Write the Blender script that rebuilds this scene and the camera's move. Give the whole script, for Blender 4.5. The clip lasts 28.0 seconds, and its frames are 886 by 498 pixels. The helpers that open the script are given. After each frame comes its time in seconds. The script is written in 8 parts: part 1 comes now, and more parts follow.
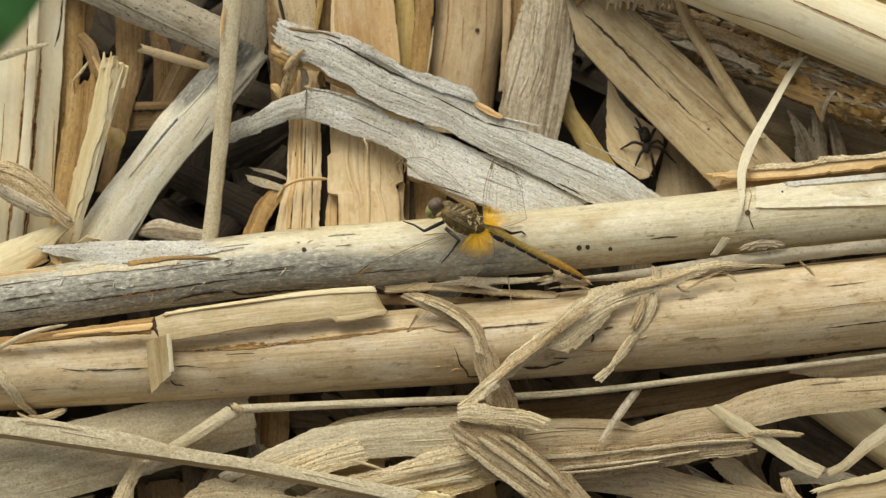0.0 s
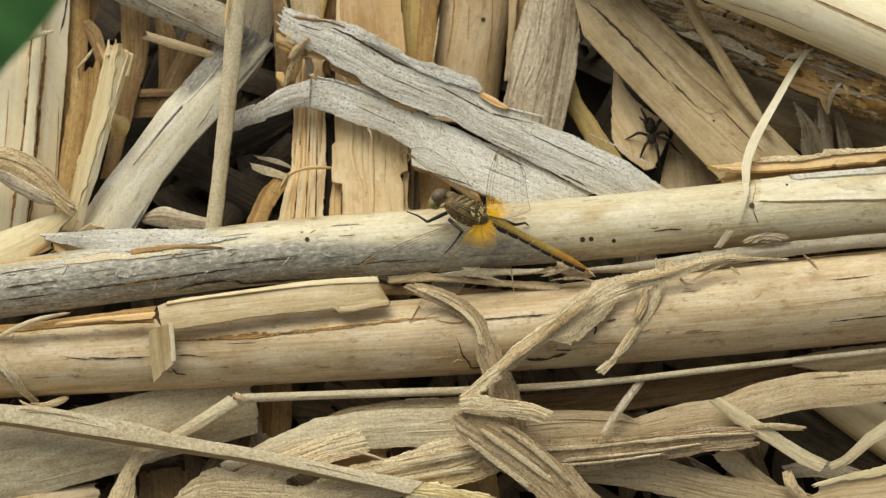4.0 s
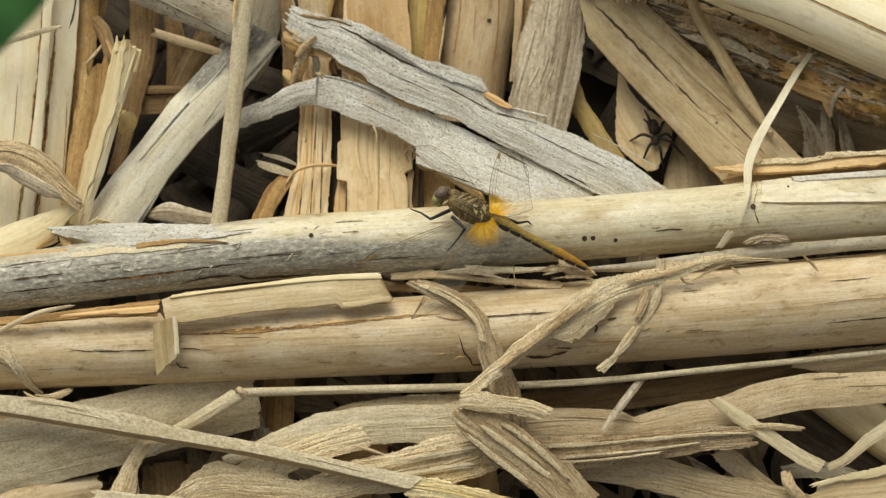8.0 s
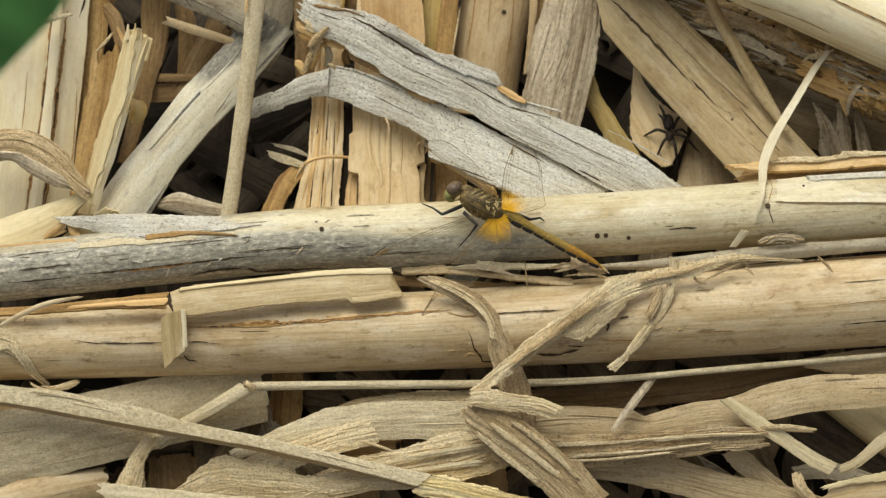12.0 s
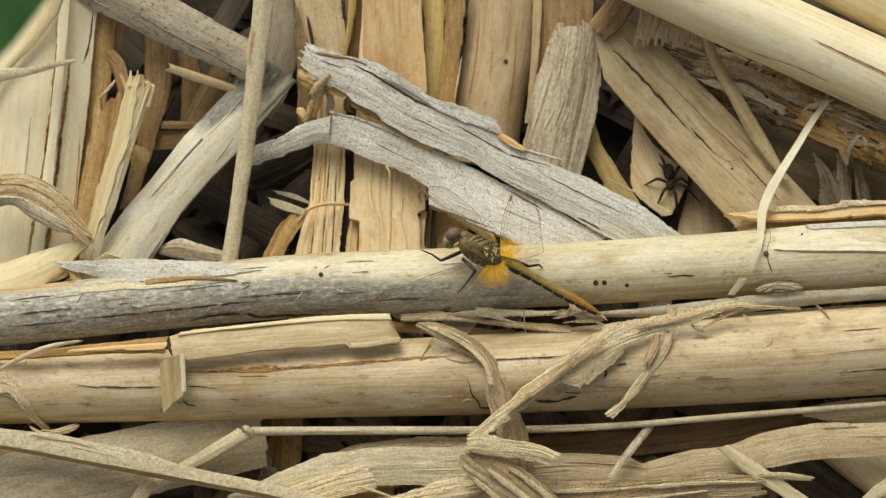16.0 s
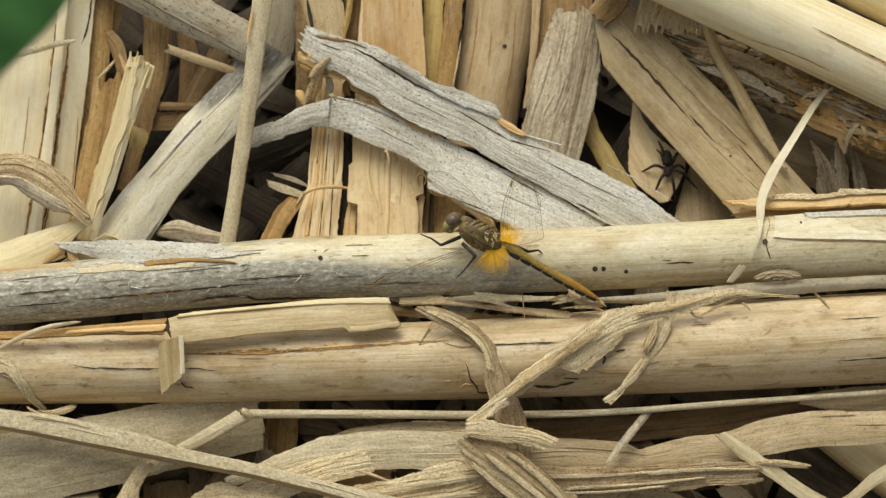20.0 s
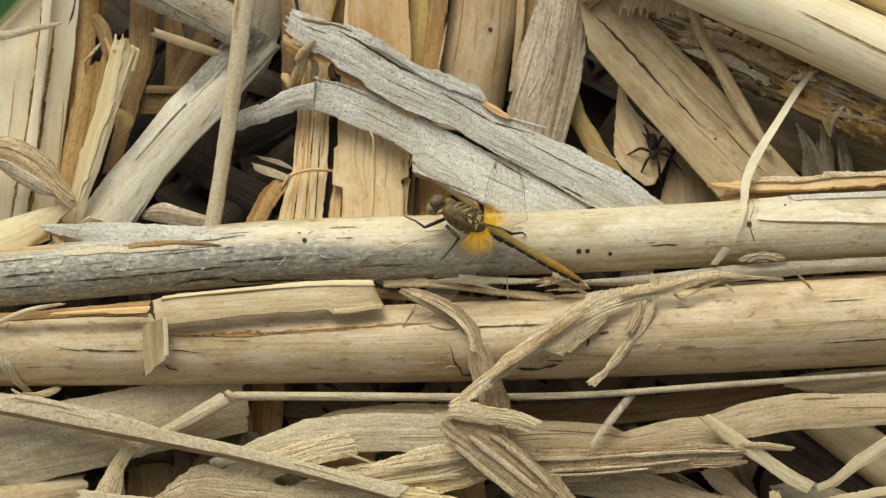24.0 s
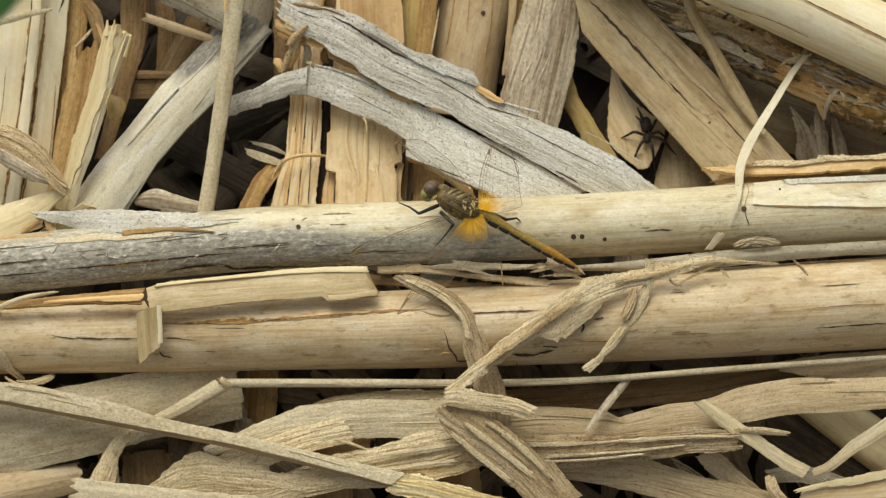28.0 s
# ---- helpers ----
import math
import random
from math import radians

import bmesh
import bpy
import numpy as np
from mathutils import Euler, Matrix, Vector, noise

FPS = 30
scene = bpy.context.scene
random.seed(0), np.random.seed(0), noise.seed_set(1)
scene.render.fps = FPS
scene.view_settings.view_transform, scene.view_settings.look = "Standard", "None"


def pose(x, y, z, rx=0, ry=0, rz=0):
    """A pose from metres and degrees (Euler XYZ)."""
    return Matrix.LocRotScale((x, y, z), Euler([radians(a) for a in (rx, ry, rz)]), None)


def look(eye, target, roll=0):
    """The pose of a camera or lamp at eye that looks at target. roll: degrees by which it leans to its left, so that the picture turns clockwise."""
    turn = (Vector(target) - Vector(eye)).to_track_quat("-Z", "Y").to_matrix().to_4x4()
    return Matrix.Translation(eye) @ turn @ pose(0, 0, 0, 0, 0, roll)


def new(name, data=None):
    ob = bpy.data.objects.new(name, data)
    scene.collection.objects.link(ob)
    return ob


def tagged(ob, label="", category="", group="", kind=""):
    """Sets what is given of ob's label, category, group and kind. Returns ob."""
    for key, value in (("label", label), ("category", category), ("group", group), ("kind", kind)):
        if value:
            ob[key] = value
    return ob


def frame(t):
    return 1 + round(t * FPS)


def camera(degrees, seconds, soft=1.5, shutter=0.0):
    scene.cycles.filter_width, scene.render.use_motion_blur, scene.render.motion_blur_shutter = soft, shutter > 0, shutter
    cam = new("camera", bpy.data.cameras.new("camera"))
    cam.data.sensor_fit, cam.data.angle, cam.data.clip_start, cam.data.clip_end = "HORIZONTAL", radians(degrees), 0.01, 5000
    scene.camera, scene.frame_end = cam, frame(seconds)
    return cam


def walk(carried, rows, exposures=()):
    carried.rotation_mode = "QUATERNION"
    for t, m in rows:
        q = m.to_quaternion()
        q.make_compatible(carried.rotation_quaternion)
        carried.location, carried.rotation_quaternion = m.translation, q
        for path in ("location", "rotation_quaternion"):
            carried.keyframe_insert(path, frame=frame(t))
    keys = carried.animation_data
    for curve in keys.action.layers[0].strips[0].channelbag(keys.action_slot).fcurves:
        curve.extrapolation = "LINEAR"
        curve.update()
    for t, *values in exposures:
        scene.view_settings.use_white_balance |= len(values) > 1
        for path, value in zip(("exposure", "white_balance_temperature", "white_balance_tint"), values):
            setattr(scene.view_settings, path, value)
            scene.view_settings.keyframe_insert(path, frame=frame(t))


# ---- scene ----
cam = camera(12.781, 28.0, soft=1.3)
cam.data.dof.use_dof, cam.data.dof.focus_distance, cam.data.dof.aperture_fstop = True, 0.69, 30.0

# the bank of dead reeds: x along it, y up its face, z out of it
BANK = pose(0, 0, 0.25, 38, 0, 0)
walk(cam, [
    (0, BANK @ pose(-0.00000, 0.00000, 0.70000, -0.000, 0.000, 0.000)),
    (0.5, BANK @ pose(0.01089, 0.00498, 0.70112, -0.413, 0.806, 0.170)),
    (1, BANK @ pose(0.01055, 0.00451, 0.70054, -0.383, 0.723, 0.370)),
    (1.5, BANK @ pose(0.01279, 0.00160, 0.70072, -0.222, 0.920, 0.386)),
    (2, BANK @ pose(0.01302, 0.00357, 0.70160, -0.387, 0.995, 0.382)),
    (2.5, BANK @ pose(0.01283, 0.00322, 0.70163, -0.353, 0.974, 0.402)),
    (4.5, BANK @ pose(0.00355, 0.00845, 0.69885, -0.875, 0.245, 0.446)),
    (5, BANK @ pose(0.00403, 0.00779, 0.69992, -0.915, 0.128, 0.510)),
    (5.5, BANK @ pose(0.00914, 0.00539, 0.70172, -0.740, 0.518, 0.533)),
    (6, BANK @ pose(0.01098, 0.00270, 0.70296, -0.510, 0.837, 0.625)),
    (6.5, BANK @ pose(0.01063, 0.00085, 0.70362, -0.340, 0.804, 0.694)),
    (7, BANK @ pose(0.01022, -0.00180, 0.70378, -0.082, 0.930, 0.725)),
    (7.5, BANK @ pose(0.00858, -0.00205, 0.70333, -0.063, 0.807, 0.777)),
    (8, BANK @ pose(0.01050, -0.00007, 0.70389, -0.149, 0.950, 1.054)),
    (8.5, BANK @ pose(0.00911, -0.00213, 0.70367, -0.001, 1.020, 1.118)),
    (9, BANK @ pose(0.00750, -0.00189, 0.70367, -0.011, 0.941, 1.108)),
    (9.5, BANK @ pose(0.00639, 0.00106, 0.70477, -0.189, 0.835, 1.249)),
    (10, BANK @ pose(0.00384, 0.00198, 0.70244, -0.330, 0.580, 1.318)),
    (10.5, BANK @ pose(0.00392, 0.00318, 0.70141, -0.449, 0.617, 1.346)),
    (11, BANK @ pose(0.00570, 0.00903, 0.70060, -0.960, 0.762, 1.548)),
    (11.5, BANK @ pose(0.00473, 0.01214, 0.69936, -1.186, 0.690, 1.642)),
    (12, BANK @ pose(0.00941, 0.01199, 0.69794, -1.203, 1.067, 1.780)),
    (12.5, BANK @ pose(0.02003, 0.01156, 0.69846, -1.338, 1.835, 1.762)),
    (14.5, BANK @ pose(0.01822, 0.00260, 0.70164, 0.056, 2.244, 1.982)),
    (15, BANK @ pose(0.01782, 0.00121, 0.70178, 0.230, 1.830, 2.091)),
    (15.5, BANK @ pose(0.01972, 0.00193, 0.70089, 0.343, 1.803, 2.110)),
    (16, BANK @ pose(0.01973, 0.00315, 0.69980, 0.237, 1.877, 2.103)),
    (16.5, BANK @ pose(0.02208, 0.00395, 0.69907, 0.026, 2.126, 1.993)),
    (17, BANK @ pose(0.01912, 0.00502, 0.69967, -0.171, 1.731, 1.874)),
    (17.5, BANK @ pose(0.01595, 0.00295, 0.70118, -0.020, 1.513, 1.898)),
    (18, BANK @ pose(0.01233, -0.00089, 0.70246, 0.206, 1.164, 2.092)),
    (18.5, BANK @ pose(0.00858, -0.00603, 0.70410, 0.612, 0.809, 2.242)),
    (19, BANK @ pose(0.00661, -0.00478, 0.70489, 0.591, 0.620, 2.428)),
    (19.5, BANK @ pose(0.01072, 0.00232, 0.70171, 0.151, 1.063, 2.767)),
    (20, BANK @ pose(0.00558, 0.00481, 0.70044, -0.160, 0.710, 2.686)),
    (20.5, BANK @ pose(0.00862, 0.00437, 0.69928, -0.200, 0.784, 2.712)),
    (21, BANK @ pose(0.00957, 0.00465, 0.69890, -0.257, 0.738, 2.725)),
    (21.5, BANK @ pose(0.01253, 0.00522, 0.69917, -0.306, 1.040, 2.782)),
    (23.5, BANK @ pose(0.01001, -0.00245, 0.70166, 0.193, 0.849, 2.512)),
    (24, BANK @ pose(0.01438, 0.00071, 0.70057, -0.044, 1.187, 2.700)),
    (24.5, BANK @ pose(0.01492, 0.00530, 0.69930, -0.371, 1.327, 2.658)),
    (25, BANK @ pose(0.01628, 0.01111, 0.69862, -0.919, 1.582, 2.465)),
    (25.5, BANK @ pose(0.00907, 0.01444, 0.69697, -1.179, 0.938, 2.456)),
    (26, BANK @ pose(0.00371, 0.01250, 0.69726, -1.337, 0.560, 2.431)),
    (26.5, BANK @ pose(0.00365, 0.01262, 0.69879, -1.332, 0.339, 2.572)),
    (27, BANK @ pose(0.00315, 0.00705, 0.69894, -0.845, 0.184, 2.529)),
    (27.5, BANK @ pose(0.00875, 0.00851, 0.69977, -0.918, 0.656, 2.533)),
    (28, BANK @ pose(0.01051, 0.00934, 0.69883, -0.978, 0.817, 2.450)),
], exposures=[(0.0, -0.03, 6650, 4), (28.0, -0.03, 6650, 4)])

# ---- light: bright overcast sky ----
world = bpy.data.worlds.new("sky")
scene.world = world
world.use_nodes = True
wn = world.node_tree
sky = wn.nodes.new("ShaderNodeTexSky")
sky.sky_type, sky.sun_disc = "NISHITA", False
sky.sun_elevation, sky.sun_rotation = radians(62), radians(-25)
sky.air_density, sky.dust_density, sky.ozone_density = 0.7, 6.0, 0.6
cloud = wn.nodes.new("ShaderNodeHueSaturation")
cloud.inputs["Saturation"].default_value = 0.25
wn.links.new(sky.outputs["Color"], cloud.inputs["Color"])
wn.links.new(cloud.outputs["Color"], wn.nodes["Background"].inputs["Color"])
wn.nodes["Background"].inputs["Strength"].default_value = 0.13
sun = new("sun", bpy.data.lights.new("sun", "SUN"))
sun.data.energy, sun.data.angle, sun.data.color = 1.5, radians(35), (1.0, 0.95, 0.86)
sun.matrix_world = look((-0.25, 0.2, 0.95), (0, 0, 0))


# ---- materials ----
def nodes_of(mat):
    mat.use_nodes = True
    nt = mat.node_tree
    return nt, nt.nodes["Principled BSDF"]


def add_node(nt, kind, links=(), **values):
    n = nt.nodes.new(kind)
    for key, value in values.items():
        n.inputs[key].default_value = value
    for socket, source in links:
        nt.links.new(source, n.inputs[socket])
    return n


def grain_noise(nt, vector, scale, size, detail=4.0, rough=0.6):
    mp = add_node(nt, "ShaderNodeMapping", [("Vector", vector)], Scale=scale)
    return add_node(nt, "ShaderNodeTexNoise", [("Vector", mp.outputs["Vector"])], Scale=size, Detail=detail, Roughness=rough)


def ramp(nt, source, stops):
    n = nt.nodes.new("ShaderNodeValToRGB")
    nt.links.new(source, n.inputs["Fac"])
    el = n.color_ramp.elements
    while len(el) < len(stops):
        el.new(0.5)
    for e, (p, c) in zip(el, stops):
        e.position, e.color = p, (*c, 1) if len(c) == 3 else c
    return n


def blend(nt, factor, a, b, kind="MIX"):
    n = nt.nodes.new("ShaderNodeMix")
    n.data_type, n.blend_type = "RGBA", kind
    for socket, source in ((n.inputs[0], factor), (n.inputs[6], a), (n.inputs[7], b)):
        if isinstance(source, (float, int)):
            socket.default_value = source
        elif isinstance(source, tuple):
            socket.default_value = (*source, 1)
        else:
            nt.links.new(source, socket)
    return n.outputs[2]


def straw(name, light, mid, dark, stain=(0.2, 0.13, 0.07), stained=0.35, speck=0.0, rough=0.6, relief=0.5, fibre=1.0, vary=0.25, weather=None, grit=0.25, dash=0.0, bleach=0.3, pale=(0.80, 0.70, 0.52), grain=1.0, short=1.0):
    """Dry plant matter with fibres along the piece: UV runs in millimetres, across and along."""
    light, mid, dark = ((c[0], 1.008 * c[1], c[2]) for c in (light, mid, dark))
    mat = bpy.data.materials.new(name)
    nt, bsdf = nodes_of(mat)
    uv = nt.nodes.new("ShaderNodeUVMap")
    info = nt.nodes.new("ShaderNodeObjectInfo")
    shift = add_node(nt, "ShaderNodeVectorMath", [(0, uv.outputs["UV"])])
    comb = add_node(nt, "ShaderNodeCombineXYZ", [("Z", info.outputs["Random"])])
    far = add_node(nt, "ShaderNodeVectorMath", [(0, comb.outputs["Vector"])])
    far.operation = "SCALE"
    far.inputs["Scale"].default_value = 90.0
    nt.links.new(far.outputs["Vector"], shift.inputs[1])
    v = shift.outputs["Vector"]
    fine = grain_noise(nt, v, (2.4 * fibre, 0.055 * short, 1), 1.0, 5.0, 0.65)
    broad = grain_noise(nt, v, (0.42 * fibre, 0.022, 1), 1.0, 3.0, 0.55)
    blot = grain_noise(nt, v, (0.16, 0.07, 1), 1.0, 4.0, 0.6)
    mixed = add_node(nt, "ShaderNodeMath", [(0, fine.outputs["Fac"]), (1, broad.outputs["Fac"])])
    mixed.operation = "ADD"
    half = add_node(nt, "ShaderNodeMath", [(0, mixed.outputs["Value"])])
    half.operation = "MULTIPLY"
    half.inputs[1].default_value = 0.5
    col = ramp(nt, half.outputs["Value"], [(0.36, dark), (0.48, mid), (0.62, light)]).outputs["Color"]
    tone = ramp(nt, blot.outputs["Fac"], [(0.5, (0, 0, 0)), (0.72, (1, 1, 1))]).outputs["Color"]
    dim = add_node(nt, "ShaderNodeMath", [(0, tone)])
    dim.operation = "MULTIPLY"
    dim.inputs[1].default_value = stained
    col = blend(nt, dim.outputs["Value"], col, stain)
    cloudy = grain_noise(nt, v, (0.34, 0.10, 1), 1.0, 6.0, 0.62)
    white = ramp(nt, cloudy.outputs["Fac"], [(0.50, (0, 0, 0)), (0.66, (1, 1, 1))]).outputs["Color"]
    fade = add_node(nt, "ShaderNodeMath", [(0, white)])
    fade.operation = "MULTIPLY"
    fade.inputs[1].default_value = bleach
    col = blend(nt, fade.outputs["Value"], col, pale)
    smudge = grain_noise(nt, v, (0.62, 0.24, 1), 1.0, 7.0, 0.7)
    brown = ramp(nt, smudge.outputs["Fac"], [(0.56, (0, 0, 0)), (0.72, (1, 1, 1))]).outputs["Color"]
    soiled = add_node(nt, "ShaderNodeMath", [(0, brown)])
    soiled.operation = "MULTIPLY"
    soiled.inputs[1].default_value = 1.3 * stained
    col = blend(nt, soiled.outputs["Value"], col, tuple(0.72 * c for c in stain))
    # grey mask: weathering on PERCH, painted shade at the top end of SUNNY
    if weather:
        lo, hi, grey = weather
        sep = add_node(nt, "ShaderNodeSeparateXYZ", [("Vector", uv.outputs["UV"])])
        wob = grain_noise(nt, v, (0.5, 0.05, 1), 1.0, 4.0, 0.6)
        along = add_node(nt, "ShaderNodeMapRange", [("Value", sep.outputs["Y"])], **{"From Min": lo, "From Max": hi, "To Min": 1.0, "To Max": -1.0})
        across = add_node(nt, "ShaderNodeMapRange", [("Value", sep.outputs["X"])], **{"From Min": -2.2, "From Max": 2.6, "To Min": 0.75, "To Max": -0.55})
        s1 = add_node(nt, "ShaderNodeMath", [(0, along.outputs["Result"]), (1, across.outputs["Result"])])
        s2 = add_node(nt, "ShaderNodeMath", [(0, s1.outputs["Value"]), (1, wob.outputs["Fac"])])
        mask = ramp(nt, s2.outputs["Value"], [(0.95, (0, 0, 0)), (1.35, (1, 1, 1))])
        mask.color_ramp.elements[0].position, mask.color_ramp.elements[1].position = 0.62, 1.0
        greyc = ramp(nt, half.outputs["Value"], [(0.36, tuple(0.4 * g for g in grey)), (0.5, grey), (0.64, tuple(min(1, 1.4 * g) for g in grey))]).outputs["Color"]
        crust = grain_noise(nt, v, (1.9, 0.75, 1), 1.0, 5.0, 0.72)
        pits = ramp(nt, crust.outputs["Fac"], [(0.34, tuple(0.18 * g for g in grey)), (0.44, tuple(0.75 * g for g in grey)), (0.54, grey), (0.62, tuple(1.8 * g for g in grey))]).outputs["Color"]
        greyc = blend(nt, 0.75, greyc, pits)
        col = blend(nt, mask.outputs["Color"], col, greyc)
    if speck:
        spots = grain_noise(nt, v, (2.6 * grain, 1.3 * grain, 1), 1.0, 2.0, 0.5)
        dots = ramp(nt, spots.outputs["Fac"], [(0.64, (0, 0, 0)), (0.70, (1, 1, 1))] if grain == 1.0 else [(0.61, (0, 0, 0)), (0.68, (1, 1, 1))]).outputs["Color"]
        deep = add_node(nt, "ShaderNodeMath", [(0, dots)])
        deep.operation = "MULTIPLY"
        deep.inputs[1].default_value = speck
        col = blend(nt, deep.outputs["Value"], col, tuple(0.25 * c for c in dark))
    if dash:
        lines = grain_noise(nt, v, (2.2, 0.10 * short, 1), 1.0, 5.0, 0.7)
        marks = ramp(nt, lines.outputs["Fac"], [(0.58, (0, 0, 0)), (0.68, (1, 1, 1))]).outputs["Color"]
        some = add_node(nt, "ShaderNodeMath", [(0, marks)])
        some.operation = "MULTIPLY"
        some.inputs[1].default_value = dash
        col = blend(nt, some.outputs["Value"], col, tuple(0.75 * c for c in dark))
    val = add_node(nt, "ShaderNodeMapRange", [("Value", info.outputs["Random"])], **{"To Min": 1 - vary, "To Max": 1 + 0.4 * vary})
    sand = grain_noise(nt, v, (1.7 * grain, 1.1 * grain, 1), 1.0, 6.0, 0.75)
    gr = add_node(nt, "ShaderNodeMapRange", [("Value", sand.outputs["Fac"])], **{"From Min": 0.3, "From Max": 0.7, "To Min": 1 - grit, "To Max": 1 + grit})
    mul = add_node(nt, "ShaderNodeMath", [(0, val.outputs["Result"]), (1, gr.outputs["Result"])])
    mul.operation = "MULTIPLY"
    hsv = add_node(nt, "ShaderNodeHueSaturation", [("Color", col), ("Value", mul.outputs["Value"])], Saturation=1.13)
    nt.links.new(hsv.outputs["Color"], bsdf.inputs["Base Color"])
    rgh = add_node(nt, "ShaderNodeMapRange", [("Value", fine.outputs["Fac"])], **{"To Min": rough + 0.15, "To Max": rough - 0.1})
    nt.links.new(rgh.outputs["Result"], bsdf.inputs["Roughness"])
    tall = add_node(nt, "ShaderNodeMath", [(0, sand.outputs["Fac"])])
    tall.operation = "MULTIPLY_ADD"
    tall.inputs[1].default_value = 0.6
    nt.links.new(mixed.outputs["Value"], tall.inputs[2])
    bump = add_node(nt, "ShaderNodeBump", [("Height", tall.outputs["Value"])], Strength=relief, Distance=0.00035)
    nt.links.new(bump.outputs["Normal"], bsdf.inputs["Normal"])
    return mat


def plain(name, colour, rough=0.5, wave=0.25, size=900.0, coat=0.0):
    """Chitin, soil and such: one colour with mottling and fine relief."""
    mat = bpy.data.materials.new(name)
    nt, bsdf = nodes_of(mat)
    geo = nt.nodes.new("ShaderNodeTexCoord")
    n = add_node(nt, "ShaderNodeTexNoise", [("Vector", geo.outputs["Object"])], Scale=size, Detail=4.0, Roughness=0.6)
    c = ramp(nt, n.outputs["Fac"], [(0.3, tuple(x * (1 - wave) for x in colour)), (0.7, tuple(min(1, x * (1 + wave)) for x in colour))])
    nt.links.new(c.outputs["Color"], bsdf.inputs["Base Color"])
    bsdf.inputs["Roughness"].default_value = rough
    bsdf.inputs["Coat Weight"].default_value = coat
    bump = add_node(nt, "ShaderNodeBump", [("Height", n.outputs["Fac"])], Strength=0.25, Distance=0.0003)
    nt.links.new(bump.outputs["Normal"], bsdf.inputs["Normal"])
    return mat


CREAM = straw("cream_culm", (0.80, 0.69, 0.46), (0.73, 0.60, 0.37), (0.56, 0.42, 0.22), stain=(0.60, 0.43, 0.21), stained=0.35, rough=0.42, relief=0.2, fibre=0.7, vary=0.08, grit=0.07, dash=0.15)
CULM = straw("bleached_culm", (0.88, 0.79, 0.59), (0.82, 0.71, 0.49), (0.66, 0.52, 0.31), stain=(0.72, 0.53, 0.30), stained=0.35, rough=0.42, relief=0.2, fibre=0.6, vary=0.05, grit=0.06, dash=0.1, bleach=0.35, pale=(0.88, 0.83, 0.70))
REED = straw("pale_reed", (0.72, 0.585, 0.395), (0.635, 0.495, 0.315), (0.49, 0.36, 0.205), stain=(0.42, 0.285, 0.145), stained=0.85, speck=0.3, rough=0.48, relief=0.35, fibre=0.8, vary=0.06, grit=0.12, dash=0.25, bleach=0.45, pale=(0.82, 0.73, 0.57))
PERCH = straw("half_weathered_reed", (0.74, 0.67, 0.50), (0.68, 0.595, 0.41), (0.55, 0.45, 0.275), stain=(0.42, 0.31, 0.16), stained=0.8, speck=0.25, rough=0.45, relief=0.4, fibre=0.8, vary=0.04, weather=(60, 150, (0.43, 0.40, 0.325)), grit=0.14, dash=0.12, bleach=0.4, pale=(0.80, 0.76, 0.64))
BOARD = straw("pale_split_wood", (0.80, 0.64, 0.42), (0.73, 0.57, 0.355), (0.58, 0.42, 0.235), stain=(0.52, 0.33, 0.15), stained=0.5, speck=0.1, rough=0.6, relief=0.3, fibre=0.7, vary=0.08, grit=0.08, dash=0.1, bleach=0.3)
ROSE = straw("pinkish_stem", (0.62, 0.48, 0.31), (0.53, 0.395, 0.24), (0.39, 0.275, 0.155), stain=(0.38, 0.25, 0.13), stained=0.6, speck=0.15, rough=0.6, relief=0.3, fibre=0.7, vary=0.05, grit=0.12, dash=0.25, bleach=0.3)
FIBRE = straw("pale_fibre", (0.82, 0.69, 0.48), (0.70, 0.565, 0.365), (0.42, 0.31, 0.175), stain=(0.44, 0.32, 0.18), stained=0.45, speck=0.7, rough=0.8, relief=0.9, fibre=0.8, vary=0.08, grit=0.3, dash=0.45, bleach=0.45, grain=1.6, short=5.0)
TAN = straw("tan_wood", (0.78, 0.57, 0.32), (0.70, 0.48, 0.25), (0.48, 0.29, 0.13), stain=(0.46, 0.28, 0.12), stained=0.5, speck=0.15, rough=0.6, relief=0.5, vary=0.2, grit=0.12, dash=0.3, bleach=0.2)
RUST = straw("rusty_wood", (0.58, 0.40, 0.20), (0.47, 0.30, 0.135), (0.25, 0.14, 0.06), stain=(0.28, 0.16, 0.07), stained=0.5, speck=0.45, rough=0.75, relief=0.8, vary=0.15, grit=0.25, dash=0.35, bleach=0.12)
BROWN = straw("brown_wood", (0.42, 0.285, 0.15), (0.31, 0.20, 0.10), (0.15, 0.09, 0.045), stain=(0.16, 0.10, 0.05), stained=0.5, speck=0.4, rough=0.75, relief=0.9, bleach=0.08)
GREY = straw("grey_weathered", (0.70, 0.66, 0.575), (0.605, 0.565, 0.485), (0.45, 0.41, 0.335), stain=(0.45, 0.37, 0.27), stained=0.55, speck=0.85, rough=0.85, relief=0.8, fibre=0.45, vary=0.05, grit=0.3, dash=0.3, bleach=0.5, pale=(0.72, 0.71, 0.675), grain=1.5, short=2.5)
ASH = straw("ash_grey_stalk", (0.40, 0.35, 0.265), (0.325, 0.28, 0.205), (0.22, 0.18, 0.12), stain=(0.30, 0.225, 0.14), stained=0.45, speck=0.6, rough=0.65, relief=0.4, fibre=0.8, vary=0.15, grit=0.2, bleach=0.2)
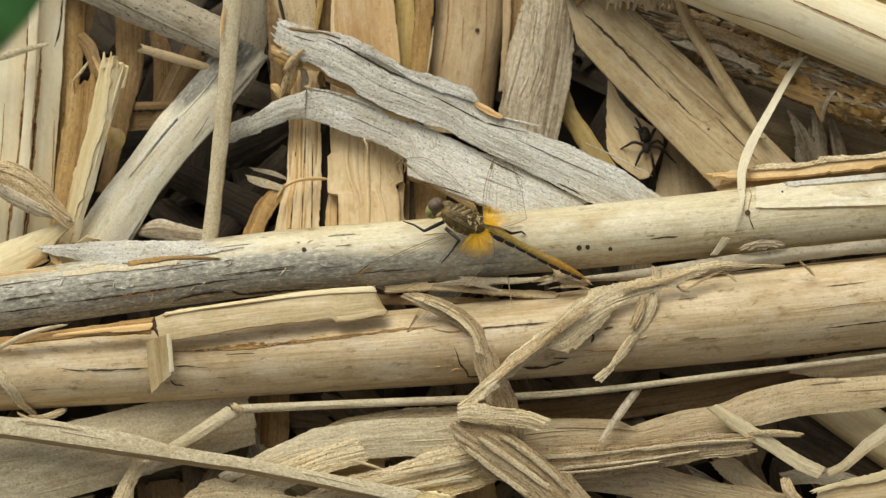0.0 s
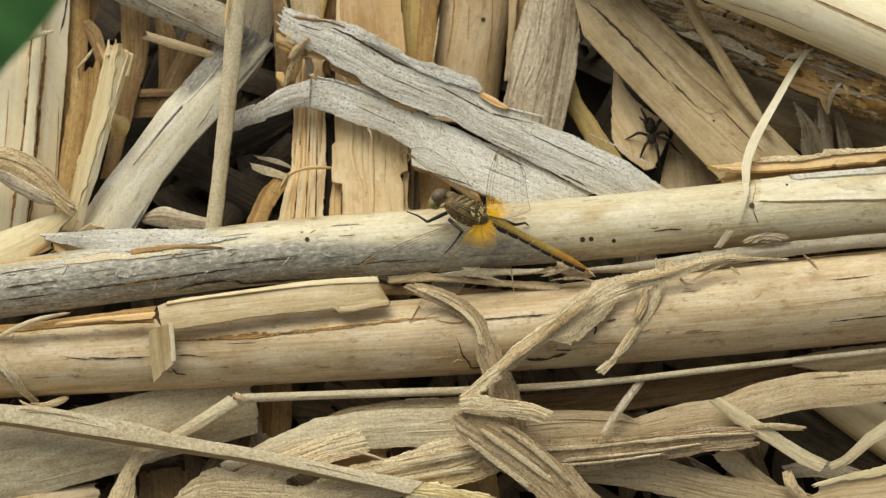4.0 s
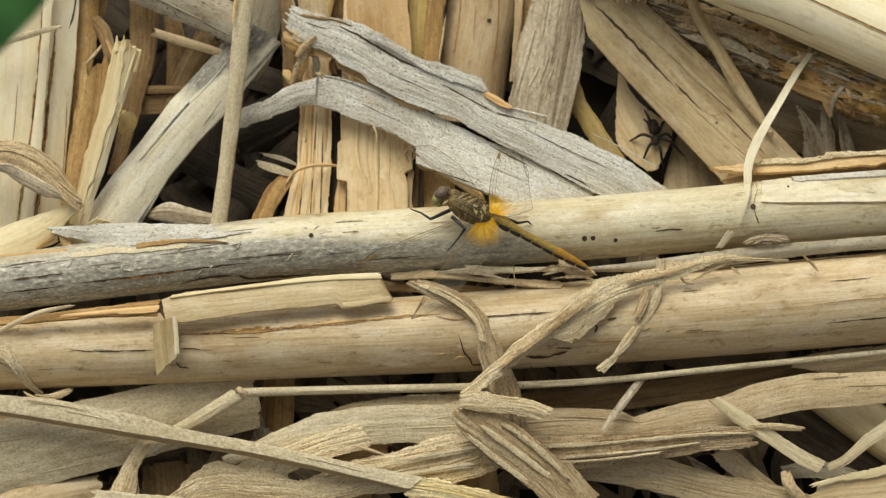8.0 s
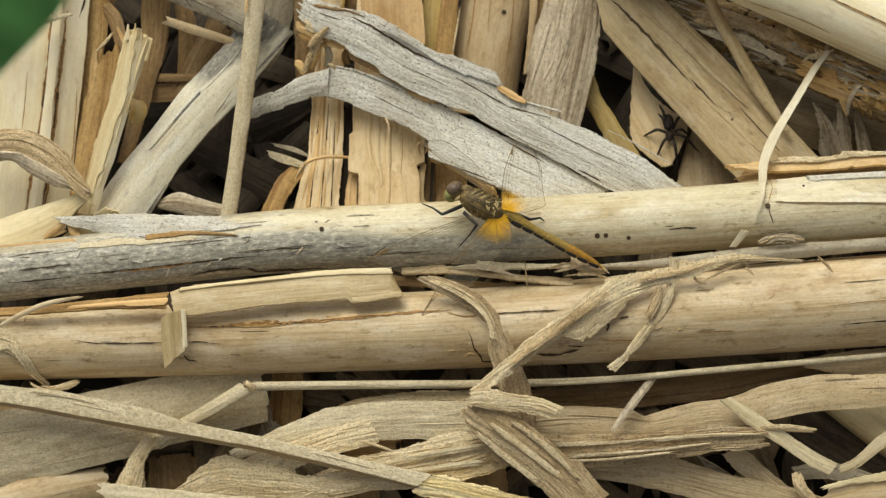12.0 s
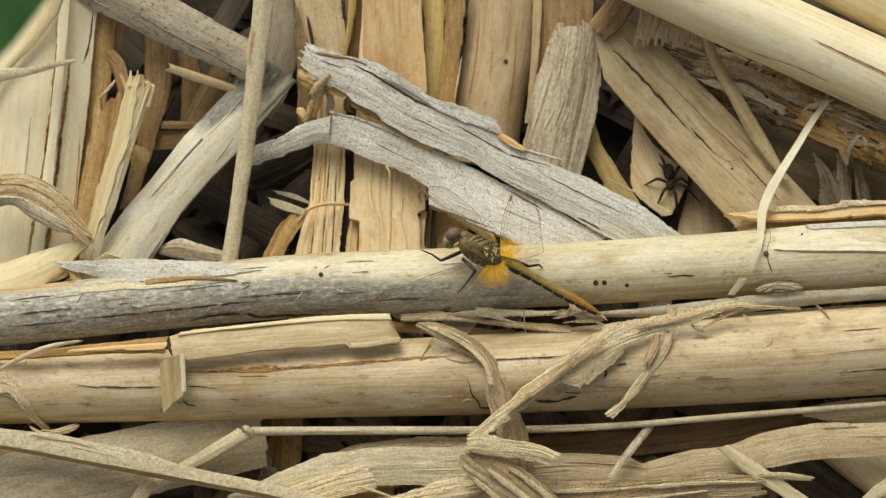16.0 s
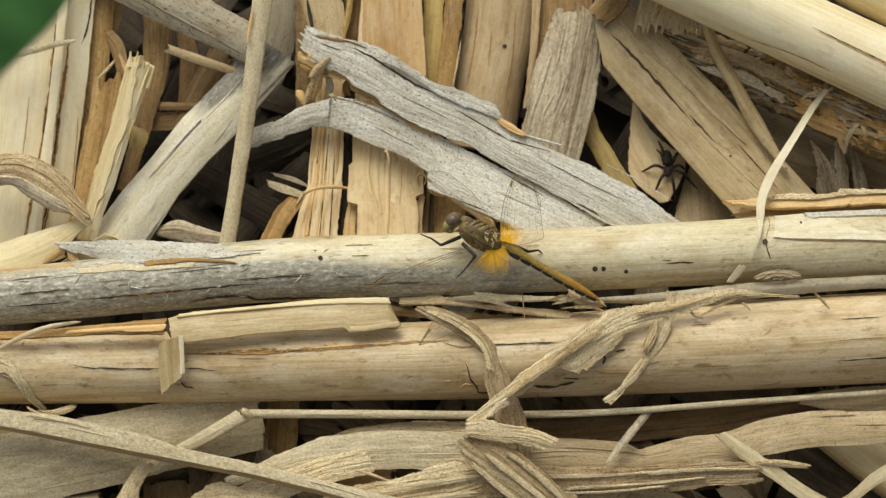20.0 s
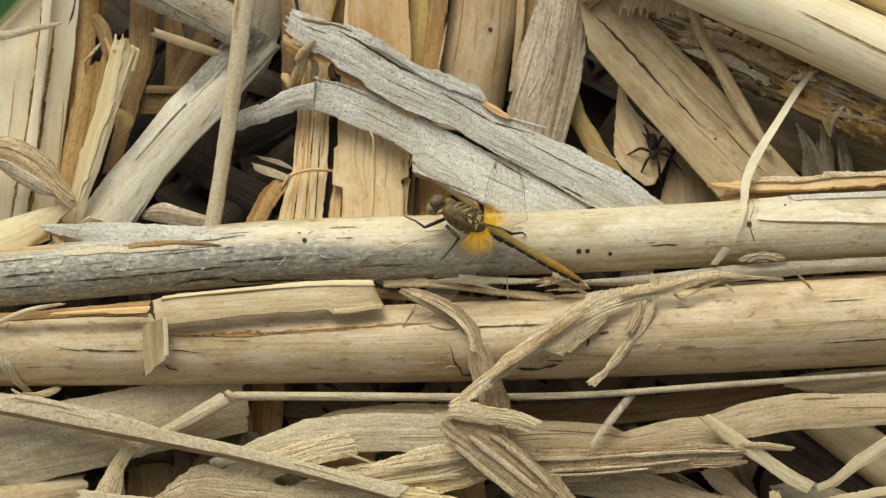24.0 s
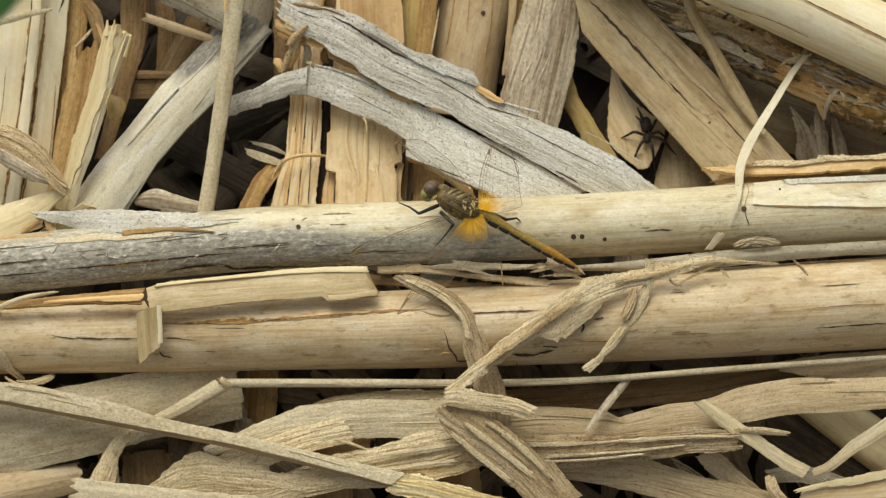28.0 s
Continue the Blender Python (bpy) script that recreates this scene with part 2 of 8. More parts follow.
# top end toned dark grey: the shade it lies in is painted on
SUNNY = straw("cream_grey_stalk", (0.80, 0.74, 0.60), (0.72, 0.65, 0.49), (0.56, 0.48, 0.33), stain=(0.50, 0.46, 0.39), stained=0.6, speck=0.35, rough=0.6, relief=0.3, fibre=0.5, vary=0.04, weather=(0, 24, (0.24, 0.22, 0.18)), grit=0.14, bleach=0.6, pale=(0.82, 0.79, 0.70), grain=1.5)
BEAM = straw("grey_tan_split_stem", (0.62, 0.49, 0.305), (0.54, 0.415, 0.245), (0.38, 0.275, 0.15), stain=(0.28, 0.18, 0.09), stained=0.55, speck=0.3, rough=0.55, relief=0.35, fibre=0.6, vary=0.1, grit=0.14, dash=0.2)
HUSK = straw("fibrous_husk", (0.76, 0.60, 0.39), (0.60, 0.45, 0.27), (0.30, 0.205, 0.11), stain=(0.36, 0.25, 0.14), stained=0.45, speck=0.75, rough=0.75, relief=0.9, fibre=0.8, vary=0.14, grit=0.3, dash=0.5, bleach=0.3, grain=1.6, short=5.0)
PAPER = straw("papery_leaf", (0.52, 0.40, 0.255), (0.43, 0.325, 0.195), (0.29, 0.205, 0.115), stain=(0.36, 0.255, 0.145), stained=0.5, speck=0.55, rough=0.6, relief=0.4, fibre=0.9, vary=0.2, grit=0.15, bleach=0.12)
STICK = straw("pale_stick", (0.70, 0.61, 0.44), (0.62, 0.525, 0.36), (0.47, 0.375, 0.235), stain=(0.42, 0.33, 0.21), stained=0.4, speck=0.4, rough=0.7, relief=0.7, fibre=0.4, vary=0.06, grit=0.26, bleach=0.35, grain=1.5, short=4.0)
OLIVE = straw("olive_strip", (0.66, 0.50, 0.24), (0.55, 0.40, 0.17), (0.37, 0.25, 0.09), stain=(0.38, 0.24, 0.10), stained=0.4, speck=0.2, rough=0.5, relief=0.3, grit=0.12, bleach=0.2)
SKIN = straw("peeled_skin", (0.55, 0.435, 0.265), (0.475, 0.365, 0.21), (0.34, 0.25, 0.13), stain=(0.40, 0.28, 0.13), stained=0.4, speck=0.25, rough=0.5, relief=0.3, fibre=0.6, vary=0.1, grit=0.12)
BARK = straw("mottled_bark", (0.68, 0.585, 0.45), (0.52, 0.43, 0.31), (0.27, 0.20, 0.13), stain=(0.26, 0.19, 0.12), stained=0.7, speck=0.5, rough=0.8, relief=1.0, fibre=1.0, grit=0.35, bleach=0.25)
ROTTEN = straw("rotten_stalk", (0.60, 0.45, 0.26), (0.40, 0.28, 0.145), (0.10, 0.068, 0.036), stain=(0.46, 0.26, 0.07), stained=0.8, speck=0.8, rough=0.9, relief=1.0, fibre=0.8, grit=0.5, bleach=0.2)
# near-black: the shade of the deep gaps is put into this colour
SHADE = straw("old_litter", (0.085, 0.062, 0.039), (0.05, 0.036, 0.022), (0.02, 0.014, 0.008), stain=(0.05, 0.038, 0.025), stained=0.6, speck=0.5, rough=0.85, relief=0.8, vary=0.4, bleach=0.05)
SKINNED = straw("cream_skin", (0.77, 0.70, 0.54), (0.71, 0.63, 0.45), (0.56, 0.46, 0.29), stain=(0.46, 0.35, 0.19), stained=0.5, speck=0.2, rough=0.45, relief=0.3, fibre=0.6, vary=0.03, grit=0.12, dash=0.15, bleach=0.5, pale=(0.80, 0.77, 0.68))
STRAP = straw("pale_strap", (0.74, 0.67, 0.50), (0.70, 0.62, 0.45), (0.58, 0.48, 0.31), stained=0.2, rough=0.45, relief=0.2, fibre=0.6, vary=0.03, grit=0.08, bleach=0.3, pale=(0.78, 0.74, 0.62))
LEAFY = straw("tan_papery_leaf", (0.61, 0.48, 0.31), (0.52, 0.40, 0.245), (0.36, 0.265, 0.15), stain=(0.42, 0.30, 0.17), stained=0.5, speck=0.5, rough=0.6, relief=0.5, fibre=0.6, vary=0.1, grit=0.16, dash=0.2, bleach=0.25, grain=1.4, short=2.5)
RIBBON = straw("pale_ribbon", (0.74, 0.64, 0.45), (0.66, 0.555, 0.37), (0.47, 0.37, 0.22), stain=(0.46, 0.34, 0.19), stained=0.45, speck=0.4, rough=0.55, relief=0.4, fibre=0.6, vary=0.05, grit=0.14, dash=0.3, bleach=0.3)
UMBER = straw("umber_husk", (0.66, 0.51, 0.33), (0.49, 0.365, 0.22), (0.22, 0.15, 0.08), stain=(0.28, 0.195, 0.11), stained=0.5, speck=0.85, rough=0.8, relief=0.9, fibre=0.8, vary=0.1, grit=0.32, dash=0.55, bleach=0.3, grain=1.6, short=4.0)
PITTED = straw("pitted_stick", (0.72, 0.63, 0.455), (0.65, 0.555, 0.385), (0.52, 0.42, 0.27), stain=(0.46, 0.36, 0.22), stained=0.35, speck=0.45, rough=0.75, relief=1.0, fibre=0.35, vary=0.05, grit=0.3, bleach=0.4, grain=1.3, short=14.0)
DAPPLED = straw("dappled_blade", (0.53, 0.475, 0.375), (0.45, 0.395, 0.30), (0.32, 0.265, 0.185), stain=(0.27, 0.19, 0.11), stained=0.6, speck=0.9, rough=0.65, relief=0.4, fibre=0.5, vary=0.05, grit=0.2, bleach=0.25, grain=1.2, short=3.0)
AMBERWOOD = straw("orange_split_wood", (0.66, 0.465, 0.265), (0.57, 0.385, 0.205), (0.42, 0.265, 0.125), stain=(0.36, 0.21, 0.09), stained=0.5, speck=0.1, rough=0.6, relief=0.3, fibre=0.6, vary=0.03, grit=0.1, dash=0.15, bleach=0.25)
MULCH = straw("brown_litter", (0.30, 0.22, 0.135), (0.20, 0.145, 0.088), (0.09, 0.062, 0.036), stain=(0.12, 0.09, 0.055), stained=0.5, speck=0.5, rough=0.85, relief=0.8, vary=0.35, bleach=0.1)
PITH = straw("yellow_pith", (0.86, 0.74, 0.48), (0.78, 0.63, 0.36), (0.58, 0.42, 0.20), stained=0.15, rough=0.9, relief=1.0, fibre=1.5, grit=0.3, bleach=0.2)
CRACK = plain("crack_dark", (0.07, 0.042, 0.02), 0.9, 0.4, 1500)
GASH = plain("gash_brown", (0.36, 0.20, 0.07), 0.85, 0.4, 1500)
SOIL = plain("dark_soil", (0.035, 0.024, 0.015), 0.95, 0.5, 120)


# ---- shapes ----
MM = 0.001


def spline(points, n):
    """n + 1 places along a smooth line through the points, evenly spread, and its length."""
    p = np.array(points, float)
    if len(p) == 2:
        fine = p[0] + (p[1] - p[0]) * np.linspace(0, 1, 60)[:, None]
    else:
        q = np.vstack([2 * p[0] - p[1], p, 2 * p[-1] - p[-2]])
        out = []
        for i in range(1, len(q) - 2):
            for u in np.linspace(0, 1, 24, endpoint=False):
                out.append(0.5 * (2 * q[i] + (q[i + 1] - q[i - 1]) * u + (2 * q[i - 1] - 5 * q[i] + 4 * q[i + 1] - q[i + 2]) * u * u
                                  + (3 * q[i] - q[i - 1] - 3 * q[i + 1] + q[i + 2]) * u ** 3))
        fine = np.array(out + [q[-2]])
    d = np.concatenate([[0], np.cumsum(np.linalg.norm(np.diff(fine[:, :3], axis=0), axis=1))])
    want = np.linspace(0, d[-1], n + 1)
    return np.stack([np.interp(want, d, fine[:, k]) for k in range(fine.shape[1])], 1), d[-1]


def mesh_of(name, verts, faces, uvs, mat, smooth=True):
    me = bpy.data.meshes.new(name)
    me.from_pydata([tuple(v) for v in verts], [], faces)
    layer = me.uv_layers.new(name="UVMap")
    loops = np.zeros(len(me.loops), np.int32)
    me.loops.foreach_get("vertex_index", loops)
    layer.data.foreach_set("uv", np.array(uvs, np.float32)[loops].ravel())
    me.materials.append(mat)
    if smooth:
        me.polygons.foreach_set("use_smooth", np.ones(len(me.polygons), bool))
        me.set_sharp_from_angle(angle=radians(50))
    return me


def wob(a, b, c):
    return noise.noise((a, b, c))


TABLE = np.random.RandomState(7).permutation(256)
TABLE = np.concatenate([TABLE, TABLE, TABLE])
SLOPES = np.random.RandomState(8).normal(size=(256, 3))
SLOPES /= np.linalg.norm(SLOPES, axis=1)[:, None]


def rough_field(x, y, z):
    """Gradient noise for whole arrays at once, about -0.7 to 0.7."""
    p = np.stack(np.broadcast_arrays(x, y, np.asarray(z, float)), -1).astype(float)
    cell = np.floor(p).astype(int)
    f = p - cell
    cell &= 255
    e = f * f * f * (f * (f * 6 - 15) + 10)
    total = 0.0
    for i in (0, 1):
        for j in (0, 1):
            for k in (0, 1):
                h = TABLE[TABLE[TABLE[cell[..., 0] + i] + cell[..., 1] + j] + cell[..., 2] + k]
                g = SLOPES[h]
                w = (e[..., 0] if i else 1 - e[..., 0]) * (e[..., 1] if j else 1 - e[..., 1]) * (e[..., 2] if k else 1 - e[..., 2])
                total = total + w * (g[..., 0] * (f[..., 0] - i) + g[..., 1] * (f[..., 1] - j) + g[..., 2] * (f[..., 2] - k))
    return 1.2 * total


def place(name, me, label, category, group="", kind=""):
    ob = new(name, me)
    ob.matrix_world = BANK
    return tagged(ob, label, category, group, kind)


def under(name, me, parent, label=""):
    ob = new(name, me)
    ob.parent = parent
    return tagged(ob, label)


def ribbon_data(pts, widths, arch=0.12, thick=0.5, twist=0.0, ragged=(1.0, 1.0), edge=0.06, ridge=0.12, seed=0, coarse=1.0, slit=0.0):
    """A split strip: a line of points, its widths, bowed across, ragged at its ends. Millimetres."""
    k = len(pts)
    tw = twist if isinstance(twist, (list, tuple)) else [twist] * k
    rows = [(*p, w, a) for p, w, a in zip(pts, widths, tw)]
    length = spline(rows, 4)[1]
    if slit:
        coarse *= 0.65
    n = int(max(8, min(200, length / (0.6 * coarse))))
    m = int(max(4, min(30, max(widths) / (0.38 * coarse))))
    line = spline(rows, 120)[0]
    dist = np.linspace(0, length, 121)
    sx = np.linspace(-1, 1, m + 1)
    torn = [abs(round(2.5 * wob(q * 2.3 + seed, seed, 1.3)) / 2.5 + 0.2 * wob(q * 4.0, seed, 4.4)) for q in sx]
    worn = [abs(round(2.5 * wob(q * 2.3 + seed, seed, 7.7)) / 2.5 + 0.2 * wob(q * 4.0, seed, 9.4)) for q in sx]
    starts, ends = [ragged[0] * 1.6 * q for q in torn], [ragged[1] * 1.6 * q for q in worn]
    st, en = np.array(starts), np.array(ends)
    d = (st[None, :] + (length - st - en)[None, :] * (np.arange(n + 1) / n)[:, None]).ravel()
    s = np.tile(sx, n + 1)
    c = np.stack([np.interp(d, dist, line[:, q]) for q in range(5)], 1)
    tang = np.gradient(line[:, :3], axis=0)
    t = np.stack([np.interp(d, dist, tang[:, q]) for q in range(3)], 1)
    t /= np.linalg.norm(t, axis=1)[:, None]
    up = np.array([[0, 0, 1.0]]) - t * t[:, 2:3]
    up /= np.linalg.norm(up, axis=1)[:, None]
    side = np.cross(up, t)
    ca, sa = np.cos(np.radians(c[:, 4:5])), np.sin(np.radians(c[:, 4:5]))
    side, up = side * ca + up * sa, up * ca - side * sa
    w = c[:, 3] * 0.5
    rim, rough = np.ones(len(d)), np.zeros(len(d))
    flank = seed + np.where(s > 0, 3.0, 9.0)
    if edge:
        rim = 1 + edge * np.where(np.abs(s) > 0.3, 0.5 * rough_field(d * 0.12, flank, 0.5) + 1.8 * np.round(3.0 * rough_field(d * 0.26, flank, 2.5)) / 3.0 + 0.9 * rough_field(d * 2.1, flank, 4.5), 0.0)
    if ridge:
        x = s * w
        rough = ridge * (0.8 * (1 - 2.2 * np.abs(rough_field(x * 1.2, d * 0.03, seed))) + 0.45 * rough_field(x * 3.1, d * 0.1, seed + 5.2) + 0.2 * rough_field(x * 2.4, d * 0.9, seed + 8.1))
    bow = arch * c[:, 3] * (1 - s * s) + rough
    p = c[:, :3] + side * (s * w * rim)[:, None] + up * bow[:, None]
    top = list(p * MM)
    low = list((p - up * (thick * (1 - 0.5 * np.abs(s) ** 3))[:, None]) * MM)
    uvs = list(zip(s * w, d))
    nv, r = len(top), m + 1
    faces = []
    kept = np.ones((n, m), bool)
    if slit:
        for i in range(n):
            for j in range(m):
                q = i * r + j
                kept[i, j] = wob(s[q] * w[q] * 2.3 + seed, d[q] * 0.05, seed + 2) < 0.66 - slit * (0.5 + abs(s[q]))
    for i in range(n):
        for j in range(m):
            a = i * r + j
            if not kept[i, j]:
                for b, c2, other in ((a, a + 1, i and kept[i - 1, j]), (a + r + 1, a + r, i < n - 1 and kept[i + 1, j]), (a + r, a, j and kept[i, j - 1]), (a + 1, a + r + 1, j < m - 1 and kept[i, j + 1])):
                    if other:
                        faces.append((b, c2, nv + c2, nv + b))
                continue
            faces.append((a, a + 1, a + r + 1, a + r))
            faces.append((nv + a, nv + a + r, nv + a + r + 1, nv + a + 1))
        a = i * r
        faces.append((a, a + r, nv + a + r, nv + a))
        a = i * r + m
        faces.append((a + r, a, nv + a, nv + a + r))
    for j in range(m):
        faces.append((j + 1, j, nv + j, nv + j + 1))
        a = n * r + j
        faces.append((a, a + 1, nv + a + 1, nv + a))
    return top + low, faces, uvs + uvs


def tube_data(pts, radii, lump=0.03, sides=20, seed=0, ragged=0.0, squash=1.0, fine=0.0, step=1.5):
    """A stem round a line of points, its ends cut a little ragged and closed. Millimetres."""
    rows = [(*p, r) for p, r in zip(pts, radii)]
    length = spline(rows, 4)[1]
    n = int(max(4, min(150, length / step)))
    line = spline(rows, n)[0]
    tang = np.gradient(line[:, :3], axis=0)
    verts, uvs, faces = [], [], []
    for i in range(n + 1):
        t = tang[i] / np.linalg.norm(tang[i])
        up = np.array([0, 0, 1.0]) - t * t[2]
        up /= np.linalg.norm(up)
        side = np.cross(up, t)
        d = length * i / n
        for j in range(sides):
            a = 2 * math.pi * j / sides
            r = line[i, 3] * (1 + lump * 2 * wob(math.cos(a) * 1.5, math.sin(a) * 1.5 + seed, d * 0.04) + fine * wob(math.cos(a) * 6, math.sin(a) * 6 + seed, d * 0.5))
            cut = t * ragged * wob(a * 2, seed, 3.3) * 2 if i in (0, n) else 0
            verts.append((line[i, :3] + side * math.sin(a) * r + up * math.cos(a) * r * squash + cut) * MM)
            uvs.append(((a if a < math.pi else a - 2 * math.pi) * line[i, 3], d))
    for i in range(n):
        for j in range(sides):
            a, b = i * sides + j, i * sides + (j + 1) % sides
            faces.append((a, b, b + sides, a + sides))
    faces.append(tuple(reversed(range(sides))))
    faces.append(tuple(n * sides + j for j in range(sides)))
    return verts, faces, uvs


SEED = [0]
SURFACE = {}


def strip(name, mat, pts, widths, label, category="reed strip", arch=0.12, thick=0.5, parent=None, group="", **more):
    SEED[0] += 1
    data = ribbon_data(pts, widths, arch, thick, seed=SEED[0] * 1.37, **more)
    me = mesh_of(name, *data, mat)
    ob = under(name, me, parent, label) if parent else place(name, me, label, category, group)
    rows = [(*p, w) for p, w in zip(pts, widths)]
    SURFACE[ob.name] = (spline(rows, 200)[0], lambda w, s: arch * w * (1 - min(1, s * s)), 0.5)
    return ob


def stalk(name, mat, pts, radii, label, category="reed stalk", parent=None, group="", squash=1.0, **more):
    SEED[0] += 1
    me = mesh_of(name, *tube_data(pts, radii, seed=SEED[0] * 1.37, squash=squash, **more), mat)
    ob = under(name, me, parent, label) if parent else place(name, me, label, category, group)
    rows = [(*p, r) for p, r in zip(pts, radii)]
    SURFACE[ob.name] = (spline(rows, 200)[0], lambda r, s: squash * r * math.sqrt(max(0.0, 1 - s * s)), 1.0)
    return ob


def blade_data(one, two, straight=False, crown=0.08, thick=0.8, ragged=(0.5, 0.5), fuzz=0.15, ridge=0.1, seed=0, step=0.32, teeth=1.0):
    """A split piece between two edge lines, bowed across and torn at its ends. Straight pieces may have steps in their edges. Millimetres."""
    a, b = np.array(one, float), np.array(two, float)
    wide = max(np.linalg.norm(a[k] - b[min(k, len(b) - 1)]) for k in range(len(a)))
    m = int(max(4, min(54, wide / 0.24)))
    s = np.linspace(0, 1, m + 1)
    if straight:
        base, stop = 0.5 * (a[0] + b[0]), 0.5 * (a[-1] + b[-1])
        axis = (stop - base)[:2] / np.linalg.norm((stop - base)[:2])
        perp = np.array((-axis[1], axis[0]))
        ta, tb = (a[:, :2] - base[:2]) @ axis, (b[:, :2] - base[:2]) @ axis
        la, lb = (a[:, :2] - base[:2]) @ perp, (b[:, :2] - base[:2]) @ perp
        length = max(ta[-1], tb[-1]) - min(ta[0], tb[0])
    else:
        la, length = spline(a, 60)
        lb, other = spline(b, 60)
        length = 0.5 * (length + other)
    n = int(max(6, min(330, length / step)))
    grid = np.zeros((n + 1, m + 1, 3))
    along = np.zeros((n + 1, m + 1))
    for j in range(m + 1):
        near = 1.6 * ragged[0] * abs(round(2.6 * wob(s[j] * 4.1 * teeth + seed, seed, 1.3)) / 2.6 + 0.25 * wob(s[j] * 9.0, seed, 4.4))
        far = 1.6 * ragged[1] * abs(round(2.6 * wob(s[j] * 4.1 * teeth + seed, seed, 7.7)) / 2.6 + 0.25 * wob(s[j] * 9.0, seed, 9.4))
        if straight:
            lo, hi = ta[0] + (tb[0] - ta[0]) * s[j] + near, ta[-1] + (tb[-1] - ta[-1]) * s[j] - far
            t = np.linspace(lo, hi, n + 1)
            lat = np.interp(t, ta, la) * (1 - s[j]) + np.interp(t, tb, lb) * s[j]
            z = np.interp(t, ta, a[:, 2]) * (1 - s[j]) + np.interp(t, tb, b[:, 2]) * s[j]
            grid[:, j, :2] = base[:2] + t[:, None] * axis + lat[:, None] * perp
            grid[:, j, 2] = z
            along[:, j] = t
        else:
            u = np.linspace(near / length, 1 - far / length, n + 1)
            line = la * (1 - s[j]) + lb * s[j]
            grid[:, j] = np.stack([np.interp(u, np.linspace(0, 1, 61), line[:, q]) for q in range(3)], 1)
            along[:, j] = u * length
    across = grid[:, -1] - grid[:, 0]
    width = np.linalg.norm(across, axis=1)
    across = across / (width[:, None] + 1e-9)
    tang = np.gradient(grid.mean(1), axis=0)
    normal = np.cross(tang, across)
    normal *= np.where(normal[:, 2:3] < 0, -1, 1)
    normal /= np.linalg.norm(normal, axis=1)[:, None] + 1e-9
    flip = 1.0 if np.cross(tang[n // 2], across[n // 2])[2] > 0 else -1.0
    q = 2 * s[None, :] - 1 + 0 * along
    x = (s[None, :] - 0.5) * width[:, None]
    side = seed + np.where(q > 0, 3.0, 9.0)
    out = np.zeros_like(along)
    if fuzz:
        tears = np.round(3 * rough_field(along * 0.08, side, 2.5)) / 3 + 0.45 * np.round(2.4 * rough_field(along * 0.3, side, 6.5)) / 2.4
        nicks = np.minimum(0, rough_field(along * 0.9, side, 8.5) + 0.33)
        out = 1.7 * fuzz * np.abs(q) ** 6 * (1.7 * tears + 2.0 * nicks + 0.35 * rough_field(along * 2.2, side, 4.5))
    lift = crown * width[:, None] * (1 - q * q)
    if ridge:
        split = 1 - 2.2 * np.abs(rough_field(x * 1.3 + 0.5 * rough_field(x * 0.5, along * 0.09, seed), along * 0.05, seed))
        fine = 1 - 2.2 * np.abs(rough_field(x * 2.9, along * 0.16, seed + 5.3))
        lift = lift + ridge * (0.40 * split + 0.30 * fine + 0.16 * rough_field(x * 2.4, along * 0.9, seed + 8.1) + 0.3 * rough_field(x * 0.3, along * 0.09, seed + 2.2))
    top = (grid + across[:, None] * (out * np.sign(q))[..., None] + normal[:, None] * lift[..., None]).reshape(-1, 3)
    uvs = list(zip(x.ravel(), along.ravel()))
    drop = np.repeat(normal, m + 1, axis=0) * thick
    verts = list(top * MM) + list((top - drop) * MM)
    nv, r = len(top), m + 1
    k = (np.arange(n)[:, None] * r + np.arange(m)[None]).ravel()
    a, b, e = np.arange(n) * r, np.arange(n) * r + m, np.arange(m)
    z = n * r + e
    faces = np.concatenate([np.stack(f, 1) for f in ((k, k + r, k + r + 1, k + 1), (nv + k, nv + k + 1, nv + k + r + 1, nv + k + r), (a, nv + a, nv + a + r, a + r), (b, b + r, nv + b + r, nv + b), (e, e + 1, nv + e + 1, nv + e), (z, nv + z, nv + z + 1, z + 1))])
    if flip > 0:
        faces = faces[:, ::-1]
    faces = faces.tolist()
    middle = np.concatenate([grid.mean(1), width[:, None]], 1)
    return (verts, faces, uvs + uvs), middle, top


def blade(name, mat, one, two, label, category="reed strip", parent=None, crown=0.08, **more):
    """A split strip, plank or leaf given by its two edges."""
    SEED[0] += 1
    data, middle, top = blade_data(one, two, crown=crown, seed=SEED[0] * 1.37, **more)
    me = mesh_of(name, *data, mat)
    ob = under(name, me, parent, label) if parent else place(name, me, label, category)
    want = np.linspace(0, len(middle) - 1, 201)
    line = np.stack([np.interp(want, np.arange(len(middle)), middle[:, q]) for q in range(4)], 1)
    SURFACE[ob.name] = (line, lambda w, s: crown * w * (1 - min(1, s * s)), 0.5, top)
    return ob


def lie_on(ob, x, y, lift=0.05):
    """The place over (x, y) on the face of a strip or stalk."""
    line, bulge, part_of, *top = SURFACE[ob.name]
    if top:
        k = int(np.argmin((top[0][:, 0] - x) ** 2 + (top[0][:, 1] - y) ** 2))
        return (x, y, top[0][k, 2] + lift)
    i = int(np.argmin((line[:, 0] - x) ** 2 + (line[:, 1] - y) ** 2))
    w = line[i, 3]
    t = line[min(200, i + 1), :2] - line[max(0, i - 1), :2]
    t = t / np.linalg.norm(t)
    s = abs((x - line[i, 0]) * t[1] - (y - line[i, 1]) * t[0]) / (w * part_of)
    return (x, y, line[i, 2] + bulge(w, min(s, 0.98)) + lift + 0.07)


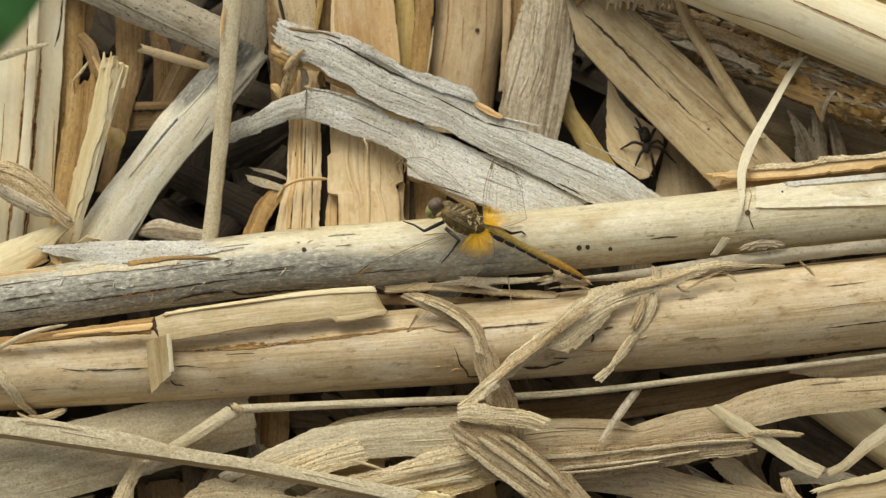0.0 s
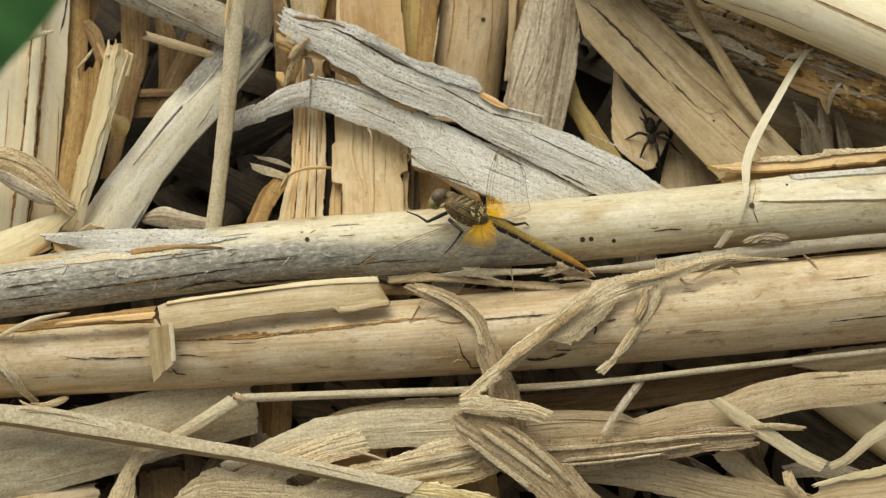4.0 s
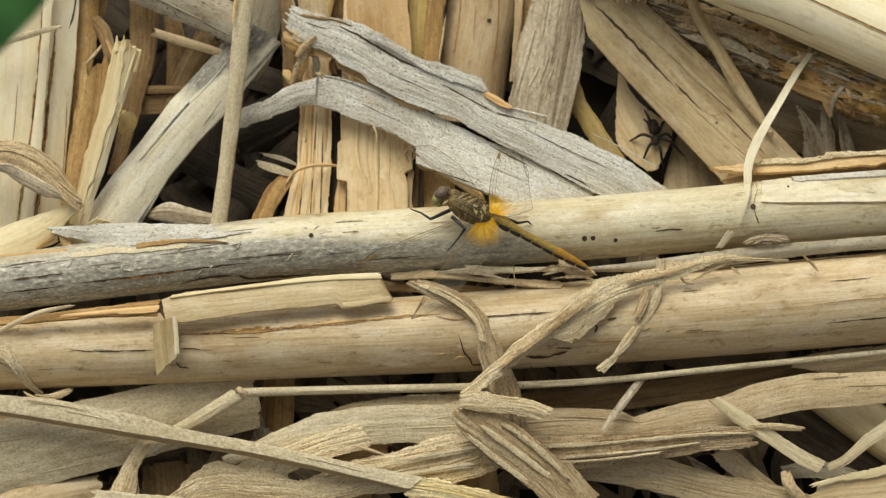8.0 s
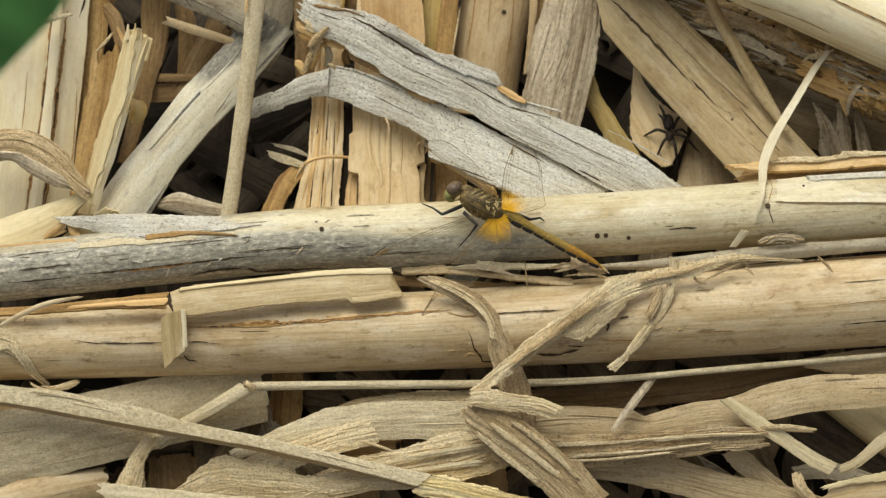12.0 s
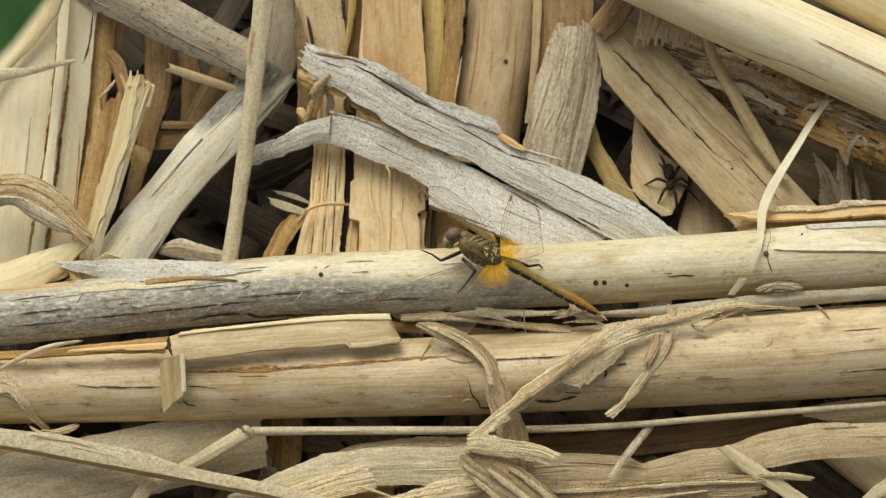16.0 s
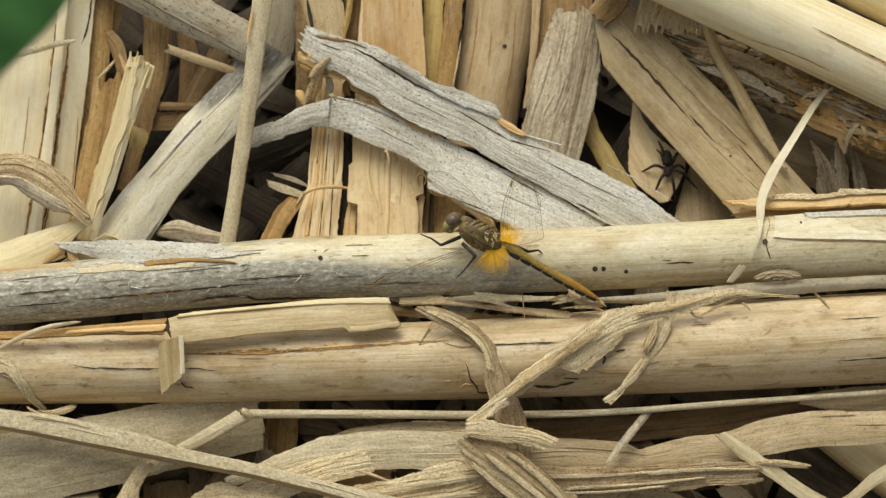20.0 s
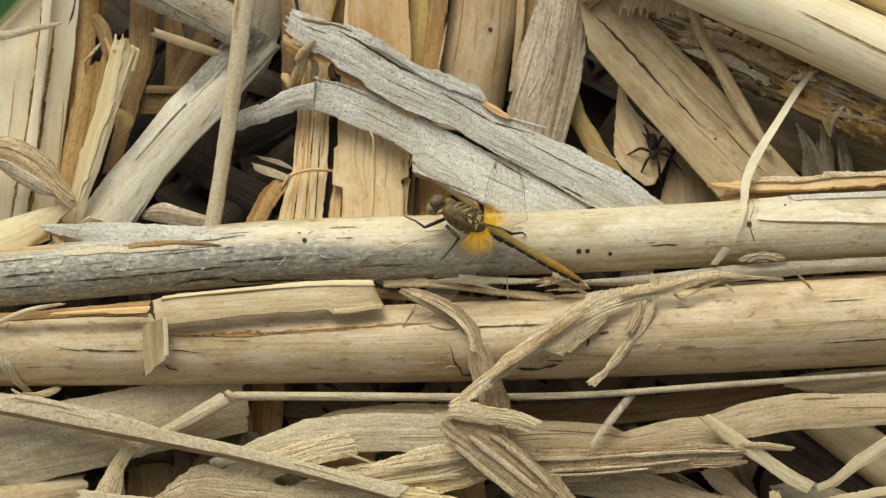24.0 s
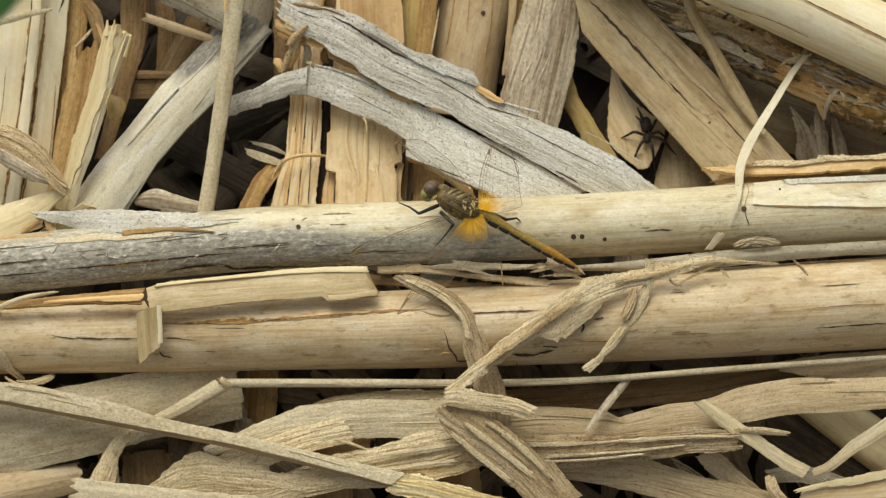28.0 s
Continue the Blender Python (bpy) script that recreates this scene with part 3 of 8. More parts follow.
def crack(ob, pts, width=0.3, mat=None, name="crack", label="", lift=0.1):
    """A dark jagged split in the face of a strip or stalk."""
    SEED[0] += 1
    sd = SEED[0]
    length = spline([(*p[:2], 0.0) for p in pts], 4)[1]
    n = int(max(8, min(90, length / 0.45)))
    fine = spline([(*p[:2], 0.0) for p in pts], n)[0]
    t = np.gradient(fine[:, :2], axis=0)
    t /= np.linalg.norm(t, axis=1)[:, None]
    verts, faces, uvs = [], [], []
    for i, p in enumerate(fine):
        u = i / n
        w = 0.5 * width * min(1, 0.12 + 5 * u, 0.12 + 5 * (1 - u)) * (0.9 + 0.7 * wob(i * 0.16, sd, 0.1) + 0.5 * wob(i * 0.7, sd, 3.1))
        w = max(0.035, w)
        off = 0.25 * width * wob(i * 0.11, sd, 2.0) + 0.35 * width * round(2 * wob(i * 0.3, sd, 5.0)) / 2
        for side in (1, 0, -1):
            x, y = p[0] - t[i, 1] * (off + side * w), p[1] + t[i, 0] * (off + side * w)
            verts.append(np.array(lie_on(ob, x, y, lift)) * MM)
            uvs.append((side * w, u * length))
    for i in range(n):
        for k in (0, 1):
            q = i * 3 + k
            faces.append((q, q + 1, q + 4, q + 3))
    return under(name, mesh_of(name, verts, faces, uvs, mat or CRACK, False), ob, label)


def hole(ob, x, y, r):
    c = lie_on(ob, x, y, 0.1)
    verts = [(c[0] * MM, c[1] * MM, (c[2] + 0.06) * MM)]
    for k in range(12):
        a = k * math.pi / 6
        q = r * (1 + 0.15 * wob(k, x, y))
        u, v = c[0] + q * math.cos(a), c[1] + q * math.sin(a)
        verts.append((u * MM, v * MM, lie_on(ob, u, v, 0.12)[2] * MM))
    faces = [(0, 1 + k, 1 + (k + 1) % 12) for k in range(12)]
    return under("hole", mesh_of("hole", verts, faces, [(0, 0)] * 13, CRACK), ob, "small dark insect hole")


def fray(ob, count, mat, span=(0.05, 0.95), width=(0.15, 0.45), length=(4, 14), lift=0.12, label="", name="fibre", reach=0.9, slant=0.12):
    """Raised fibres and split slivers lying along a strip, each a part of it."""
    rng = random.Random(ob.name)
    line, bulge, part_of = SURFACE[ob.name][:3]
    n = len(line) - 1
    total = np.linalg.norm(np.diff(line[:, :3], axis=0), axis=1).sum()
    for k in range(count):
        half = 0.5 * rng.uniform(*length) / total
        mid = rng.uniform(*span)
        s = rng.uniform(-reach, reach)
        ds = rng.uniform(-slant, slant)
        pts, ws, w0 = [], [], rng.uniform(*width)
        for q in (-1, -0.4, 0.3, 1):
            u = min(1, max(0, mid + half * q))
            i = int(u * n)
            t = line[min(n, i + 1), :3] - line[max(0, i - 1), :3]
            t /= np.linalg.norm(t)
            side = np.array((-t[1], t[0], 0.0))
            w = line[i, 3]
            sv = s + ds * q
            p = line[i, :3] + side * sv * w * part_of
            pts.append((p[0], p[1], p[2] + bulge(w, sv) + lift * (1.5 if q == 1 else 1.0)))
            ws.append(w0 * (rng.uniform(0.15, 0.7) if abs(q) == 1 else rng.uniform(0.6, 1.15)))
        if np.linalg.norm(np.array(pts[0]) - np.array(pts[-1])) < 1.0:
            continue
        data = ribbon_data(pts, ws, 0.3, 0.18, seed=k * 0.7, ragged=(0.5 + w0 * 0.5, 0.5 + w0 * 0.5), edge=0.22, ridge=0.04)
        under(name, mesh_of(name, *data, mat), ob, label)


def crumbs(ob, count, mats, span, size, wide, seed, reach=0.85, lift=0.3, name="crumb", label=""):
    """Small torn bits lying every way on a stalk or strip, each a part of it."""
    rng = random.Random(seed)
    line, _, half = SURFACE[ob.name][:3]
    for k in range(count):
        i = int(rng.uniform(*span) * 200)
        t = line[min(200, i + 1), :2] - line[max(0, i - 1), :2]
        t /= np.linalg.norm(t)
        c = line[i, :2] + np.array((-t[1], t[0])) * rng.uniform(-reach, reach) * line[i, 3] * half
        a = math.atan2(t[1], t[0]) + rng.gauss(0, 0.7)
        q = np.array((math.cos(a), math.sin(a))) * 0.5 * rng.uniform(*size)
        bend = np.array((-q[1], q[0])) * rng.uniform(-0.35, 0.35)
        up = rng.uniform(0.4, 1.6) * lift
        pts = [lie_on(ob, *(c - q), up), lie_on(ob, *(c + bend), up * 1.4), lie_on(ob, *(c + q), up)]
        w = rng.uniform(*wide)
        data = ribbon_data(pts, [w * rng.uniform(0.2, 0.8), w, w * rng.uniform(0.1, 0.7)], rng.uniform(0, 0.3), 0.2, rng.uniform(-25, 25), (0.6, 0.6), 0.3, 0.06, seed + k * 0.61, 0.8)
        under(name, mesh_of(name, *data, mats[k % len(mats)]), ob, label)


# ---- ground ----
def ground_depth(y):
    """How deep the soil lies under the bank's face, mm."""
    return -25 - 0.27 * y


def build_ground():
    near = [i * 0.02 for i in range(-20, 21)]
    xs = [-300, -60, -12, -3, -1] + near + [1, 3, 12, 60, 300]
    ys = [-300, -60, -12, -3, -1.2, -0.8, -0.6] + near + [0.6, 0.8, 1.2, 3, 12, 60, 300]
    slope = math.tan(radians(38) - math.atan(0.27))
    foot = BANK @ Vector((0, 0, -0.025))
    verts = []
    for y in ys:
        for x in xs:
            z = foot.z + slope * (y - foot.y)
            z = max(0.0, min(0.52, z)) + 0.003 * wob(x * 30, y * 30, 0.0) * (abs(x) < 1)
            verts.append((x, y, z))
    w = len(xs)
    faces = [(j * w + i, j * w + i + 1, (j + 1) * w + i + 1, (j + 1) * w + i) for j in range(len(ys) - 1) for i in range(w - 1)]
    tagged(new("ground", mesh_of("ground", verts, faces, [(v[0], v[1]) for v in verts], SOIL)), "dark damp soil of a low bank under the reeds", "ground", "", "structure")


build_ground()


def litter(name, count, box, low, high, sizes, mat, label, seed, clear=False):
    """Loose broken reed pieces that nobody could count, lying on the soil."""
    rng = random.Random(seed)
    verts, faces, uvs = [], [], []
    for k in range(count):
        x, y = rng.uniform(box[0], box[1]), rng.uniform(box[2], box[3])
        long, wide = rng.uniform(*sizes[0]), rng.uniform(*sizes[1])
        a = rng.uniform(0, math.pi)
        dx, dy = 0.5 * long * math.cos(a), 0.5 * long * math.sin(a)
        lift, lean = rng.uniform(low, high), rng.uniform(-3, 3)
        ends = [(x - dx, y - dy, ground_depth(y - dy) + lift - lean), (x + dx, y + dy, ground_depth(y + dy) + lift + lean)]
        mid = tuple(0.5 * (p + q) + rng.uniform(-1.5, 1.5) for p, q in zip(*ends))
        if clear and any(abs(p[0]) < 98 and abs(p[1]) < 62 for p in (*ends, mid, [0.5 * (q + r) for q, r in zip(ends[0], mid)], [0.5 * (q + r) for q, r in zip(ends[1], mid)])):
            continue
        v, f, u = ribbon_data([ends[0], mid, ends[1]], [wide * rng.uniform(0.5, 1), wide, wide * rng.uniform(0.3, 1)], rng.uniform(0.05, 0.25), 0.5,
                              rng.uniform(-35, 35), (3, 3), 0.08, 0.15, k * 0.77, 3.0)
        base = len(verts)
        verts += v
        faces += [tuple(i + base for i in q) for q in f]
        uvs += [(p + 13 * k % 71, q + 31 * k % 97) for p, q in u]
    place(name, mesh_of(name, verts, faces, uvs, mat), label, "plant litter", "", "stuff")


litter("reed_litter", 170, (-125, 125, -90, -12), 1, 9, ((20, 60), (2, 9)), MULCH, "brown old reed litter packed under the blades", 5)
# same litter in a darker tone: shade of the upper gaps painted in
litter("reed_litter", 170, (-125, 125, 2, 90), 0, 7, ((20, 60), (2, 9)), SHADE, "old reed litter packed deep in the bank, shade put into its colour", 3)
litter("reed_litter", 60, (-100, 100, -70, 70), 2, 7, ((18, 45), (2, 7)), SHADE, "broken reed chaff in the gaps of the pile, coloured dark for shade", 8)
litter("reed_litter", 90, (-230, -100, -120, 120), 4, 16, ((40, 110), (5, 14)), PAPER, "pale dry reed litter lying over the bank", 21, True)
litter("reed_litter", 90, (100, 230, -120, 120), 4, 16, ((40, 110), (5, 14)), PAPER, "pale dry reed litter lying over the bank", 22, True)
litter("reed_litter", 80, (-110, 110, 72, 150), 2, 12, ((40, 100), (5, 14)), TAN, "tan dry reed litter lying over the bank", 23, True)
litter("reed_litter", 80, (-110, 110, -150, -72), 2, 12, ((40, 100), (5, 14)), HUSK, "fibrous dry reed litter lying over the bank", 24, True)

litter("reed_litter", 260, (-600, 600, -330, 330), 6, 22, ((80, 260), (6, 16)), ASH, "grey-tan broken reeds strewn over the bank", 31, True)

# ---- upper part: upright and slanting stalks behind the perch ----
culm = blade("split_culm", CULM, [(-89.0, 52.8, -13.0), (-89.2, 35.3, -12.4), (-90.8, -2.7, -11.0)], [(-67.2, 53.1, -13.0), (-68.2, 41.8, -12.6), (-69.1, 26.4, -12.0), (-70.0, 11.0, -11.5), (-71.3, -2.3, -11.0)], "broad cream split reed culm with long cracks", straight=True, crown=0.14, thick=1.2, ridge=0.06, fuzz=0.1)
for pts, wide, mat in (([(-74.12, 47.56, -8), (-74.51, 35.33, -8), (-75.50, 22.07, -8), (-76.37, 13.90, -8), (-78.17, 0.62, -8)], 0.75, GASH), ([(-74.37, 44.50, -8), (-74.70, 34.31, -8), (-75.68, 21.05, -8), (-76.56, 13.39, -8), (-78.37, 0.62, -8)], 0.3, CRACK),
                       ([(-72.00, 37.41, -8), (-72.50, 31.29, -8), (-73.59, 18.03, -8), (-74.22, 7.83, -8), (-75.11, 0.68, -8)], 0.7, GASH), ([(-72.17, 35.37, -8), (-72.68, 30.27, -8), (-73.67, 17.01, -8), (-74.52, 7.82, -8), (-75.41, 0.67, -8)], 0.32, CRACK),
                       ([(-68.48, 45.69, -9), (-68.98, 39.56, -9), (-69.95, 36.28, -9)], 0.3, CRACK), ([(-69.91, 23.22, -9), (-70.17, 15.06, -9), (-70.66, 7.91, -9)], 0.18, GASH), ([(-78.63, 26.09, -8), (-79.10, 17.93, -8), (-79.78, 10.78, -8)], 0.14, GASH)):
    crack(culm, pts, wide, mat)
blade("lifted_slat", CULM, [(-74.0, 52.6, -7.8), (-74.3, 35.3, -7.7), (-75.2, 22.1, -7.6), (-76.1, 13.9, -7.5), (-77.9, -1.4, -7.4)], [(-72.0, 52.7, -7.8), (-72.6, 35.4, -7.7), (-73.6, 22.1, -7.6), (-74.1, 13.9, -7.5), (-75.6, -1.4, -7.4)], "narrow slat split from a culm", parent=culm, straight=True, crown=0.1, thick=0.7, fuzz=0.08, ridge=0.05)
blade("crossing_sliver", STICK, [(-85.0, 34.6, -1.0), (-79.1, 34.8, -2.2), (-75.1, 35.9, -3.0), (-70.0, 36.8, -4.0)], [(-84.9, 31.6, -1.0), (-79.0, 33.3, -2.2), (-75.1, 34.6, -3.0), (-70.0, 36.3, -4.0)], "small pale grey sliver lying over a culm", crown=0.12, thick=0.8, fuzz=0.06, ridge=0.05)
blade("slanting_strip", CREAM, [(-74.4, 53.6, -7.0), (-76.6, 44.6, -7.3), (-80.7, 39.0, -7.5), (-84.6, 34.2, -7.7), (-89.5, 27.7, -8.0)], [(-71.6, 53.7, -7.0), (-74.5, 44.5, -7.3), (-78.8, 38.7, -7.5), (-83.0, 34.0, -7.7), (-87.4, 26.8, -8.0)], "cream slanting strip beside a culm", straight=True, crown=0.12, thick=0.8, fuzz=0.1)
stalk("rotten_wood", ROTTEN, [(-92.47, 19.54, -16), (-85.31, 20.56, -16), (-83.38, 11.37, -17)], [5, 5, 4], "crumbling orange-brown rotten stem piece", lump=0.2, fine=0.15)
blade("brown_strip", RUST, [(-69.5, 53.3, -15.0), (-68.7, 31.7, -14.6), (-70.2, 17.2, -14.3), (-72.1, -1.3, -14.0)], [(-64.8, 53.4, -15.0), (-65.0, 35.8, -14.7), (-66.9, 17.3, -14.3), (-68.6, -1.2, -14.0)], "brown split reed strip beside a cream culm", straight=True, crown=0.1, thick=0.8, ridge=0.12)
blade("broken_stub", RUST, [(-67.7, 30.7, -12.0), (-67.8, 25.4, -11.5), (-69.1, 15.1, -10.4), (-70.7, 0.8, -9.0)], [(-62.2, 31.9, -12.0), (-62.8, 25.5, -11.4), (-64.6, 15.2, -10.4), (-66.2, 0.8, -9.0)], "tan broken stub with a ragged top", straight=True, crown=0.06, thick=1.2, ragged=(2.6, 0.5), ridge=0.16, fuzz=0.25)
strip("leaning_chip", BROWN, [(-66.13, 38.93, -15), (-63.71, 36.04, -14), (-62.06, 30.06, -13)], [1.8, 2.6, 1.8], "brown chip leaning in a gap", arch=0.2, thick=0.5)
strip("leaning_chip", TAN, [(-63.07, 34.82, -10), (-62.02, 33.00, -10), (-61.32, 31.15, -9.5)], [0.3, 0.7, 0.5], "thin pale splinter leaning in a gap", arch=0.2, thick=0.3)
strip("leaning_chip", FIBRE, [(-66.72, 29.87, -10.5), (-64.92, 31.95, -10.5), (-63.57, 33.84, -11)], [0.4, 0.6, 0.3], "thin pale splinter leaning in a gap", arch=0.2, thick=0.3)
strip("brown_chip", BROWN, [(-64.93, 46.21, -16), (-66.43, 37.95, -16), (-67.42, 30.67, -15)], [5.0, 4.0, 2.5], "dark brown chip in a gap", arch=0.1)
snag = blade("snapped_stick", CULM, [(-58.7, 34.1, -3.2), (-60.2, 22.7, -3.5), (-62.1, 17.1, -3.6), (-63.8, 10.5, -3.8), (-65.6, 4.7, -3.9), (-66.5, 0.8, -4.0)], [(-55.8, 32.6, -4.6), (-57.3, 28.9, -4.6), (-60.1, 18.7, -4.6), (-62.1, 11.0, -4.6), (-64.0, 5.4, -4.6), (-65.0, 0.8, -4.6)], "cream snapped stick with a splintered top", straight=True, crown=0.05, thick=2.2, ragged=(2.2, 0.5), fuzz=0.1, ridge=0.08)
side_face = blade("split_face", CREAM, [(-60.8, 34.0, -5.4), (-62.1, 28.5, -5.3), (-64.1, 19.6, -5.2), (-65.8, 13.0, -5.1), (-67.3, 5.9, -5.1), (-68.0, 0.8, -5.0)], [(-58.6, 34.3, -3.1), (-60.0, 22.7, -3.4), (-62.0, 17.1, -3.5), (-63.7, 10.5, -3.7), (-65.4, 4.7, -3.8), (-66.4, 0.8, -3.9)], "rough fibrous split face", parent=snag, straight=True, crown=0.03, thick=1.0, ragged=(1.6, 0.3), fuzz=0.3, ridge=0.3)
for a, b, w in (((-60.34, 35.17, -4), (-60.38, 32.13, -4), 1.0), ((-58.98, 35.17, -3.6), (-59.50, 30.31, -3.6), 0.8), ((-55.97, 32.63, -4.4), (-57.09, 28.55, -4.2), 0.7), ((-57.77, 33.39, -4), (-58.11, 30.95, -3.8), 0.7)):
    strip("splinter", CREAM, [a, b], [0.25, w], "", parent=snag, ragged=(0.3, 0.2), arch=0.2, thick=0.4)
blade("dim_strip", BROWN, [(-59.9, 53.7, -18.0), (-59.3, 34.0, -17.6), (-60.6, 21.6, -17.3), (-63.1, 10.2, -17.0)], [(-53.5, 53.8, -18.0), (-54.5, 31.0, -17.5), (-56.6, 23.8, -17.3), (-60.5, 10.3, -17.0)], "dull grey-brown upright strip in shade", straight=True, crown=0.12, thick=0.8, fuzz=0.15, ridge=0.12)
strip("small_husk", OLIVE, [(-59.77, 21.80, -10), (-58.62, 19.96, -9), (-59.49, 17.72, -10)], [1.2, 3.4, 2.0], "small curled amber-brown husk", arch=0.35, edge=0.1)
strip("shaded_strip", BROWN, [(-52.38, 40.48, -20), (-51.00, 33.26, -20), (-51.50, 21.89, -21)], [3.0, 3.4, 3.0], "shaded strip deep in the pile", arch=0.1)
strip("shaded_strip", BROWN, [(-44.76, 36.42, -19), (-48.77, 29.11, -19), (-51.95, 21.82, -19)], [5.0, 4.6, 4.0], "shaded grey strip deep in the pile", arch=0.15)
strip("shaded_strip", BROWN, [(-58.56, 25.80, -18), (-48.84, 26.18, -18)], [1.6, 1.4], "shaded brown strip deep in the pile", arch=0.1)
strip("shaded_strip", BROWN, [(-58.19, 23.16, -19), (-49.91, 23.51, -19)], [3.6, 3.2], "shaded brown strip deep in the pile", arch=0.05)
speckled = blade("speckled_blade", DAPPLED, [(-78.7, 59.8, -10.0), (-66.2, 54.1, -10.0), (-53.8, 48.5, -10.0), (-45.4, 44.2, -10.0), (-37.9, 40.6, -10.0)], [(-80.7, 52.7, -11.0), (-68.1, 46.2, -11.0), (-56.6, 40.9, -11.0), (-48.3, 37.5, -11.0), (-38.4, 33.3, -11.0)], "broad grey speckled dry reed blade", straight=True, crown=0.16, thick=0.9, fuzz=0.12, ridge=0.1)
diag = blade("slanting_stalk", SUNNY, [(-38.7, 39.4, -14.0), (-43.4, 32.5, -12.9), (-51.1, 23.8, -11.4), (-56.2, 16.4, -10.2), (-61.1, 10.1, -9.1), (-70.0, -3.3, -7.0)], [(-31.2, 34.9, -14.0), (-37.9, 26.2, -12.4), (-41.4, 21.5, -11.5), (-45.8, 16.6, -10.5), (-50.9, 10.1, -9.3), (-58.4, -3.1, -7.0)], "pale grey-yellow flattened reed stalk leaning across", straight=True, crown=0.13, thick=1.2, ridge=0.1, fuzz=0.06)
blade("upright_blade", ASH, [(-38.4, 59.0, -20.0), (-36.5, 49.7, -19.7), (-37.8, 39.3, -19.3), (-38.9, 30.0, -19.0)], [(-33.3, 59.2, -21.0), (-32.1, 46.8, -20.6), (-31.6, 40.6, -20.4), (-33.3, 32.8, -20.2), (-36.4, 27.4, -20.0)], "dark grey dry blade standing behind a stick", crown=0.08, thick=0.6, fuzz=0.1, ridge=0.12)
thin_stick = blade("thin_stick", STICK, [(-38.8, 53.1, -6.0), (-39.5, 41.9, -6.1), (-40.6, 24.7, -6.3), (-41.9, 11.4, -6.4), (-43.5, -1.3, -6.5)], [(-35.1, 53.2, -6.0), (-36.0, 42.0, -6.1), (-37.6, 26.8, -6.2), (-39.2, 11.5, -6.4), (-40.5, -1.2, -6.5)], "thin upright grey-tan stick", straight=True, crown=0.22, thick=1.6, ridge=0.05, fuzz=0.06)
strip("bare_patch", TAN, [(-38.95, 43.29, -4.8), (-39.31, 40.85, -4.8), (-39.65, 37.40, -4.8)], [0.5, 0.7, 0.3], "brown worn patch", parent=thin_stick, arch=0.1, thick=0.3, edge=0.2)
strip("small_stick", PAPER, [(-54.89, 36.29, -12), (-49.02, 34.55, -12), (-41.57, 32.48, -13)], [1.5, 1.7, 1.4], "small grey-tan stick wedged in the pile", arch=0.25, thick=1.0)
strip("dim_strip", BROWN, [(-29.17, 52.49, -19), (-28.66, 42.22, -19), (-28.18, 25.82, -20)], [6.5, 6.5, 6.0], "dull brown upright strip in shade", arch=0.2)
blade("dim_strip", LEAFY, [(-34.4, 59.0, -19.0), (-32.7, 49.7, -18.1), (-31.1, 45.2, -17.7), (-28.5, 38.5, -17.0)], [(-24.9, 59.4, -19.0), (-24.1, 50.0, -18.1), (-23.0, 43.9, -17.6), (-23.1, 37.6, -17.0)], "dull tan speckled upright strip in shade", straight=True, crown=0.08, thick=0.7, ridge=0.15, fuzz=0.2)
# painted dark for the shade in a slot
strip("dim_splinter", SHADE, [(-30.01, 46.63, -16.4), (-29.27, 43.56, -16.2), (-28.53, 40.49, -16)], [0.3, 0.7, 0.4], "thin strip painted dark as the shade in a slot", arch=0.0, thick=0.2)
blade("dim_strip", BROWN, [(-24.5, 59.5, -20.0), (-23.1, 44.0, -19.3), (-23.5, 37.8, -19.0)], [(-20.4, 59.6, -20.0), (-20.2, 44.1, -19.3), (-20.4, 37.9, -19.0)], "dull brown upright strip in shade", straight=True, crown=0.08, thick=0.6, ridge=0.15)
blade("dim_splinter", OLIVE, [(-22.7, 59.3, -17.6), (-22.5, 48.0, -17.3), (-23.0, 42.8, -17.1), (-23.1, 38.7, -17.0)], [(-21.1, 59.4, -17.6), (-21.3, 48.0, -17.3), (-21.9, 43.9, -17.2), (-22.9, 38.5, -17.0)], "olive-tan splinter standing upright", straight=True, crown=0.1, thick=0.5, fuzz=0.15)
board = blade("tan_board", BOARD, [(-20.3, 54.5, -20.0), (-20.4, 38.8, -16.7), (-20.4, 21.7, -13.1), (-20.2, 17.1, -12.2), (-20.8, 16.8, -12.0), (-20.6, 10.1, -10.6), (-18.8, 9.8, -10.2), (-18.4, -0.3, -8.0)], [(-10.0, 54.7, -20.0), (-9.4, 36.9, -16.2), (-8.1, 26.6, -14.0), (-7.3, 16.9, -11.9), (-7.2, 12.2, -10.9), (-8.6, 11.7, -10.6), (-7.9, 9.1, -10.0), (-7.5, -0.1, -8.0)], "light tan flat split stem standing upright", straight=True, crown=0.03, thick=1.2, ridge=0.07, fuzz=0.1)
blade("torn_plate", TAN, [(-20.4, 10.3, -13.2), (-21.0, 6.8, -12.3), (-20.9, -0.4, -10.4)], [(-18.6, 10.3, -13.2), (-18.5, 6.8, -12.3), (-18.3, -0.3, -10.4)], "brown recessed plate along the edge", parent=board, straight=True, crown=0.03, thick=0.5, ragged=(0.4, 0.5), fuzz=0.15)
blade("torn_plate", BOARD, [(-8.9, 11.5, -12.6), (-8.7, 8.0, -11.7), (-8.7, -0.1, -9.6)], [(-6.6, 12.6, -12.6), (-6.9, 7.0, -11.3), (-6.5, -0.1, -9.6)], "tan torn plate along the edge", parent=board, straight=True, crown=0.05, thick=0.5, ragged=(1.4, 0.5), fuzz=0.25)
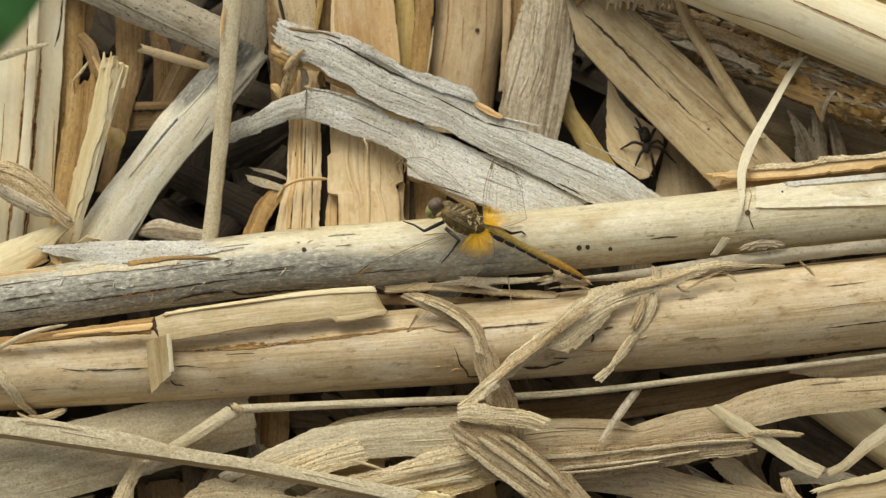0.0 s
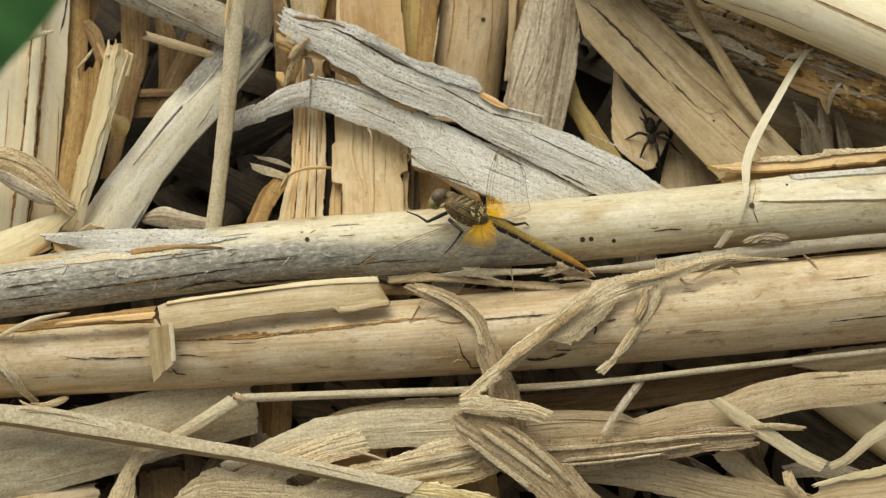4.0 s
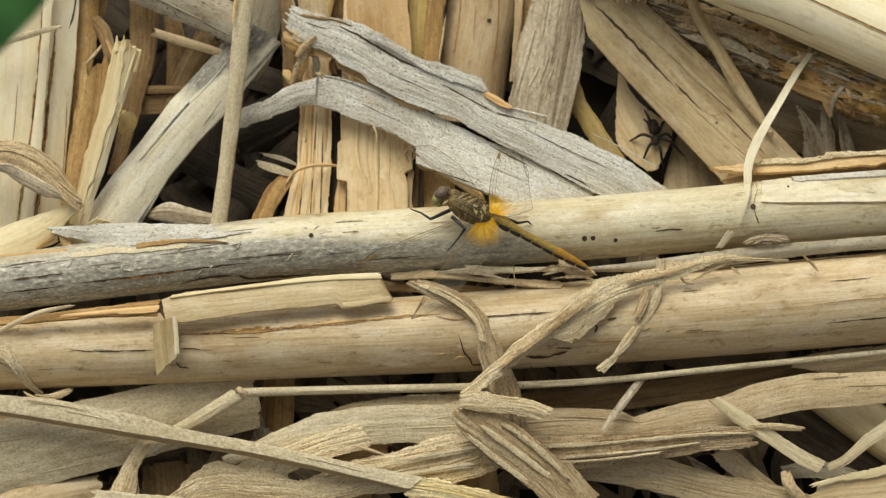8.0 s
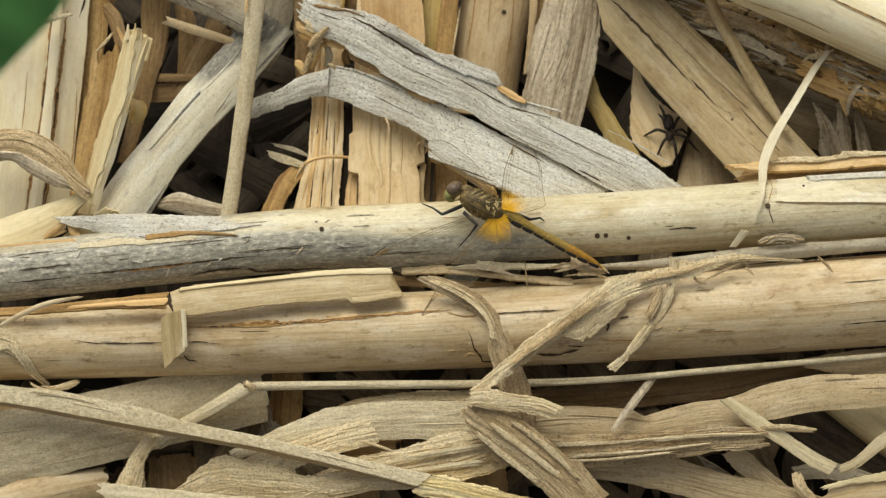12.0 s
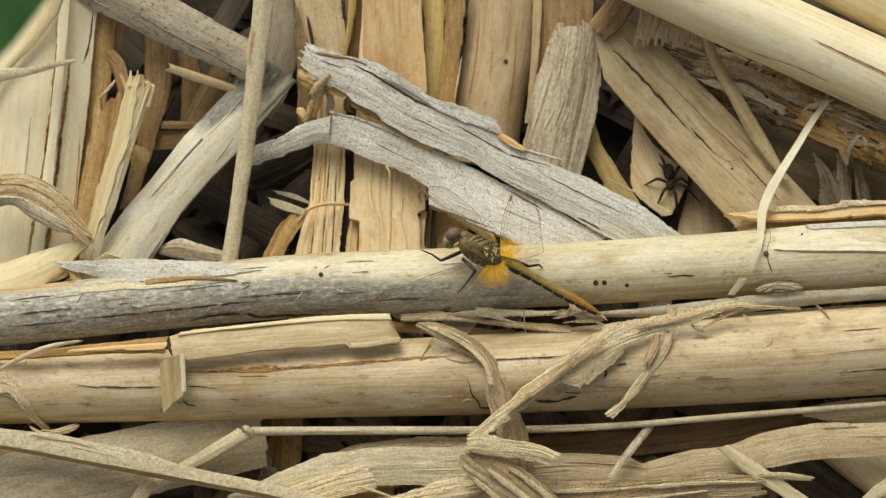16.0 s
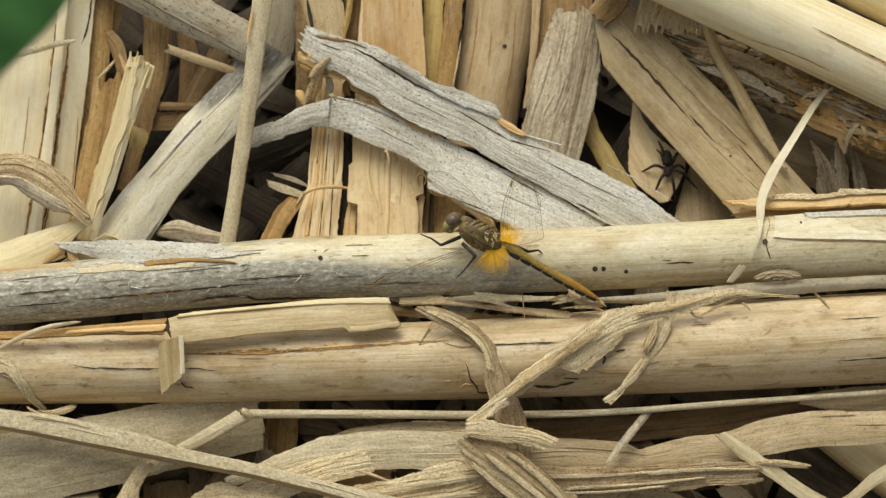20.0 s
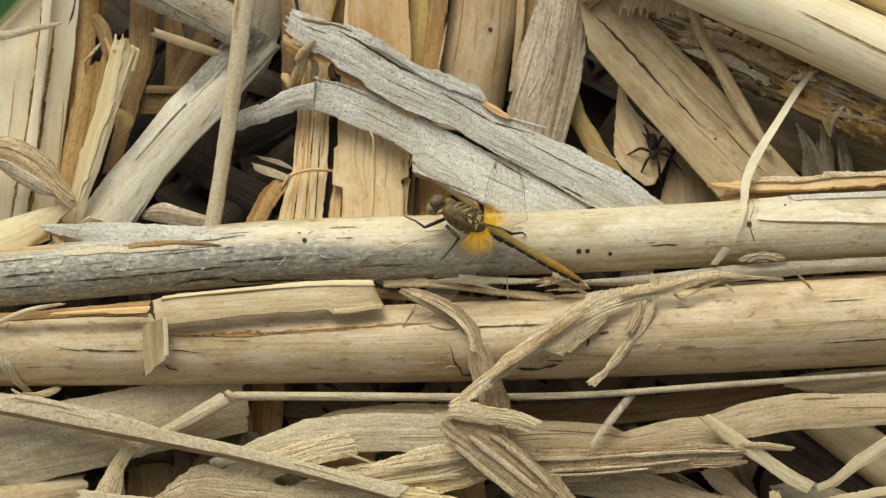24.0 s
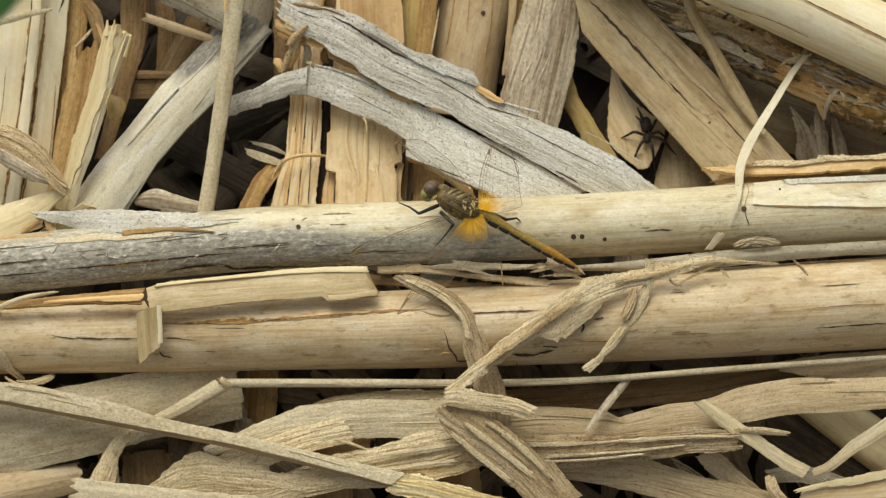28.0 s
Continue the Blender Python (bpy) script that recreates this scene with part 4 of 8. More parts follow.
# orange stain, with the shade on the upper board put into its tone
blade("stained_layer", AMBERWOOD, [(-20.6, 59.3, -16.4), (-20.1, 50.0, -15.4), (-19.5, 37.6, -14.1), (-18.6, 32.5, -13.6)], [(-10.1, 59.6, -16.4), (-9.4, 50.4, -15.4), (-8.9, 44.2, -14.8), (-7.8, 32.9, -13.6)], "orange-stained upper face of a split stem, toned darker for shade", parent=board, straight=True, crown=0.02, thick=0.3, ridge=0.08, fuzz=0.15)
for pts, wide in (([(-9.2, 49.2, -14.0), (-8.8, 43.1, -14.0), (-8.3, 36.0, -14.0)], 0.5), ([(-10.6, 52.3, -14.0), (-10.2, 48.6, -14.0), (-9.6, 48.2, -14.0)], 0.5), ([(-14.2, 50.1, -14.0), (-14.3, 48.2, -14.0)], 0.25)):
    crack(board, pts, wide, None, "crack", "", 0.75)
for pts in ([(-18.3, 45.9, -14.0), (-17.8, 47.1, -14.0), (-17.0, 48.4, -14.0)], [(-18.1, 45.2, -14.0), (-17.3, 46.3, -14.0), (-16.7, 46.9, -14.0)]):
    crack(board, pts, 0.7, GREY, "lichen", "pale lichen spot", 0.8)
crack(board, [(-9.73, 45.24, -18), (-9.19, 38.03, -18), (-8.89, 33.88, -17.5)], 0.35)
crack(board, [(-14.10, 20.80, -14), (-14.18, 15.34, -13), (-13.62, 8.98, -12)], 0.16, GASH)
crack(board, [(-11.17, 17.26, -14), (-11.19, 10.05, -12.4)], 0.14, GASH)
crack(board, [(-17.13, 43.04, -18), (-16.64, 38.93, -18)], 0.14, GASH)
crack(board, [(-18.90, 8.87, -11), (-18.88, 3.76, -10.4)], 0.3)
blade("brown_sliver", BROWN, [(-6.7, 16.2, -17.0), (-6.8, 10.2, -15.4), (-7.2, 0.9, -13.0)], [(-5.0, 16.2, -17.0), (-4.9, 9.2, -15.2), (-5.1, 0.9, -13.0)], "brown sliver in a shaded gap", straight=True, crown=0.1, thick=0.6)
blade("brown_sliver", RUST, [(-5.1, 15.4, -18.0), (-4.9, 9.2, -15.9), (-4.9, 1.0, -13.0)], [(0.4, 15.5, -18.0), (0.5, 9.3, -15.9), (0.2, 1.1, -13.0)], "dull brown strip behind a plank", straight=True, crown=0.08, thick=0.6, ridge=0.15)
# two dark strips stand in for shade in narrow gaps
strip("shaded_strip", SHADE, [(-5.57, 14.28, -14), (-5.67, 9.14, -13.4), (-5.77, 4.02, -13)], [0.7, 0.8, 0.7], "strip painted dark as the shade behind a plank", arch=0.05)
strip("shaded_strip", SHADE, [(-21.20, 22.27, -16), (-21.38, 11.96, -15), (-21.59, 3.73, -14)], [1.2, 1.2, 1.2], "strip painted dark as the shade between two strips", arch=0.05)
ridged = blade("ridged_strip", BOARD, [(-27.2, 33.5, -17.0), (-27.8, 21.6, -14.9), (-28.1, 12.8, -13.3), (-29.4, 7.7, -12.3), (-30.6, 0.5, -11.0)], [(-22.3, 33.6, -17.0), (-22.3, 22.2, -14.9), (-22.1, 12.9, -13.3), (-22.3, 6.8, -12.1), (-22.4, 0.6, -11.0)], "tan strip with many fine upright ridges", straight=True, crown=0.08, thick=1.0, ridge=0.4, fuzz=0.15)
for a, b in (((-26.19, 22.09, -13), (-27.53, 1.56, -10.4)), ((-24.76, 22.12, -13), (-25.48, 1.60, -10.4)), ((-23.47, 19.06, -13), (-23.64, 1.63, -10.4))):
    crack(ridged, [a, tuple(0.5 * (p + q) for p, q in zip(a, b)), b], 0.22)
strip("fibre_band", TAN, [(-30.25, 7.83, -9.5), (-28.46, 11.13, -9.4), (-25.64, 12.40, -9.6), (-22.91, 12.66, -10), (-20.42, 12.53, -11.5)], [0.4, 0.7, 0.6, 0.7, 0.3], "thin dry fibre bound round a ridged strip", "plant fibre", arch=0.3)
strip("fibre_band", HUSK, [(-30.04, 8.65, -9.2), (-28.84, 10.50, -9), (-28.46, 11.73, -9.2)], [0.3, 0.5, 0.2], "frayed tuft on a ridged strip", "plant fibre", arch=0.3)
blade("olive_strip", OLIVE, [(-10.1, 54.6, -19.5), (-9.6, 39.1, -18.6), (-8.7, 29.8, -18.0)], [(-5.2, 54.7, -19.5), (-5.2, 43.3, -18.8), (-5.5, 38.1, -18.5), (-5.9, 29.8, -18.0)], "yellow-olive split strip standing upright", straight=True, crown=0.1, thick=0.8, ridge=0.1)
blade("curled_sliver", RUST, [(-5.3, 54.6, -18.6), (-5.1, 43.3, -18.1), (-5.7, 37.0, -17.9), (-6.0, 28.8, -17.5)], [(-1.7, 54.7, -18.6), (-1.8, 43.3, -18.1), (-2.1, 37.1, -17.9), (-2.8, 28.8, -17.5)], "tan curled sliver standing upright", straight=True, crown=0.14, thick=0.6, ridge=0.12)
strip("curled_sliver", FIBRE, [(-1.68, 40.54, -16.4), (-2.21, 35.98, -16), (-2.84, 31.64, -15.6)], [0.2, 0.4, 0.3], "pale splinter edge of a sliver", arch=0.3, thick=0.4)
post = stalk("round_stem", ROSE, [(6.15, 55.25, -24), (5.34, 42.76, -24), (3.83, 34.39, -23.5), (2.42, 20.84, -23)], [7.0, 6.7, 6.4, 6.2], "pinkish-tan round reed stem standing upright", lump=0.03, squash=0.7)
hole(post, *(6.25, 39.74, -18)[:2], 0.42)
for pts, wide in (([(1.16, 47.49, -18), (0.69, 39.23, -18), (-0.41, 31.99, -18)], 0.3), ([(7.98, 46.57, -18), (7.74, 37.29, -18), (6.66, 29.02, -18)], 0.22), ([(3.73, 42.38, -18), (3.43, 36.18, -18)], 0.16)):
    crack(post, pts, wide, GASH)
bark = blade("bark_plank", BARK, [(15.8, 46.9, -15.0), (13.7, 42.9, -14.5), (12.2, 38.3, -14.0), (10.2, 27.8, -12.9), (8.2, 15.0, -11.5)], [(21.3, 47.9, -15.0), (23.3, 43.2, -14.5), (23.7, 36.1, -13.7), (22.6, 28.9, -12.9), (19.8, 15.5, -11.5)], "mottled grey-brown bark plank with a torn top", straight=True, crown=0.09, thick=1.2, ragged=(1.4, 0.3), fuzz=0.3, ridge=0.22)
blade("dim_strip", BROWN, [(10.7, 60.6, -19.0), (11.7, 51.3, -19.0), (12.1, 45.2, -19.0), (11.6, 30.8, -19.0)], [(21.8, 61.0, -19.0), (21.8, 51.7, -19.0), (22.2, 45.5, -19.0), (21.3, 31.1, -19.0)], "brownish upright strip behind a bark plank", straight=True, crown=0.08, thick=0.7, ridge=0.12)
blade("side_sliver", ROSE, [(10.1, 60.5, -18.4), (10.8, 49.2, -17.9), (10.7, 38.9, -17.5), (10.1, 28.6, -17.0)], [(12.0, 60.6, -18.4), (12.4, 49.2, -17.9), (12.3, 40.0, -17.5), (10.9, 28.6, -17.0)], "tan sliver beside a round stem", straight=True, crown=0.1, thick=0.6, fuzz=0.1)
blade("broken_twig", BROWN, [(20.7, 46.7, -11.6), (24.0, 50.8, -11.3), (27.4, 56.4, -11.0)], [(23.9, 43.5, -10.6), (27.6, 47.8, -10.4), (31.5, 55.5, -10.0)], "broken end of a grey-brown twig", crown=0.2, thick=1.5, ragged=(0.5, 0.2), fuzz=0.15, ridge=0.2)
blade("yellow_strip", OLIVE, [(20.2, 31.3, -17.0), (21.1, 24.1, -16.3), (27.7, 12.8, -15.0)], [(22.3, 30.3, -17.0), (24.4, 25.2, -16.4), (32.0, 14.0, -15.0)], "yellow-tan slanting strip in shade", straight=True, crown=0.15, thick=0.8)
blade("dry_leaf", BOARD, [(30.1, 30.8, -20.0), (29.5, 26.4, -19.1), (29.7, 20.7, -17.8), (30.3, 17.6, -17.1), (32.8, 14.8, -16.3), (35.7, 12.4, -15.5)], [(30.5, 30.8, -20.0), (32.9, 26.4, -19.0), (36.9, 22.9, -17.9), (39.3, 21.3, -17.3), (39.6, 18.2, -16.7), (37.4, 13.0, -15.5)], "dry tan leaf under a spider", "dry leaf", crown=0.08, thick=0.4, fuzz=0.2, ridge=0.15)
blade("pale_shell", PAPER, [(41.1, 20.4, -21.0), (39.1, 13.1, -18.6), (38.1, 7.9, -17.0)], [(46.4, 18.5, -21.0), (49.4, 12.3, -18.6), (51.5, 8.2, -17.0)], "smooth beige strip deep in the pile", crown=0.15)
beam = blade("slanting_plank", BEAM, [(21.7, 46.2, -13.0), (24.1, 37.0, -11.9), (29.4, 31.1, -11.0), (38.9, 21.2, -9.4), (50.3, 9.4, -7.5), (53.4, 6.5, -7.0)], [(27.8, 47.8, -13.0), (33.0, 44.3, -12.3), (41.4, 36.6, -11.2), (51.8, 26.7, -9.6), (62.2, 16.1, -8.1), (69.5, 9.1, -7.0)], "smooth grey-tan split stem leaning across", straight=True, crown=0.05, thick=1.4, ridge=0.06, fuzz=0.06)
crack(beam, [(25.24, 42.60, -12), (30.23, 37.89, -12), (36.44, 31.51, -11), (40.98, 27.29, -10.5), (44.90, 23.67, -10)], 0.55)
crack(beam, [(48.73, 23.72, -9.4), (52.65, 19.71, -9), (56.13, 16.10, -8.4)], 0.24)
crack(beam, [(44.90, 23.67, -10), (46.95, 22.69, -10), (48.95, 23.53, -9.6)], 0.1, GASH)
hole(beam, *(47.53, 21.45, -9)[:2], 0.22)
rotten = stalk("rotten_stalk", ROTTEN, [(34.41, 42.03, -17), (44.70, 38.86, -16), (54.91, 35.04, -14), (64.07, 31.45, -12.5), (71.14, 28.66, -11), (85.38, 23.58, -10)], [3.6, 4.2, 4.6, 4.8, 5.0, 5.0], "dark rotten crumbling reed stalk", lump=0.14, fine=0.22, sides=48, step=0.7)
for one, two, mat, text in (([(39.3, 41.4, -11.0), (49.5, 39.9, -10.2), (58.7, 36.3, -9.4), (62.7, 34.5, -9.0)], [(39.9, 39.1, -10.0), (49.5, 37.0, -9.1), (57.6, 33.6, -8.4), (61.9, 32.4, -8.0)], HUSK, "brown weathered skin on a rotten stalk"),
                            ([(40.3, 37.8, -9.6), (49.5, 35.9, -8.8), (57.8, 32.4, -8.0)], [(41.4, 36.8, -9.6), (49.5, 34.3, -8.8), (57.2, 31.1, -8.0)], BARK, "grey weathered skin on a rotten stalk"),
                            ([(65.7, 34.1, -8.4), (71.8, 32.6, -7.5), (80.8, 29.2, -6.0)], [(66.3, 32.7, -7.4), (71.7, 30.9, -6.5), (80.8, 27.2, -5.0)], HUSK, "grey weathered skin on a rotten stalk"),
                            ([(60.1, 30.1, -7.4), (64.7, 28.6, -7.0), (70.8, 26.4, -6.4), (80.9, 23.1, -5.4)], [(60.8, 28.0, -8.6), (64.9, 26.6, -8.3), (70.9, 24.5, -7.8), (81.1, 21.2, -7.0)], TAN, "orange bare wood of a rotten stalk"),
                            ([(59.1, 32.4, -7.0), (61.1, 32.6, -6.3), (62.5, 30.9, -5.6)], [(58.4, 30.7, -7.4), (60.4, 29.7, -6.8), (62.2, 29.5, -6.4)], RUST, "orange-brown torn skin on a rotten stalk"),
                            ([(66.3, 31.9, -6.8), (70.7, 30.5, -6.2), (78.7, 27.8, -5.0)], [(65.9, 29.6, -6.8), (70.7, 28.1, -6.1), (78.8, 25.5, -5.0)], BROWN, "dark rotted hollow of a stalk")):
    blade("flake", mat, one, two, text, parent=rotten, crown=0.1, thick=0.5, ragged=(1.6, 1.6), fuzz=0.5, ridge=0.3)
for pts in (((60.31, 33.14, -6), (62.63, 33.48, -6), (65.35, 34.44, -6)), ((60.93, 32.54, -6), (62.95, 32.98, -6), (64.77, 32.61, -6)), ((62.51, 34.39, -6), (63.74, 33.60, -6), (65.18, 32.41, -6)), ((61.70, 34.58, -6), (62.53, 33.38, -6), (62.96, 31.97, -6)), ((59.53, 31.91, -6), (60.92, 33.15, -6), (62.73, 33.58, -6))):
    strip("fibre", FIBRE, [lie_on(rotten, x, y, 1.2) for x, y, _ in pts], [0.3, 0.8, 0.3], "pale frayed knot of fibre", parent=rotten, arch=0.2, thick=0.3, ragged=(0.5, 0.5), edge=0.2)
blade("sunken_stalk", PAPER, [(50.2, 32.0, -21.0), (61.6, 28.0, -20.4), (74.0, 24.5, -19.7), (86.4, 20.6, -19.0)], [(48.4, 22.6, -21.0), (60.8, 17.7, -20.3), (72.2, 13.7, -19.7), (84.5, 10.9, -19.0)], "dull brown stalk in deep shade", straight=True, crown=0.2, thick=1.0)
strip("thin_twig", BEAM, [(40.85, 49.52, -7.6), (43.44, 41.44, -7.6), (48.04, 33.59, -7.4), (52.40, 26.55, -7), (57.54, 19.31, -6)], [1.9, 2.0, 2.3, 2.6, 0.8], "thin grey-tan twig lying on a plank", arch=0.3, thick=1.4, ridge=0.03, edge=0.02)
top_reed = stalk("top_reed", CULM, [(22.66, 59.27, -2), (41.72, 51.25, -2), (61.78, 43.02, -2), (93.87, 29.99, -2)], [6.4, 6.5, 6.6, 6.8], "smooth cream round reed lying slantwise", lump=0.01, sides=32)
crack(top_reed, [(60.09, 44.46, 4), (66.62, 41.58, 4), (72.65, 38.89, 4), (79.69, 35.82, 4)], 0.3, GASH)
crack(top_reed, [(61.60, 43.68, 4), (69.64, 40.43, 4), (78.68, 36.40, 4)], 0.16)
crack(top_reed, [(49.66, 41.88, 4), (57.69, 39.42, 4), (63.72, 36.93, 4)], 0.14, GASH)
stalk("top_reed", CREAM, [(55.22, 60.79, -8), (72.42, 52.90, -8), (94.67, 42.58, -8)], [5.6, 5.8, 6.0], "cream-tan round reed behind a cream one", lump=0.02)
stub = blade("splintered_stub", LEAFY, [(30.4, 57.4, -9.0), (30.1, 49.3, -9.0), (29.3, 42.7, -9.0)], [(42.6, 57.8, -9.0), (42.5, 48.7, -9.0), (42.1, 42.4, -9.0)], "splintered grey-tan stub with a torn end", crown=0.06, thick=1.6, ragged=(0.3, 2.6), fuzz=0.15, ridge=0.5, teeth=2.5)
for one, two in (([(62.1, 25.1, -12.0), (63.7, 20.6, -13.3), (64.8, 14.6, -15.0)], [(62.8, 24.7, -12.6), (66.0, 21.1, -13.6), (68.7, 14.6, -15.0)]), ([(66.4, 25.4, -12.0), (66.6, 20.7, -13.3), (67.8, 14.6, -15.0)], [(68.1, 24.2, -13.0), (68.9, 20.7, -13.7), (70.3, 14.7, -15.0)]), ([(69.1, 24.2, -12.0), (69.4, 20.7, -13.1), (70.3, 14.7, -15.0)], [(70.4, 23.8, -13.0), (72.6, 19.8, -13.9), (74.4, 14.7, -15.0)]), ([(65.0, 22.3, -14.0), (65.5, 18.6, -14.5), (66.2, 14.6, -15.0)], [(66.4, 22.3, -14.0), (67.7, 18.7, -14.5), (68.5, 14.6, -15.0)])):
    blade("torn_splinter", BARK, one, two, "grey-tan torn splinter standing in a gap", crown=0.08, thick=0.5, ragged=(1.6, 0.2), fuzz=0.35, ridge=0.25)
blade("splintered_edge", TAN, [(45.9, 13.3, -1.6), (53.5, 14.1, -1.4), (60.5, 14.8, -1.1), (67.5, 15.7, -0.9), (73.5, 16.6, -0.7), (84.5, 17.8, -0.4)], [(46.6, 12.7, -0.6), (53.5, 12.5, -0.4), (60.5, 13.0, -0.2), (67.5, 13.7, 0.1), (73.5, 14.4, 0.3), (84.4, 15.4, 0.6)], "thin splintered tan strip beside the perch reed", crown=0.03, thick=0.8, ragged=(1.8, 1), straight=True, ridge=0.3, fuzz=0.3)
blade("splintered_edge", FIBRE, [(53.5, 14.3, -0.8), (60.5, 15.1, -0.5), (66.5, 15.7, -0.2), (66.4, 16.5, -0.2), (74.4, 16.8, 0.2), (84.4, 18.0, 0.6)], [(53.5, 13.7, -0.4), (60.4, 14.5, -0.1), (66.4, 14.9, 0.1), (67.9, 15.3, 0.2), (74.4, 15.8, 0.4), (84.4, 17.0, 0.8)], "pale splintered edge of a thin strip", straight=True, crown=0.05, thick=0.4, ragged=(2, 1), fuzz=0.25)
strip("splintered_edge", BROWN, [(47.44, 10.95, -3.5), (55.84, 12.15, -3), (85.84, 14.54, -2)], [1.8, 2.0, 2.0], "brown shaded strip beside the perch reed", arch=0.05, thick=0.6, ragged=(3, 1), edge=0.2)

# ---- two grey planks and what hangs from them ----
plank = blade("grey_plank", GREY, [(-30.2, 41.5, -9.0), (-26.9, 40.2, -8.6), (-20.8, 38.9, -8.0), (-16.4, 37.8, -7.5), (-10.5, 34.8, -6.8), (-7.4, 32.4, -6.4), (-2.2, 31.2, -5.8), (-0.2, 30.6, -5.6), (4.9, 28.5, -5.0), (5.5, 27.3, -4.9), (6.8, 25.4, -4.7), (10.7, 23.3, -4.2), (15.2, 21.1, -3.7), (22.3, 18.6, -2.9), (31.4, 14.1, -1.8), (41.5, 7.6, -0.5)], [(-31.1, 38.2, -9.0), (-29.7, 36.6, -8.8), (-26.8, 34.7, -8.4), (-21.8, 32.4, -7.8), (-20.9, 31.2, -7.6), (-16.5, 29.0, -7.0), (-15.4, 27.8, -6.9), (-10.3, 25.2, -6.2), (-4.1, 22.6, -5.5), (-0.0, 21.3, -5.0), (6.6, 17.6, -4.1), (15.3, 13.7, -3.1), (24.4, 9.1, -1.9), (27.5, 7.6, -1.5)], "weathered silver-grey split plank", straight=True, crown=0.03, thick=1.5, ragged=(1.4, 0.6), fuzz=0.25, ridge=0.2)
for pts, wide in (([(-20.89, 37.64, -7), (-16.58, 35.68, -7), (-10.39, 32.09, -6), (-5.77, 30.12, -5.5)], 0.42), ([(-2.17, 27.53, -5), (3.57, 24.56, -4), (8.06, 22.40, -3.6), (15.16, 20.69, -3)], 0.22), ([(-26.85, 38.20, -8), (-22.72, 37.02, -7.4)], 0.18), ([(20.36, 11.68, -2), (24.41, 9.73, -1.4)], 0.3), ([(-11.35, 29.23, -6), (-3.15, 25.69, -5)], 0.12), ([(13.16, 19.45, -3), (21.29, 15.73, -2), (28.37, 12.62, -1)], 0.14)):
    crack(plank, pts, wide)
blade("torn_layer", TAN, [(5.2, 26.6, -4.4), (7.8, 25.4, -3.9), (10.9, 23.6, -3.2)], [(5.6, 25.4, -4.1), (8.0, 24.0, -3.5), (10.7, 23.1, -3.0)], "tan bare patch", parent=plank, crown=0.03, thick=0.5, fuzz=0.15)
blade("raised_layer", GREY, [(-16.6, 37.5, -6.0), (-10.4, 34.8, -5.5), (-7.3, 32.4, -5.2), (-0.2, 30.8, -4.6), (4.9, 28.6, -4.2), (6.2, 26.8, -4.0)], [(-16.6, 36.0, -6.0), (-10.4, 33.1, -5.5), (-5.0, 30.1, -5.0), (-0.1, 28.2, -4.5), (4.7, 26.6, -4.1), (6.2, 26.0, -4.0)], "upper layer of grey wood split off", parent=plank, straight=True, crown=0.02, thick=0.35, ragged=(2.5, 0.6), fuzz=0.3, ridge=0.15)
blade("brown_layer", TAN, [(-31.3, 37.1, -11.0), (-26.9, 35.0, -10.2), (-20.7, 32.2, -9.0)], [(-30.3, 33.8, -10.0), (-26.3, 32.6, -9.8), (-20.5, 31.5, -9.4)], "brown inner layer under a grey plank", crown=0.05, thick=0.9, ragged=(1.6, 0.6), fuzz=0.4, ridge=0.3)
blade("brown_layer", RUST, [(-21.6, 31.9, -10.6), (-16.6, 29.3, -9.5), (-10.3, 25.9, -8.1), (-5.4, 23.9, -7.0)], [(-21.1, 30.4, -10.0), (-16.5, 28.1, -9.1), (-10.3, 24.7, -8.0), (-5.0, 22.3, -7.0)], "brown torn layer between two grey planks", crown=0.05, thick=0.6, fuzz=0.2)
blade("brown_layer", TAN, [(-11.4, 25.7, -8.4), (-8.3, 24.5, -7.6), (-5.4, 23.9, -6.8)], [(-10.9, 24.4, -8.0), (-7.8, 23.1, -7.2), (-5.0, 22.5, -6.6)], "tan torn layer between two grey planks", crown=0.05, thick=0.6, fuzz=0.25)
second = blade("grey_plank", GREY, [(-24.7, 29.0, -10.4), (-20.6, 28.8, -9.8), (-16.5, 27.3, -9.2), (-12.0, 26.3, -8.6), (-6.2, 23.5, -7.7), (-3.7, 22.1, -7.3), (5.1, 18.2, -5.9), (7.3, 17.2, -5.6), (14.7, 13.8, -4.5), (21.4, 10.5, -3.4), (26.5, 8.0, -2.6)], [(-25.0, 23.2, -9.8), (-20.9, 22.1, -9.0), (-15.3, 20.1, -7.9), (-10.2, 18.1, -6.9), (-6.5, 15.9, -6.1), (-6.3, 13.1, -5.6), (-3.1, 12.0, -5.0), (0.4, 10.6, -4.3), (5.5, 8.4, -3.2), (10.9, 6.1, -2.1), (14.4, 4.3, -1.4)], "weathered silver-grey split plank with a bent end", straight=True, crown=0.05, thick=1.4, ragged=(0.4, 0.5), fuzz=0.22, ridge=0.18)
for pts, wide in (([(-5.42, 12.46, -4), (0.19, 10.93, -3), (5.28, 9.19, -2)], 0.2), ([(6.95, 16.53, -4), (14.29, 12.80, -2.6)], 0.25), ([(-16.36, 23.70, -7), (-8.14, 19.96, -6)], 0.12), ([(12.23, 15.39, -3), (13.83, 10.36, -2.2)], 0.1)):
    crack(second, pts, wide)
